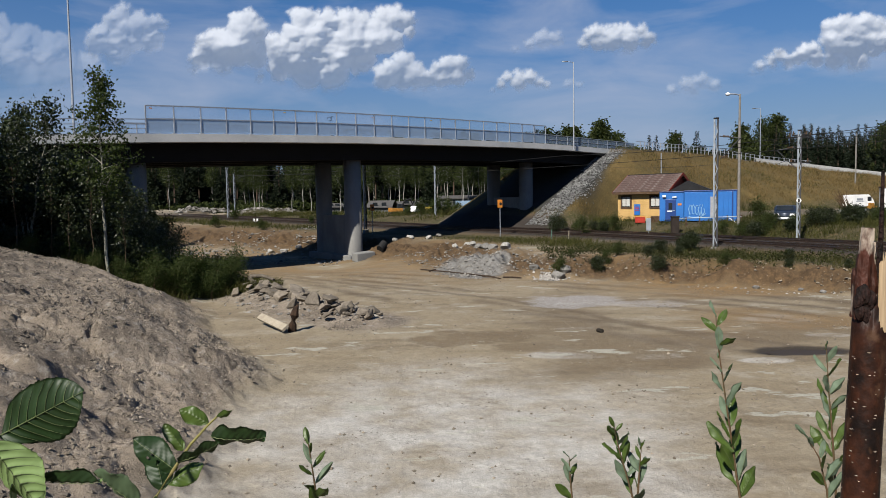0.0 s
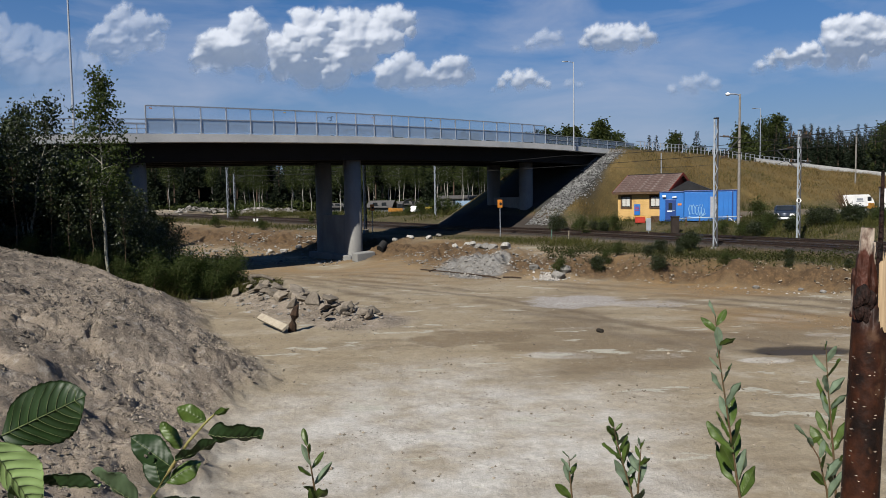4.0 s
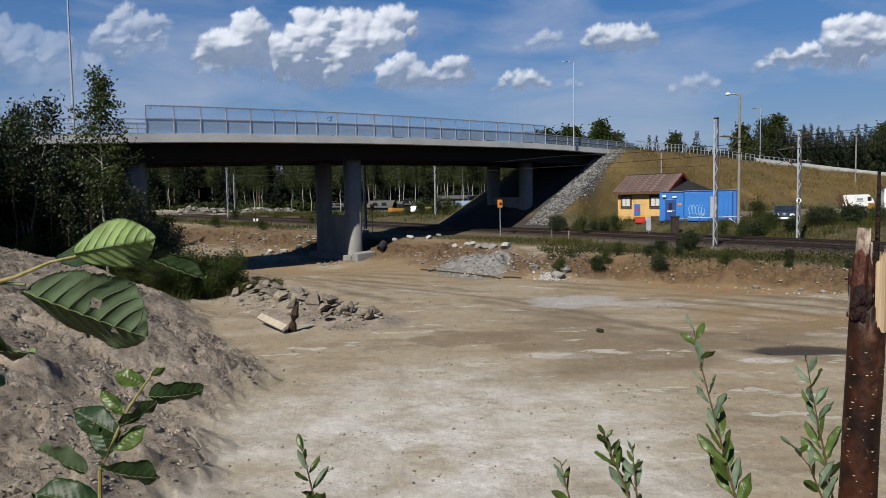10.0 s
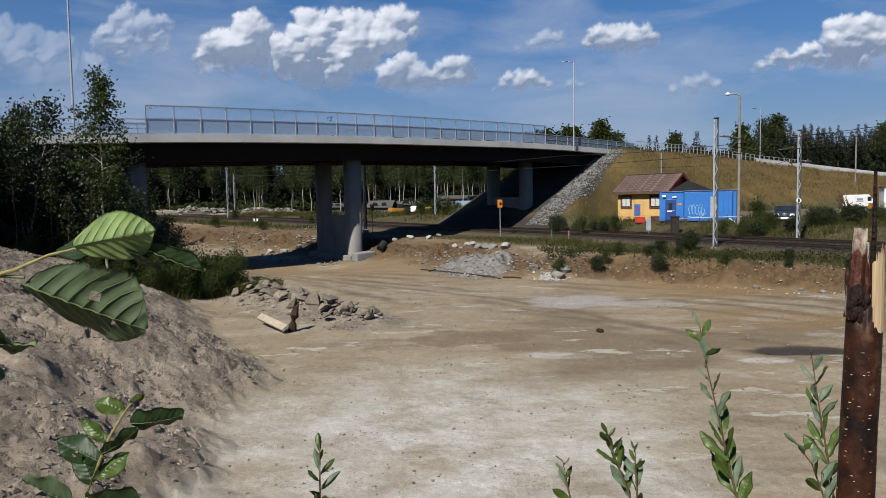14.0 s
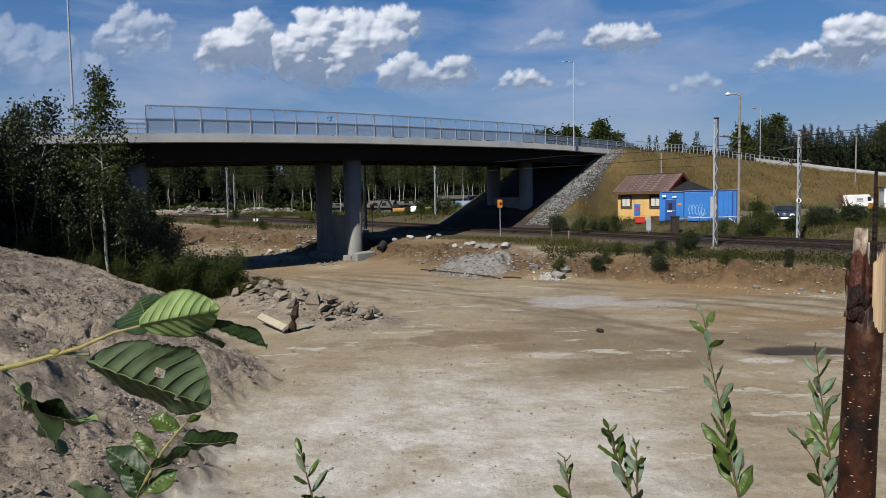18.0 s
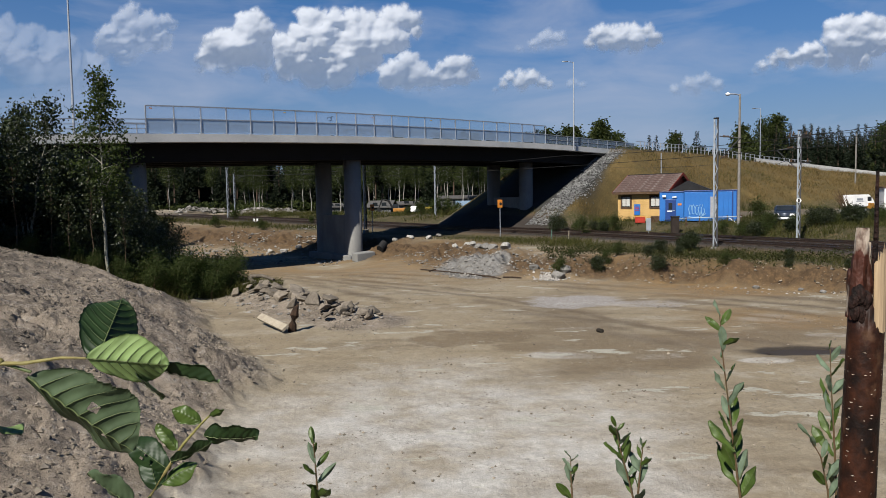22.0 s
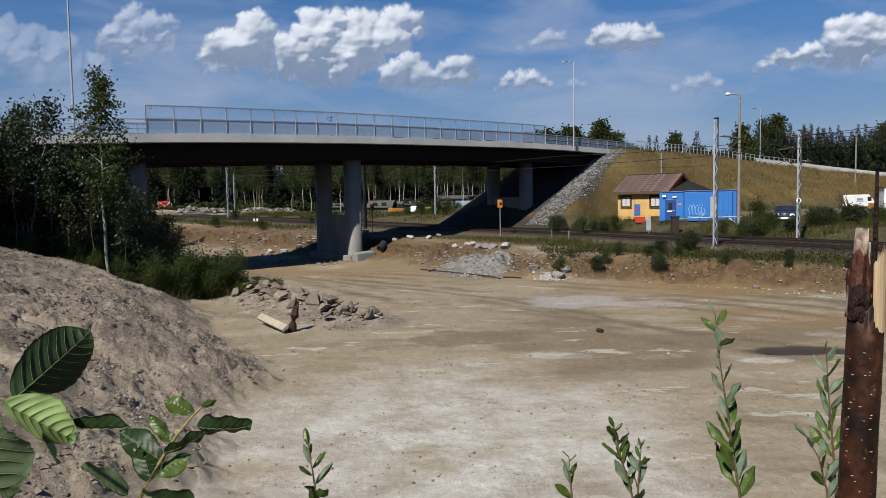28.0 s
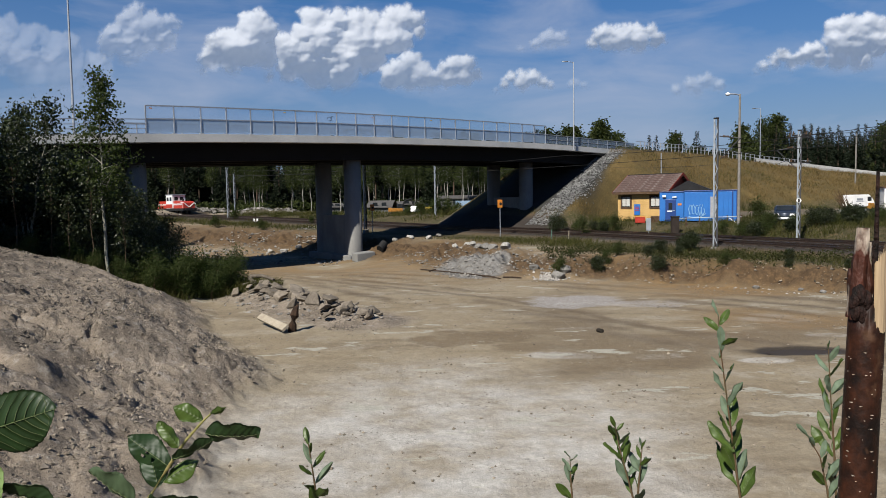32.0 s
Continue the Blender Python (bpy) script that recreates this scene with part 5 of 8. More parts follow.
def guardrails():
    # steel post-and-rail along the road bank, then a pale beam
    t = thing("guardrail", "grey steel guardrail along the road bank", "guardrail")
    X, Y, dx, dy = smooth_path(ROAD_RIGHT, 1.0)
    s = np.arange(len(X)) * 1.0
    zr = np.interp(s, *ROAD_Z)
    nx, ny = dy, -dx
    EX, EY = X + nx * 6.5, Y + ny * 6.5
    post = boxed(-0.045, -0.045, -0.4, 0.045, 0.045, 1.0, 0.01)
    pm = bpy.data.meshes.new("post")
    post.to_mesh(pm)
    for i in range(4, 44):
        link("post", pm, GALV, t, m=pose(EX[i], EY[i], zr[i]))
    for h in (0.55, 0.98):
        part("rail", tubed([(EX[i], EY[i], zr[i] + h) for i in range(3, 45)], 0.032, 5), GALV, t)
    FX, FY = X - nx * 6.2, Y - ny * 6.2
    for i in range(2, 44, 4):
        link("post", pm, GALV, t, m=pose(FX[i], FY[i], zr[i]))
    part("rail", tubed([(FX[i], FY[i], zr[i] + 0.8) for i in range(2, 45)], 0.07, 5), GALV, t)
    t = thing("barrier", "pale concrete barrier where the road comes down", "barrier")
    bm = bmesh.new()
    rings = []
    for i in range(33, 92):
        c = Vector((EX[i], EY[i], zr[i]))
        nn = Vector((nx[i], ny[i], 0))
        rings.append([bm.verts.new(c + nn * o + Vector((0, 0, h))) for o, h in ((0.3, -0.3), (0.3, 0.1), (0.12, 0.5), (-0.1, 0.5), (-0.3, 0.1), (-0.3, -0.3))])
    for a, b in zip(rings, rings[1:]):
        for j in range(6):
            bm.faces.new((a[j], a[(j + 1) % 6], b[(j + 1) % 6], b[j]))
    bmesh.ops.recalc_face_normals(bm, faces=bm.faces[:])
    part("body", bm, surf("pale_concrete", (0.2112, 0.2112, 0.2032), (0.1688, 0.1688, 0.1640), 1.0, 0.8), t)


guardrails()


# far houses seen under the bridge
def far_house(x, y, w, d, h, rz, turn, label, wall, roof):
    t = thing("far_house", label, "house", pose(x, y, height(x, y), 0, 0, turn), group="far houses")
    part("wall", boxed(0, 0, -0.5, w, d, h, 0.02), wall, t)
    bm = bmesh.new()
    extrude_poly(bm, [(-0.4, h - 0.1), (-0.4, h + 0.12), (d / 2, rz), (d + 0.4, h + 0.12), (d + 0.4, h - 0.1), (d / 2, rz - 0.25)], -0.4, w + 0.4)
    part("roof", bm, roof, t, m=Matrix(((0, 1, 0, 0), (1, 0, 0, 0), (0, 0, 1, 0), (0, 0, 0, 1))))
    for k in range(2):
        part("window", boxed(w * (0.2 + 0.4 * k), -0.04, 0.9, w * (0.2 + 0.4 * k) + 0.9, 0.01, 1.9), DARKGLASS, t)


far_house(-13.9, 134, 4.2, 5, 1.0, 2.3, -6, "low grey house with a pale roof among the trees", HOUSEGREY, ROOFGREY)
far_house(-8.2, 138, 4.2, 5, 1.2, 1.9, 10, "low grey outbuilding with a pale roof", HOUSEGREY, ROOFGREY)
far_house(-23.0, 140, 3.2, 3, 1.2, 2.0, 14, "low grey hut beside sand heaps", HOUSEGREY, ROOFGREY)
far_house(-0.5, 150, 14, 6, 2.2, 2.9, 0, "long grey hall behind the shrubs", HOUSEGREY, ROOFGREY)
solo("far_container", boxed(0, 0, -0.3, 4.5, 2.4, 1.9, 0.03), surf("faded_blue_steel", (0.1728, 0.2416, 0.3224), (0.1440, 0.2072, 0.2880)), "faded blue container beyond the shrubs", "container", pose(2.2, 118, height(2.2, 118), 0, 0, -8))
# ---------------------------------------------------------------- trees and shrubs
def leaf_mesh(name, P, size, seed, droop=0.3, slim=0.6, up=None):
    """Many single leaves, each a folded blade with a way of its own."""
    rng = np.random.default_rng(seed)
    P = np.asarray(P, float)
    n = len(P)
    a = rng.normal(size=(n, 3))
    a[:, 2] -= droop
    if up is not None:
        a += up
    a /= np.linalg.norm(a, axis=1)[:, None]
    b = np.cross(a, rng.normal(size=(n, 3)))
    b /= np.linalg.norm(b, axis=1)[:, None]
    c = np.cross(a, b)
    L = (size * rng.uniform(0.65, 1.35, n))[:, None]
    W = L * slim * 0.5
    v = np.stack([P, P + a * L * 0.45 + b * W + c * W * 0.3, P + a * L, P + a * L * 0.45 - b * W + c * W * 0.3], 1)
    f = np.arange(n * 4).reshape(n, 4)
    return np_mesh(name, v.reshape(-1, 3), f)


def limb(start, way, length, rng, bend=0.25, n=5):
    pts, p, d = [Vector(start)], Vector(start), Vector(way).normalized()
    for _ in range(n):
        d = (d + Vector((rng.gauss(0, bend), rng.gauss(0, bend), rng.gauss(0.05, bend * 0.6))) * 0.5).normalized()
        p = p + d * (length / n)
        pts.append(p)
    return pts


def broadleaf(name, label, H, crown0, spread, leaves, size, seed, bark, foliage, r=0.09, lean=0.0, category="tree", stems=1, clump=0.42, shape=0.6, slim=0.62, split=False):
    """A tree with a tapered trunk, limbs, and leaves in clumps along them."""
    rng = random.Random(seed)
    nrg = np.random.default_rng(seed)
    t = thing(name, label, category)
    tips = []
    for s in range(stems):
        a0 = rng.uniform(0, 6.28)
        lx, ly = (lean + (0.22 * math.cos(a0) if stems > 1 else 0)) * H, (0.22 * math.sin(a0) * H if stems > 1 else 0.02 * H)
        Hs = H * (1 if s == 0 else rng.uniform(0.65, 0.95))
        tr = [Vector((lx * (u ** 1.4) + rng.gauss(0, 0.03) * (u > 0) * H * 0.3, ly * u ** 1.4 + rng.gauss(0, 0.03) * (u > 0) * H * 0.3, Hs * u)) for u in np.linspace(0, 1, 9)]
        tr[0].z = -0.3
        part("trunk", tubed(tr, [r * (1 - 0.86 * u) for u in np.linspace(0, 1, 9)], 8), bark, t)
        nl = max(6, int(H * 3.2 / stems ** 0.5))
        bm = bmesh.new()
        for k in range(nl):
            u = crown0 + (1 - crown0) * (k + rng.random()) / nl
            i = min(int(u * 8), 7)
            st = tr[i].lerp(tr[i + 1], u * 8 - i)
            ang = k * 2.4 + rng.uniform(-0.5, 0.5)
            prof = (1 - ((u - crown0) / (1 - crown0)) ** 1.6) * (0.55 + 0.45 * min(1, (u - crown0) / 0.25 + 0.3))
            ln = max(0.12 * spread, spread * prof * rng.uniform(0.7, 1.15))
            pts = limb(st, (math.cos(ang), math.sin(ang), rng.uniform(0.25, 0.9)), ln, rng)
            if split:
                bm = bmesh.new()
            tube(bm, pts, [r * 0.33 * (1 - 0.85 * j / 5) for j in range(6)], 5, False)
            for j in range(2, 6):
                tips.append((pts[j], 0.5 + 0.3 * j))
            for _ in range(2):
                q = limb(pts[rng.randint(2, 4)], (rng.gauss(0, 1), rng.gauss(0, 1), rng.uniform(-0.2, 0.7)), ln * 0.45, rng, 0.3, 3)
                tube(bm, q, [r * 0.14, r * 0.1, r * 0.07, r * 0.03], 4, False)
                tips += [(q[2], 1.2), (q[3], 1.6)]
            if split:
                part("limb", bm, bark, t)
        if not split:
            tagged(part("branchwork", bm, bark, t), kind="stuff")
        tips.append((tr[-1], 1.5))
    C = np.array([p for p, _ in tips])
    w = np.array([q for _, q in tips])
    pick = nrg.choice(len(C), leaves, p=w / w.sum())
    P = C[pick] + nrg.normal(size=(leaves, 3)) * clump * np.array([1, 1, 0.75])
    link("crown", leaf_mesh("crown", P, size, seed + 1, 0.35, slim), foliage, t, "uneven green crown with gaps")
    return t


def conifer(name, label, H, spread, seed, whorls=36, base=0.05, pine=False):
    rng = random.Random(seed)
    nrg = np.random.default_rng(seed)
    t = thing(name, label, "tree")
    part("trunk", tubed([(0, 0, -0.4), (0.02 * H * rng.uniform(-1, 1), 0, H * 0.5), (0, 0, H)], [H * 0.013, H * 0.009, 0.02], 8), PINEBARK, t)
    P, U, Q = [], [], []
    for w in range(whorls):
        u = base + (1 - base) * (w / whorls) ** 0.9
        ln = spread * ((1 - u) / (1 - base)) ** (0.55 if pine else 1.0) * rng.uniform(0.85, 1.15) + 0.06
        for k in range(6):
            an = rng.uniform(0, 6.28)
            lk = ln * rng.uniform(0.6, 1.1)
            m = max(4, int(lk * 8))
            for j in range(m):
                s = (j + rng.random()) / m
                dr = (-0.34 * s * lk + 0.20 * s * s * lk) if not pine else 0.22 * s * lk
                P.append((math.cos(an) * lk * s, math.sin(an) * lk * s, u * H + dr))
                Q.append(0.20 + 0.95 * min(1.0, lk / spread))
                U.append((math.cos(an) * 1.3, math.sin(an) * 1.3, -0.5 if not pine else 0.4))
    P = np.array(P) + nrg.normal(size=(len(P), 3)) * 0.07
    link("crown", leaf_mesh("crown", P, np.array(Q), seed, 0.0, 0.52, np.array(U)), NEEDLES, t, "dark green needled crown")
    return t


def put(src, x, y, turn, s=1.0, dz=0.0, first=[]):
    """Stand the tree, or a copy of it, on the ground."""
    m = pose(x, y, height(x, y) + dz, 0, 0, turn)
    if src.name not in first:
        first.append(src.name)
        src.matrix_basis = m @ Matrix.Scale(s, 4)
        return src
    ob = copy_thing(src, m)
    ob.scale = (s, s, s)
    return ob


# thicket on the spoil heap
aspen = broadleaf("aspen", "slender young aspen with grey trunk and loose leaves", 9.2, 0.36, 1.7, 4300, 0.14, 11, GREYBARK, LEAF_BUSH, 0.085, -0.03, clump=0.21, split=True)
put(aspen, -15.4, 32.6, 0, 1.0)
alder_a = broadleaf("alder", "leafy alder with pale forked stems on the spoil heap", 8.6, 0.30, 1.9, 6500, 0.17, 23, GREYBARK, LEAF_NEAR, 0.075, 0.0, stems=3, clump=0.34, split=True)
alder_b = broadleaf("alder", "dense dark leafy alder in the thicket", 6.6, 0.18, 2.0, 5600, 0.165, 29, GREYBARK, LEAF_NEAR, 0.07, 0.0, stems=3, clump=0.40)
for x, y, a, s in ((-19.5, 33.5, 10, 0.90), (-21.0, 34.5, 120, 0.93), (-17.9, 36.5, 200, 0.80), (-24.0, 37.0, 60, 0.95)):
    tagged(put(alder_a, x, y, a, s), group="thicket trees")
# the thicket goes on along the heap
for x, y, a, s in ((-22.4, 28.8, 15, 1.0), (-21.6, 26.6, 165, 0.95), (-24.6, 29.6, 95, 1.05), (-23.6, 26.2, 255, 1.05), (-26.2, 27.6, 335, 1.1), (-27.0, 31.5, 70, 1.0)):
    tagged(put(alder_a, x, y, a, s), group="thicket trees")
for x, y, a, s in ((-22.9, 30.4, 50, 0.75), (-25.0, 31.8, 130, 0.8), (-17.0, 35.0, 0, 0.95), (-15.6, 37.5, 90, 0.60), (-14.3, 36.6, 200, 0.5), (-20.0, 39.0, 140, 1.05), (-22.8, 40.5, 250, 1.0), (-17.3, 41.0, 300, 0.62), (-25.5, 42.0, 30, 1.05), (-19.0, 43.5, 330, 0.95), (-21.0, 31.0, 160, 0.72), (-27.0, 46.0, 100, 1.0), (-23.5, 47.5, 210, 0.95), (-21.6, 37.2, 45, 0.85), (-18.6, 38.6, 75, 0.68), (-16.2, 39.2, 15, 0.58), (-20.6, 42.2, 185, 0.95), (-23.6, 44.0, 275, 0.95), (-22.4, 36.0, 310, 0.75), (-18.6, 37.2, 40, 1.0), (-20.8, 37.8, 200, 1.05), (-19.6, 35.0, 100, 0.85), (-22.3, 54.8, 70, 0.8), (-23.8, 53.5, 190, 0.85), (-21.8, 53.0, 280, 0.7), (-25.0, 57.0, 20, 0.9), (-23.0, 50.4, 330, 0.8)):
    tagged(put(alder_b, x, y, a, s), group="thicket trees")
bush_a = broadleaf("willow_bush", "low willow bush with grey-green leaves on the sand edge", 2.3, 0.05, 1.15, 3200, 0.12, 37, ALDERBARK, LEAF_BUSH, 0.03, 0, "bush", 5, 0.24, slim=0.42)
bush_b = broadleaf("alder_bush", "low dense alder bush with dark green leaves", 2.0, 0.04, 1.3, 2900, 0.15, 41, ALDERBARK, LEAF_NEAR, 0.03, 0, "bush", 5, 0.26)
for x, y, a, s in ((-11.6, 35.0, 0, 0.95), (-12.6, 34.2, 80, 1.0), (-10.9, 36.3, 170, 0.85), (-13.6, 33.2, 220, 0.85), (-20.0, 30.3, 40, 0.75), (-16.6, 31.6, 250, 0.55), (-12.3, 33.2, 30, 0.8), (-11.2, 34.0, 130, 0.75), (-13.2, 32.2, 90, 0.6), (-14.4, 32.0, 310, 0.5), (-10.6, 35.2, 60, 0.7), (-17.9, 30.6, 110, 0.45), (-15.4, 31.2, 190, 0.4)):
    tagged(put(bush_a, x, y, a, s), group="thicket bushes")
for x, y, a, s in ((-14.4, 34.4, 10, 0.95), (-13.0, 35.8, 100, 0.9), (-12.0, 37.0, 230, 0.8), (-15.5, 33.8, 150, 0.7), (-18.0, 33.2, 60, 0.7), (-19.3, 31.6, 300, 0.6), (-17.0, 32.6, 20, 0.9), (-21.4, 31.4, 120, 0.7), (-15.8, 36.0, 210, 1.2), (-18.8, 35.0, 270, 1.4), (-20.6, 35.6, 30, 1.5), (-17.2, 37.2, 115, 1.3), (-19.6, 37.6, 190, 1.6), (-15.0, 35.4, 60, 1.0), (-21.9, 33.4, 350, 1.2), (-16.4, 34.6, 75, 1.0), (-14.9, 37.6, 140, 1.0), (-22.5, 38.5, 240, 1.7), (-18.3, 40.5, 20, 1.4), (-20.9, 32.6, 80, 0.7)):
    tagged(put(bush_b, x, y, a, s), group="thicket bushes")

sapling = broadleaf("sapling", "thin young sapling with a reddish stem and few leaves", 4.6, 0.45, 0.8, 520, 0.13, 43, surf("reddish_sapling_bark", (0.0688, 0.0448, 0.0264), (0.0368, 0.0264, 0.0184), 4, 0.8), LEAF_NEAR, 0.03, 0.02, clump=0.2)
for x, y, a, s in ((-17.3, 31.4, 0, 0.9), (-15.7, 31.8, 90, 1.05), (-14.5, 32.4, 200, 0.8), (-18.6, 31.0, 140, 1.1), (-19.9, 30.6, 300, 1.0), (-16.5, 31.3, 40, 0.7)):
    tagged(put(sapling, x, y, a, s), group="thicket saplings")

# shrubs on the banks of the railway
for x, y, a, s in ((13.3, 43.4, 0, 0.55), (14.2, 42.6, 60, 0.35), (16.1, 45.9, 120, 0.75), (15.4, 45.4, 40, 0.6), (11.8, 38.8, 200, 0.5), (8.9, 41.0, 300, 0.55), (9.6, 41.8, 30, 0.5), (6.7, 41.2, 70, 0.6), (14.9, 37.4, 10, 0.5), (10.4, 42.6, 70, 0.5), (12.2, 42.0, 20, 0.4), (18.4, 37.6, 20, 0.35), (21.0, 35.6, 20, 0.3), (15.6, 37.8, 90, 0.24), (17.4, 35.6, 160, 0.26), (19.5, 34.0, 220, 0.25), (7.9, 43.5, 350, 0.3)):
    tagged(put(bush_a if int(a) % 4 else bush_b, x, y, a, s * 0.8), "small green shrub on the eroded sand bank", group="bank shrubs")
for x, y, a, s in ((27.5, 59.0, 140, 0.5), (33.4, 58.6, 200, 0.5), (31.5, 57.0, 10, 0.45), (35.5, 58.0, 310, 0.6), (38.5, 56.0, 60, 0.5), (41.0, 58.0, 120, 0.5), (43.5, 60.0, 180, 0.55), (40.0, 52.0, 30, 0.5), (36.5, 62.0, 250, 0.5), (46.0, 63.0, 90, 0.6), (29.5, 66.0, 330, 1.0), (14.6, 68.8, 20, 0.5), (16.0, 71.5, 110, 0.6), (13.0, 70.0, 70, 0.5), (24.2, 57.0, 10, 0.45), (12.5, 73.5, 190, 0.6), (24.6, 56.0, 40, 0.62), (23.7, 56.5, 150, 0.6), (25.5, 56.4, 250, 0.65), (27.2, 55.5, 60, 0.5), (29.2, 55.5, 160, 0.7), (30.4, 56.2, 20, 0.65), (31.6, 55.0, 300, 0.75), (32.8, 56.0, 80, 0.7), (34.2, 55.5, 130, 0.7), (26.3, 57.5, 10, 0.7), (28.2, 57.2, 90, 0.5), (22.6, 57.5, 50, 0.6), (17.0, 70.5, 30, 0.8), (15.0, 66.0, 100, 0.5), (13.0, 66.0, 10, 0.7), (11.2, 70.0, 220, 0.8)):
    tagged(put(bush_a if int(a) % 20 else bush_b, x, y, a, s), "green willow shrub beside the railway yard", group="yard shrubs")
for x, y, a, s in ((-3.2, 108, 0, 1.1), (-1.2, 109, 90, 1.3), (0.8, 110, 200, 1.2), (2.2, 107, 40, 0.9), (-5.5, 110, 130, 0.7), (-33.0, 103, 60, 0.9), (-34.5, 118, 60, 0.9), (-14.5, 112, 220, 0.8), (-16.5, 110, 20, 0.7), (-18.5, 100.5, 20, 0.5), (-24.4, 96.0, 20, 0.7)):
    tagged(put(bush_a, x, y, a, s), "pale green shrub beyond the railway", group="far shrubs")

# woods beyond the railway and the road
spruce = conifer("spruce", "dark narrow spruce in the edge of the wood", 15.0, 3.0, 51)
spruce_b = conifer("spruce", "dark dense spruce in the edge of the wood", 13.0, 3.3, 53, 34)
pine = conifer("pine", "dark pine with a high crown in the wood", 15.5, 2.4, 57, 14, 0.5, True)
birch = broadleaf("birch", "tall birch with a white trunk in the wood", 15.0, 0.35, 2.0, 3800, 0.27, 61, BIRCHBARK, LEAF_FAR, 0.13, 0.01, clump=0.55)
birch_b = broadleaf("birch", "slim birch with a white trunk in the wood", 13.0, 0.45, 1.6, 2800, 0.27, 67, BIRCHBARK, LEAF_FAR, 0.11, -0.02, clump=0.5)
round_tree = broadleaf("rowan", "rounded leafy tree beyond the road", 10.0, 0.2, 3.2, 12000, 0.32, 71, GREYBARK, LEAF_FAR, 0.16, 0, stems=2, clump=0.40)
rw = random.Random(77)
kinds = (birch, birch_b, birch, spruce, spruce_b, pine, birch_b)
for row, (y0, y1, n) in enumerate(((152, 166, 36), (166, 186, 44), (190, 215, 52), (220, 250, 44))):
    for k in range(n):
        y = rw.uniform(y0, y1)
        u = -0.47 + 0.60 * (k + rw.random()) / n
        x = u * y
        src = kinds[rw.randrange(7)] if row < 2 else (spruce, spruce_b, pine, birch)[rw.randrange(4)]
        tagged(put(src, x, y, rw.uniform(0, 360), rw.uniform(0.78, 1.02) * (1 if row < 2 else 1.25)), group="wood beyond the railway")
# nearer pale birch stems under the bridge
for px_, y, s in ((-0.158, 128, 0.8), (-0.137, 132, 0.75), (-0.143, 140, 0.9), (-0.108, 138, 0.9), (-0.060, 140, 0.95), (-0.037, 138, 0.85), (-0.006, 126, 0.9), (0.008, 141, 0.95), (0.030, 139, 0.9), (0.037, 143, 0.95), (0.052, 146, 1.0), (-0.21, 144, 0.8), (-0.185, 142, 0.85), (-0.265, 146, 0.8), (-0.075, 145, 0.9)):
    tagged(put(birch_b if s < 0.9 else birch, px_ * y, y, rw.uniform(0, 360), s), group="wood beyond the railway")
# dark trees beyond the left end of the bridge
for x, y, s in ((-35.5, 76, 0.7), (-38.5, 80, 0.75), (-33.0, 79, 0.55), (-42, 84, 0.8), (-46.0, 82, 0.8), (-37.0, 88, 0.7), (-50, 90, 0.8), (-31.0, 72.0, 0.45), (-44.5, 92, 0.8), (-56, 96, 0.9), (-60, 104, 0.9)):
    tagged(put((spruce_b, birch, spruce)[rw.randrange(3)], x, y, rw.uniform(0, 360), s), group="wood beyond the railway")
# trees over the road bank
for x, y, s, k in ((31.0, 148, 1.58, 3), (35.5, 150, 1.68, 3), (28.0, 150, 1.62, 3), (38.5, 152, 1.5, 3), (25.5, 155, 1.58, 3), (33.0, 156, 1.65, 3), (29.5, 158, 1.62, 3), (41.0, 158, 1.1, 3),
                   (44.2, 152, 1.0, 0), (46.0, 153, 1.0, 0), (51.5, 155, 1.5, 3), (50.6, 152, 1.12, 1), (54.6, 153, 1.22, 1), (56.6, 154, 1.0, 1), (58.5, 158, 1.2, 3),
                   (64.0, 150, 1.6, 3), (67.5, 152, 1.75, 3), (91.5, 150, 1.5, 3), (94.5, 152, 1.6, 3), (62.0, 155, 0.9, 1), (70.5, 150, 1.3, 3), (66.0, 148, 1.15, 2)):
    tagged(put((spruce, spruce_b, birch, round_tree)[k], x, y, rw.uniform(0, 360), s), group="trees beyond the road")
for k in range(130):
    y = rw.uniform(136, 185)
    x = y * (0.455 + 0.25 * (k + rw.random()) / 130)
    src = (spruce, spruce_b, spruce, spruce)[rw.randrange(4)]
    tagged(put(src, x, y, rw.uniform(0, 360), rw.uniform(0.86, 1.2) * y / 160), group="trees beyond the road")
# lone small tops seen over the deck
for u, y, s in ((0.012, 200, 1.28), (0.033, 205, 1.40), (0.075, 200, 1.42), (0.068, 202, 1.36), (0.085, 204, 1.32), (0.120, 196, 1.30), (0.132, 198, 1.36), (0.14, 195, 1.28), (0.155, 190, 1.25), (0.165, 185, 1.25)):
    tagged(put((spruce_b, pine)[rw.randrange(2)], u * y, y, rw.uniform(0, 360), s), group="wood beyond the railway")




def far_wood(name, label, x0, x1, y0, y1, n, top, seed, material, size):
    """A deep belt of far foliage with an uneven top."""
    rng = np.random.default_rng(seed)
    X, Y = rng.uniform(x0, x1, n), rng.uniform(y0, y1, n)
    roof = top * (0.62 + 0.7 * (fbm(X * 0.16, Y * 0.02, 4, seed) - 0.25))
    Z = 2.5 + roof * rng.random(n) ** 0.8
    return tagged(link(name, leaf_mesh(name, np.stack([X, Y, Z], -1), size, seed, 0.4, 0.8), material), label, "wood", kind="stuff")


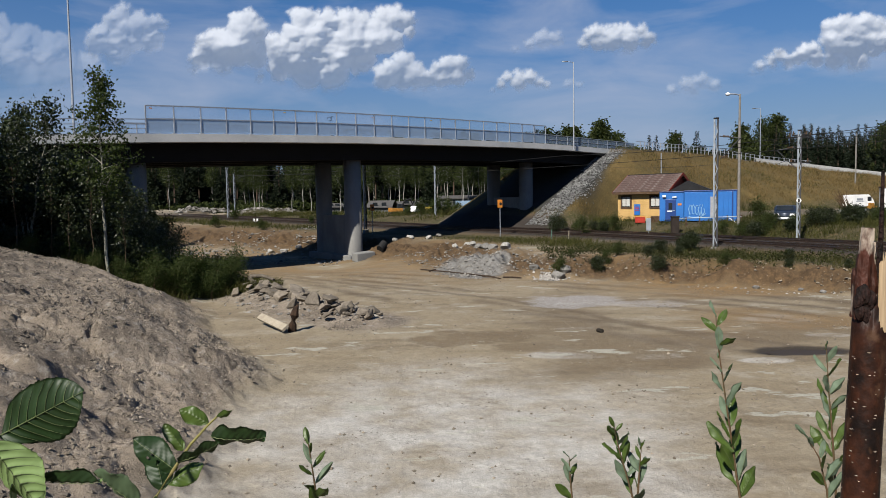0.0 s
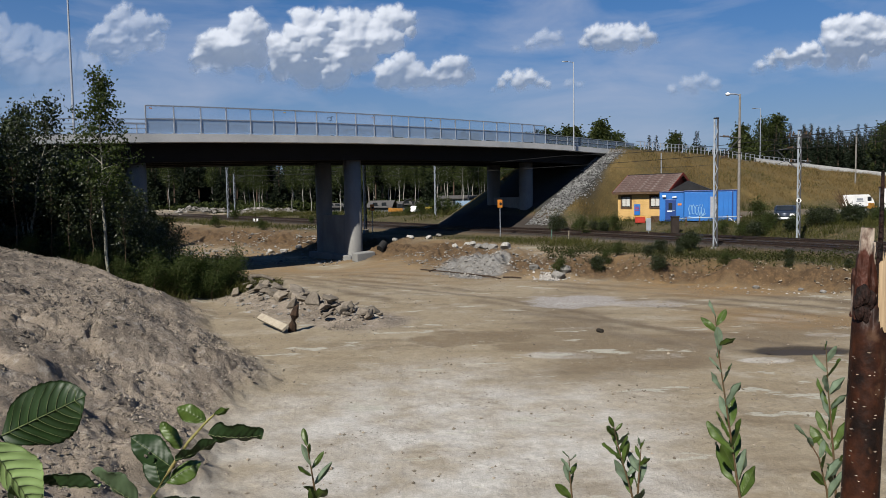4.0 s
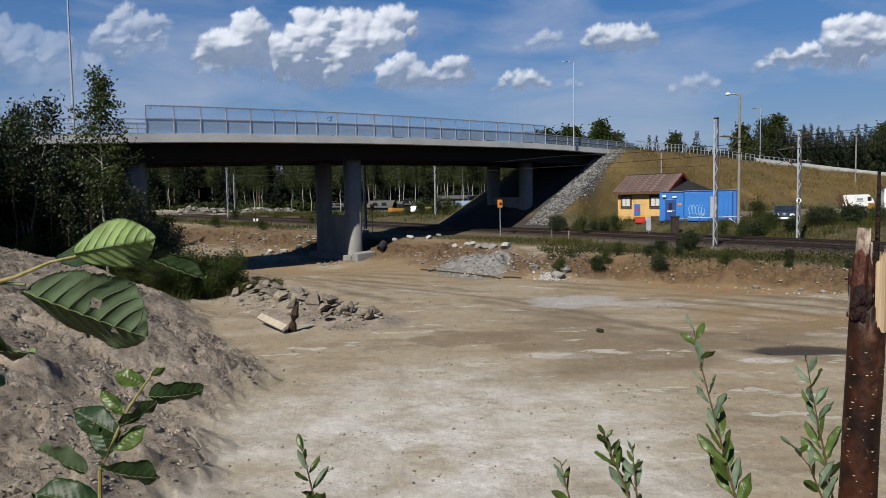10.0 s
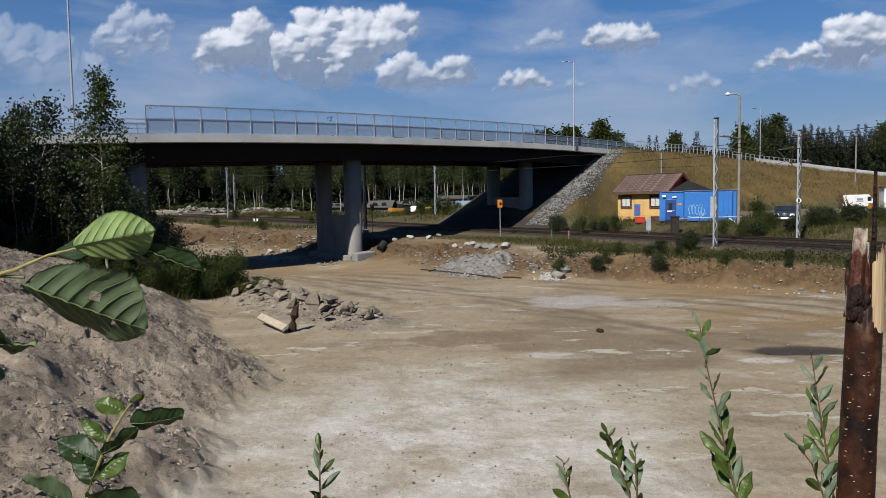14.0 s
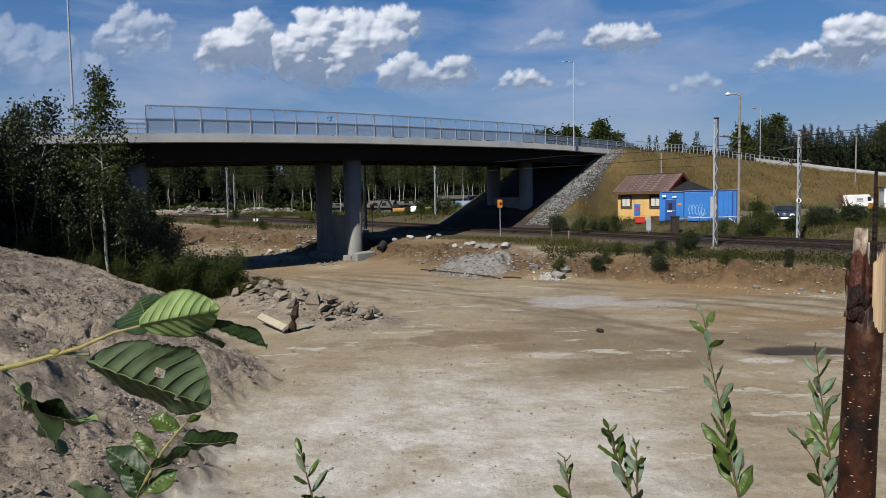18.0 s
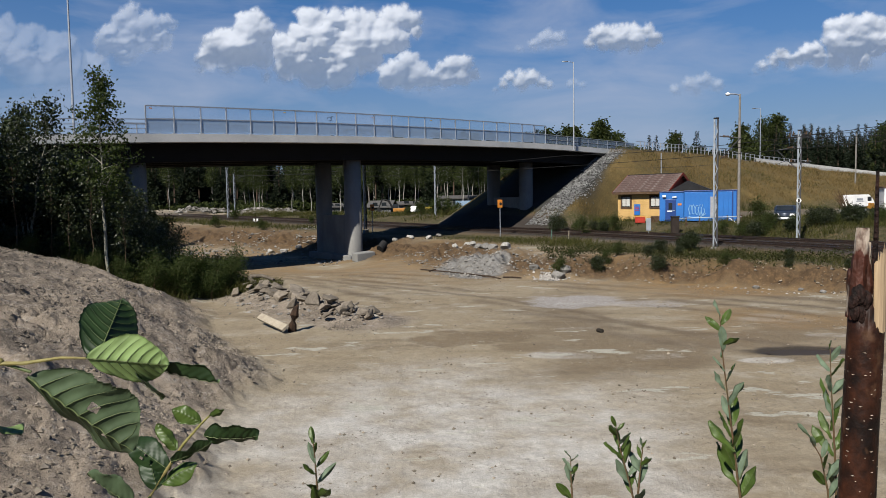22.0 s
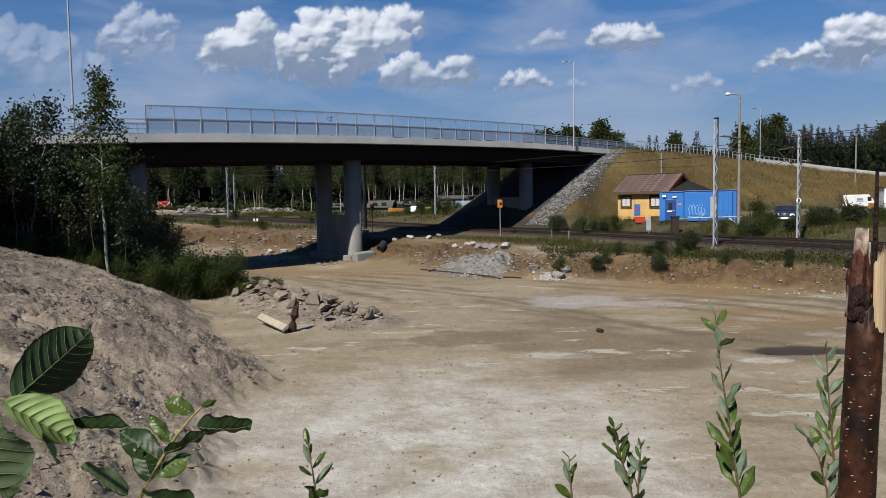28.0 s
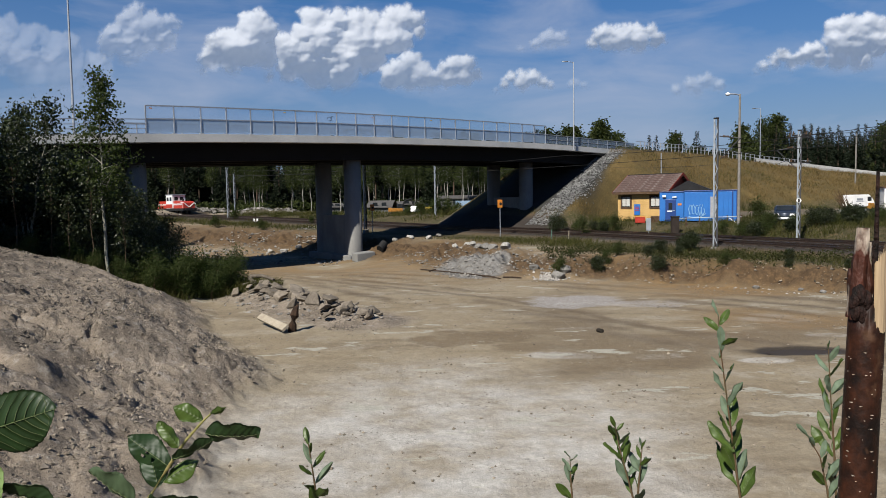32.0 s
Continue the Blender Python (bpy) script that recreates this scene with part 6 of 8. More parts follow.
far_wood("far_wood", "dark belt of far forest behind the birches", -150, 60, 255, 300, 42000, 17, 201, NEEDLES, 1.5)
far_wood("far_wood", "dark belt of far forest beyond the road", 70, 175, 188, 215, 60000, 15.5, 203, NEEDLES, 1.2)
far_wood("far_undergrowth", "dark undergrowth at the foot of the wood", -80, 22, 150, 185, 26000, 3.2, 205, LEAF_FAR, 0.5)

# weeds fringing the bank crest
rng_w = np.random.default_rng(207)
WX, WY = rng_w.uniform(6.5, 30, 110000), rng_w.uniform(24, 54, 110000)
wd, wl, _ = along(TOE, WX, WY)
wz, wk = land(WX, WY)
wm = rng_w.random(110000) < 0.6 * sstep(1.4, 3.4, wd) * sstep(9.5, 5.5, wd) * (1 - wk["bed"]) * sstep(0.40, 0.60, fbm(WX * 0.45, WY * 0.45, 3, 209))
WP = np.stack([WX, WY, wz + 0.05 + 0.38 * rng_w.random(110000) ** 1.6 * fbm(WX * 0.7, WY * 0.7, 2, 211) * 1.6], -1)[wm]
tagged(link("bank_weeds", leaf_mesh("bank_weeds", WP, 0.15, 213, -0.5, 0.4), leafy("bank_weed_leaves", (0.0161, 0.0207, 0.0052), (0.0337, 0.0337, 0.0113), (0.0289, 0.0378, 0.0080), 0.6, 0.25)), "low dark green weeds along the bank crest", "weeds", kind="stuff")


# ---------------------------------------------------------------- grass
def grass(name, label, P, h, material, seed, lean=0.35, w=0.012):
    rng = np.random.default_rng(seed)
    n = len(P)
    H = h * rng.uniform(0.4, 1.3, n)[:, None]
    d = rng.normal(size=(n, 3)) * lean
    d[:, 2] = 1
    s = rng.normal(size=(n, 3))
    s[:, 2] = 0
    s /= np.linalg.norm(s, axis=1)[:, None]
    mid = P + d * H * 0.55
    tip = P + d * H + np.array([1, 0.4, -0.15]) * H * rng.uniform(0, 0.45, n)[:, None]
    v = np.stack([P - s * w, P + s * w, mid + s * w * 0.7, tip, mid - s * w * 0.7], 1).reshape(-1, 3)
    i = np.arange(n)[:, None] * 5
    tri = np.concatenate([i + np.array([0, 1, 2]), i + np.array([0, 2, 4]), i + np.array([4, 2, 3])])
    me = np_mesh(name, v, tri)
    return tagged(link(name, me, material), label, "grass", kind="stuff")


def scatter(n, x0, x1, y0, y1, keep, seed, clump=0.0):
    rng = np.random.default_rng(seed)
    X, Y = rng.uniform(x0, x1, n), rng.uniform(y0, y1, n)
    z, k = land(X, Y)
    w = keep(X, Y, z, k)
    m = rng.random(n) < w
    return np.stack([X, Y, z - 0.02], -1)[m]


def patchy(X, Y, f, a, b, seed):
    return sstep(a, b, fbm(X * f, Y * f, 3, seed))


dry = scatter(150000, 8, 80, 74, 114, lambda X, Y, z, k: k["dry"] * (1 - k["front"]) * (0.35 + 0.65 * patchy(X, Y, 0.5, 0.35, 0.6, 81)), 81)
grass("dry_grass", "tall straw-yellow dry grass on the road bank", dry, 0.42, DRYGRASS, 82, w=0.016)
dry = scatter(42000, 8, 80, 74, 114, lambda X, Y, z, k: k["dry"] * (1 - k["front"]) * patchy(X, Y, 0.3, 0.52, 0.68, 83), 84)
grass("green_grass", "green weeds among the dry grass of the bank", dry, 0.4, GREENGRASS, 85, w=0.02)
gr = scatter(80000, -2, 42, 24, 66, lambda X, Y, z, k: k["grass"] * (1 - k["bed"]) * (0.35 + 0.65 * patchy(X, Y, 0.6, 0.35, 0.55, 86)), 86)
grass("track_grass", "thin green and straw grass along the railway", gr, 0.34, GREENGRASS, 87, w=0.012)
gr = scatter(60000, 8, 60, 52, 90, lambda X, Y, z, k: k["grass"] * (1 - k["dry"]) * (1 - k["bed"]) * sstep(0.9, 1.2, np.hypot((X - 46) / 17, (Y - 78) / 8)) * patchy(X, Y, 0.4, 0.38, 0.6, 88), 88)
grass("yard_grass", "rank green grass beyond the railway", gr, 0.55, GREENGRASS, 89, w=0.02)
gr = scatter(60000, -70, 5, 92, 150, lambda X, Y, z, k: k["grass"] * (1 - k["dry"]) * (1 - k["bed"]) * patchy(X, Y, 0.3, 0.38, 0.6, 90), 90)
grass("far_grass", "green grass strip beyond the railway", gr, 0.7, GREENGRASS, 91, w=0.035)
gr = scatter(30000, -23, -9, 29.5, 40, lambda X, Y, z, k: patchy(X, Y, 0.7, 0.45, 0.62, 92) * sstep(30.2, 31.6, Y - 0.35 * (X + 16)), 92)
grass("heap_grass", "straw and green grass under the thicket", gr, 0.5, GREENGRASS, 93, w=0.012)
# ---------------------------------------------------------------- stones, rubble, planks
def stone_mesh(name, seed, sub=2, rough=0.22, flat=0.75, cut=0.5):
    bm = bmesh.new()
    bmesh.ops.create_icosphere(bm, subdivisions=sub, radius=1)
    rng = random.Random(seed)
    off = Vector((rng.uniform(-50, 50), rng.uniform(-50, 50), rng.uniform(-50, 50)))
    planes = [(Vector((rng.gauss(0, 1), rng.gauss(0, 1), rng.gauss(0, 1))).normalized(), rng.uniform(cut, 0.95)) for _ in range(7)]
    for v in bm.verts:
        p = v.co.copy()
        for nrm, d in planes:
            e = p.dot(nrm) - d
            if e > 0:
                p -= nrm * e
        p += p.normalized() * rough * noise.noise(p * 1.6 + off) + p.normalized() * rough * 0.4 * noise.noise(p * 4 + off)
        v.co = Vector((p.x, p.y, p.z * flat))
    me = bpy.data.meshes.new(name)
    bm.to_mesh(me)
    bm.free()
    return me


STONES = [stone_mesh("rock", s) for s in range(6)]


def hull_mesh(name, seed, flat, n=13):
    """An angular broken piece."""
    rng = random.Random(seed)
    bm = bmesh.new()
    for _ in range(n):
        v = Vector((rng.gauss(0, 1), rng.gauss(0, 1), rng.gauss(0, 1))).normalized() * rng.uniform(0.75, 1.05)
        bm.verts.new((v.x, v.y * rng.uniform(0.6, 1), v.z * flat))
    bmesh.ops.convex_hull(bm, input=bm.verts[:])
    bmesh.ops.delete(bm, geom=[v for v in bm.verts if not v.link_faces], context="VERTS")
    bmesh.ops.bevel(bm, geom=bm.edges[:], offset=0.04, segments=1, affect="EDGES")
    me = bpy.data.meshes.new(name)
    bm.to_mesh(me)
    bm.free()
    return me


BROKEN = [hull_mesh("rubble", 40 + s, 0.75) for s in range(7)]
RUBBLE = surf("soiled_rubble", (0.1501, 0.1283, 0.1035), (0.0969, 0.0817, 0.0627), 3, 0.95, 0.7, 14, per_object=0.3)
SLABS = [hull_mesh("slab", 60 + s, 0.24, 16) for s in range(5)]


def rock(name, label, x, y, s, seed, material, meshes=STONES, group="", tilt=12, sink=0.3, stretch=(1, 1, 1)):
    rng = random.Random(seed)
    me = meshes[seed % len(meshes)]
    key = me.name + material.name
    if me.materials and me.materials[0] != material:
        me = bpy.data.meshes.get(key) or me.copy()
        me.name = key
        me.materials.clear()
    ob = link(name, me, material)
    ob.matrix_basis = pose(x, y, height(x, y) + s * stretch[2] * (0.6 - sink), rng.uniform(-tilt, tilt), rng.uniform(-tilt, tilt), rng.uniform(0, 360)) @ Matrix.Diagonal((s * stretch[0], s * stretch[1], s * stretch[2], 1))
    return tagged(ob, label, "rock", group)


for k, (x, y, s) in enumerate(((4.46, 50.4, 0.42), (-4.5, 67.0, 0.30), (-3.06, 66.8, 0.36), (-1.25, 65.2, 0.33), (1.0, 57.2, 0.30), (1.95, 55.9, 0.30), (2.35, 55.2, 0.34), (-18.7, 77.2, 0.40), (-17.3, 77.0, 0.42), (-15.6, 76.6, 0.40))):
    rock("boulder", "white rounded boulder on the sand crest", x, y, s, k, ROCKWHITE, group="white boulders", sink=0.1)
for k, (x, y, s) in enumerate(((2.75, 54.3, 0.38), (3.3, 53.6, 0.42), (3.75, 53.0, 0.40), (1.55, 56.6, 0.28), (6.6, 40.4, 0.42), (5.4, 42.0, 0.32), (-0.4, 69.5, 0.3), (7.1, 41.2, 0.36), (19.3, 32.5, 0.14), (16.9, 33.4, 0.12), (17.6, 32.7, 0.16), (15.4, 34.8, 0.18))):
    rock("boulder", "grey granite boulder at the sand bank", x, y, s, k + 3, ROCK, group="grey boulders", sink=0.2)
# rubble ridge
rr = random.Random(9)
line = [(-13.2, 40.0), (-10.6, 36.5), (-7.6, 32), (-5.2, 29.2), (-3.1, 27.0)]
for k in range(210):
    u = rr.random() * 4
    i = min(int(u), 3)
    x = line[i][0] + (line[i + 1][0] - line[i][0]) * (u - i) + rr.gauss(0, 0.55)
    y = line[i][1] + (line[i + 1][1] - line[i][1]) * (u - i) + rr.gauss(0, 0.5)
    s = rr.choice((0.12, 0.16, 0.2, 0.26, 0.34, 0.42))
    if k % 3:
        rock("rubble_stone", "rough grey stone in the rubble ridge", x, y, s, k, RUBBLE, BROKEN, "rubble stones", 40, 0.2)
    else:
        rock("rubble_slab", "broken pale concrete slab in the rubble ridge", x, y, s * 0.85, k, RUBBLE, SLABS, "rubble slabs", 30, 0.0)
rock("boulder", "dark-sided grey boulder ending the rubble ridge", -3.0, 26.4, 0.42, 4, RUBBLE, BROKEN, "rubble stones", 12, 0.1, (0.8, 0.9, 1.0))
rock("rubble_slab", "pale concrete slab leaning on the rubble ridge", -6.4, 30.6, 0.6, 1, RUBBLE, SLABS, "rubble slabs", 22, 0.0)
rock("rubble_slab", "grey concrete slab on the rubble ridge", -4.6, 28.6, 0.5, 2, RUBBLE, SLABS, "rubble slabs", 18, 0.0)

# dark lump added to the sand in place of a dust spot on the lens
rock("clod", "dark round clod of earth on the sand floor", 5.27, 23.8, 0.13, 2, surf("dark_peat", (0.0184, 0.0144, 0.0104), (0.0104, 0.0088, 0.0064), 6, 0.95), sink=0.2)


def plank(name, label, a, b, w, h, material, roll=0):
    a, b = Vector(a), Vector(b)
    bm = boxed(0, -w / 2, -h / 2, (b - a).length, w / 2, h / 2, min(w, h) * 0.15)
    return solo(name, bm, material, label, "plank", Matrix.Translation(a) @ (b - a).to_track_quat("X", "Z").to_matrix().to_4x4() @ pose(0, 0, 0, roll, 0, 0))


zb = height(-6.9, 26.9)
plank("plank", "pale weathered timber lying against the rubble", (-6.95, 26.6, zb + 0.30), (-5.55, 24.6, height(-5.55, 24.6) + 0.20), 0.27, 0.12, surf("pale_bleached_wood", (0.2744, 0.2432, 0.1904), (0.2216, 0.1904, 0.1424), 4, 0.9, 0.4, 40), 38)
z0 = height(-5.3, 25.3)
solo("old_post", tubed([(-5.44, 25.0, z0 - 0.25), (-5.40, 25.05, z0 + 0.25), (-5.33, 25.1, z0 + 0.55), (-5.30, 25.2, z0 + 0.78), (-5.22, 25.25, z0 + 0.92)], [0.17, 0.15, 0.16, 0.11, 0.04], 7), surf("dark_rotten_wood", (0.038, 0.021, 0.012), (0.014, 0.009, 0.006), 4, 0.9, 0.6, 30), "rotten brown post standing broken in the rubble", "post")
for k, (a, b) in enumerate((((-10.6, 37.2), (-9.0, 35.5)), ((-10.9, 36.0), (-9.6, 36.9)), ((-9.9, 36.0), (-9.3, 34.3)), ((-11.3, 37.4), (-10.3, 35.9)), ((-9.6, 35.2), (-8.3, 34.6)))):
    zz = max(height(*a), height(*b)) + 0.12 + 0.09 * k
    solo("log", tubed([(a[0], a[1], zz), ((a[0] + b[0]) / 2, (a[1] + b[1]) / 2 + 0.08, zz + 0.05), (b[0], b[1], zz - 0.12)], [0.10, 0.085, 0.06], 9), surf("rotting_grey_log", (0.1056, 0.0920, 0.0736), (0.0584, 0.0472, 0.0368), 4, 0.9, 0.6, 25), "grey bleached log in the rubble heap", "log", group="logs")
for a, b, r in (((-1.5, 47.0), (3.0, 41.6), 0.04), ((2.3, 42.0), (3.3, 40.6), 0.035), ((3.5, 41.4), (4.5, 40.9), 0.045), ((-0.9, 45.5), (-0.5, 46.4), 0.05)):
    za, zb_ = height(*a), height(*b)
    solo("rail_scrap", tubed([(a[0], a[1], za + 0.06), ((a[0] + b[0]) / 2, (a[1] + b[1]) / 2, (za + zb_) / 2 + 0.08), (b[0], b[1], zb_ + 0.06)], r, 6), surf("dark_rust", (0.0368, 0.0240, 0.0160), (0.0240, 0.0160, 0.0104), 5, 0.9), "rusty brown rod lying at the foot of the bank", "scrap", group="scrap rods")
# concrete kerb block by the column
solo("kerb_block", boxed(-0.9, -0.5, -0.4, 0.9, 0.5, 0.35, 0.06), CONCRETE, "weathered concrete block at the column foot", "block", pose(-6.9, 61.6, height(-6.9, 61.6) + 0.2, 4, -3, 35))
solo("pipe_end", tubed([(-5.55, 62.4, height(-5.5, 62.4) + 0.2), (-5.2, 63.0, height(-5.2, 63.0) + 0.25)], 0.34, 14), DARK, "dark open pipe end by the column foot", "pipe")


def pebbles(name, label, X, Y, size, seed, material, embed=0.3):
    """Loose angular stones strewn on the ground, joined."""
    rng = np.random.default_rng(seed)
    base = np.array([(1, 0, 0), (-1, 0, 0), (0, 1, 0), (0, -1, 0), (0, 0, 1), (0, 0, -1)], float)
    tri = np.array([(0, 2, 4), (2, 1, 4), (1, 3, 4), (3, 0, 4), (2, 0, 5), (1, 2, 5), (3, 1, 5), (0, 3, 5)])
    n = len(X)
    z, _ = land(X, Y)
    s = size(n, rng)[:, None, None]
    v = base[None] * rng.uniform(0.55, 1.2, (n, 6, 1)) + rng.normal(size=(n, 6, 3)) * 0.16
    a = rng.uniform(0, 6.28, n)
    ca, sa = np.cos(a)[:, None], np.sin(a)[:, None]
    v = np.stack([v[..., 0] * ca - v[..., 1] * sa, v[..., 0] * sa + v[..., 1] * ca, v[..., 2] * 0.7], -1) * s
    v += np.stack([X, Y, z], -1)[:, None] + np.array([0, 0, 1]) * s * (0.5 - embed)
    f = (np.arange(n)[:, None, None] * 6 + tri[None]).reshape(-1, 3)
    return tagged(link(name, np_mesh(name, v.reshape(-1, 3), f), material), label, "stones", kind="stuff")


def spread_stones(n, x0, x1, y0, y1, keep, seed):
    rng = np.random.default_rng(seed)
    X, Y = rng.uniform(x0, x1, n), rng.uniform(y0, y1, n)
    _, k = land(X, Y)
    m = rng.random(n) < keep(X, Y, k)
    return X[m], Y[m]


grit = lambda lo, hi, p=2.2: (lambda n, rng: lo + (hi - lo) * rng.random(n) ** p)
X, Y = spread_stones(110000, -22, -3, 6, 34, lambda X, Y, k: k["mound"] * (0.15 + 0.85 * patchy(X, Y, 0.8, 0.42, 0.66, 101)), 101)
pebbles("heap_stones", "loose grey stones and clods on the spoil heap", X, Y, grit(0.006, 0.060, 4.5), 102, PEBBLE)
X, Y = spread_stones(34000, -9, 20, 9.5, 46, lambda X, Y, k: 0.12 + 0.88 * patchy(X, Y, 0.5, 0.52, 0.72, 103), 103)
pebbles("pit_stones", "small stones strewn over the sand floor", X, Y, grit(0.006, 0.05, 4.0), 104, PEBBLE)
X, Y = spread_stones(9000, -6, 8, 39, 58, lambda X, Y, k: k["bank"] * 0.5 + 0.8 * sstep(1.1, 0.5, np.hypot((X - 1.9) / 2.9, (Y - 46.0) / 5.2)), 105)
pebbles("bank_stones", "pale crushed stones sliding down the sand bank", X, Y, grit(0.02, 0.15, 3.0), 106, SCREE)
X, Y = spread_stones(1600, -56, -31, 143, 153, lambda X, Y, k: patchy(X, Y, 0.35, 0.45, 0.6, 129), 129)
pebbles("heap_debris", "grey broken concrete on the far sand heaps", X, Y, grit(0.10, 0.55, 2.0), 130, SCREE)
X, Y = spread_stones(9000, -34, -9, 60, 96, lambda X, Y, k: (1 - k["bed"]) * (0.15 + 0.85 * patchy(X, Y, 0.4, 0.48, 0.64, 127)) * 0.8, 127)
pebbles("rough_stones", "grey stones and rubble strewn below the railway bank", X, Y, grit(0.04, 0.26, 3.5), 128, SCREE)
X, Y = spread_stones(9000, 5, 24, 26, 46, lambda X, Y, k: k["bank"] * (0.2 + 0.8 * patchy(X, Y, 0.8, 0.45, 0.65, 107)), 107)
pebbles("clods", "brown clods and stones on the eroded bank", X, Y, grit(0.02, 0.14, 3.0), 108, PEBBLE)
X, Y = spread_stones(2500, -15, -2, 25, 43, lambda X, Y, k: np.exp(-(along(line, X, Y)[0] / 1.4) ** 2), 109)
pebbles("rubble_grit", "broken stones filling the rubble ridge", X, Y, grit(0.03, 0.16, 2.2), 110, SCREE)

X, Y = spread_stones(26000, -22, -3, 5, 33, lambda X, Y, k: k["mound"] * patchy(X, Y, 0.55, 0.55, 0.70, 121), 121)
pebbles("heap_clods", "dark grey clods and broken stones on the spoil heap", X, Y, grit(0.012, 0.085, 3.0), 122, surf("dark_clods", (0.1187, 0.1035, 0.0845), (0.0627, 0.0532, 0.0427), 0.8, 0.95, 0.3, 20, island=0.4))
X, Y = spread_stones(14000, 3, 24, 24, 44, lambda X, Y, k: 0.5 * np.exp(-((along(TOE, X, Y)[0] + 0.2) / 1.0) ** 2) * (0.1 + 0.9 * patchy(X, Y, 0.7, 0.45, 0.65, 123)), 123)
pebbles("toe_stones", "whitish stones strewn at the foot of the bank", X, Y, grit(0.010, 0.08, 4.0), 124, surf("whitish_stones", (0.2640, 0.2512, 0.2272), (0.1904, 0.1768, 0.1584), 0.8, 0.9, 0.3, 20, island=0.3))
X, Y = spread_stones(1500, 5, 7.6, 38.5, 42, lambda X, Y, k: np.exp(-(((X - 6.1) / 0.55) ** 2 + ((Y - 40.6) / 0.8) ** 2)), 125)
pebbles("stone_pile", "small heap of whitish broken stones at the bank", X, Y, grit(0.04, 0.17, 2.0), 126, MATS["whitish_stones"])


def revetment():
    # crushed rock facing on the near corner of the abutment slope
    rng = np.random.default_rng(111)
    n = 30000
    X, Y = rng.uniform(6, 27, n), rng.uniform(76, 95, n)
    rd, rl, rp = along(ROAD_RIGHT, X, Y)
    _, k = land(X, Y)
    side = np.sqrt(np.maximum(rd ** 2 - rp ** 2, 0)) * np.sign(rd)
    m = (rp > 0.2) & (side > 3.7) & (side < 6.9 + rng.normal(size=n) * 0.25) & (rp < 15.5)
    pebbles("revetment", "pale crushed rock facing the slope under the bridge end", X[m], Y[m], grit(0.05, 0.16, 1.6), 112, surf("grey_riprap", (0.1691, 0.1691, 0.1662), (0.0940, 0.0940, 0.0931), 1.2, 0.9, 0.4, 10, island=0.35), 0.2)


revetment()
# water in the hollow
wat = bpy.data.materials.new("still_water")
wat.use_nodes = True
wp = wat.node_tree.nodes["Principled BSDF"]
wp.inputs["Base Color"].default_value = (0.034, 0.026, 0.019, 1)
wp.inputs["Roughness"].default_value = 0.5
wp.inputs["Specular IOR Level"].default_value = 0.08
bm = bmesh.new()
zc = height(*PUDDLE) - 0.045
ring = [bm.verts.new((PUDDLE[0] + 1.15 * (1 + 0.12 * math.sin(3 * a + 1) + 0.06 * math.sin(7 * a)) * math.cos(a), PUDDLE[1] + 0.5 * (1 + 0.12 * math.sin(3 * a + 1)) * math.sin(a), zc)) for a in np.linspace(0, 2 * math.pi, 48, endpoint=False)]
bm.faces.new(ring)
tagged(part("puddle", bm, wat, None), "shallow brown rain puddle in the sand", "puddle", kind="structure")
# ---------------------------------------------------------------- fair-weather clouds
def cloud_material():
    m = bpy.data.materials.new("cumulus")
    m.use_nodes = True
    nt = m.node_tree
    n, l = nt.nodes.new, nt.links.new
    nt.nodes.remove(nt.nodes["Principled BSDF"])
    d = n("ShaderNodeBsdfDiffuse")
    d.inputs[0].default_value = (0.30, 0.30, 0.295, 1)
    tr = n("ShaderNodeBsdfTranslucent")
    tr.inputs[0].default_value = (0.85, 0.88, 0.95, 1)
    a = n("ShaderNodeMixShader")
    a.inputs[0].default_value = 0.25
    l(d.outputs[0], a.inputs[1])
    l(tr.outputs[0], a.inputs[2])
    # faint bluish glow added, standing for light scattered into the shaded parts
    em = n("ShaderNodeEmission")
    em.inputs["Color"].default_value, em.inputs["Strength"].default_value = (0.68, 0.86, 1.22, 1), 0.135
    sm = n("ShaderNodeAddShader")
    l(a.outputs[0], sm.inputs[0])
    l(em.outputs[0], sm.inputs[1])
    t = n("ShaderNodeBsdfTransparent")
    ma = n("ShaderNodeAttribute")
    ma.attribute_name = "cloud_body"
    b = n("ShaderNodeMixShader")
    l(ma.outputs["Fac"], b.inputs[0])
    l(t.outputs[0], b.inputs[1])
    l(sm.outputs[0], b.inputs[2])
    l(b.outputs[0], nt.nodes["Material Output"].inputs["Surface"])
    return m


CUMULUS = cloud_material()
FAR_Y = 2400.0
CLOUDS = []


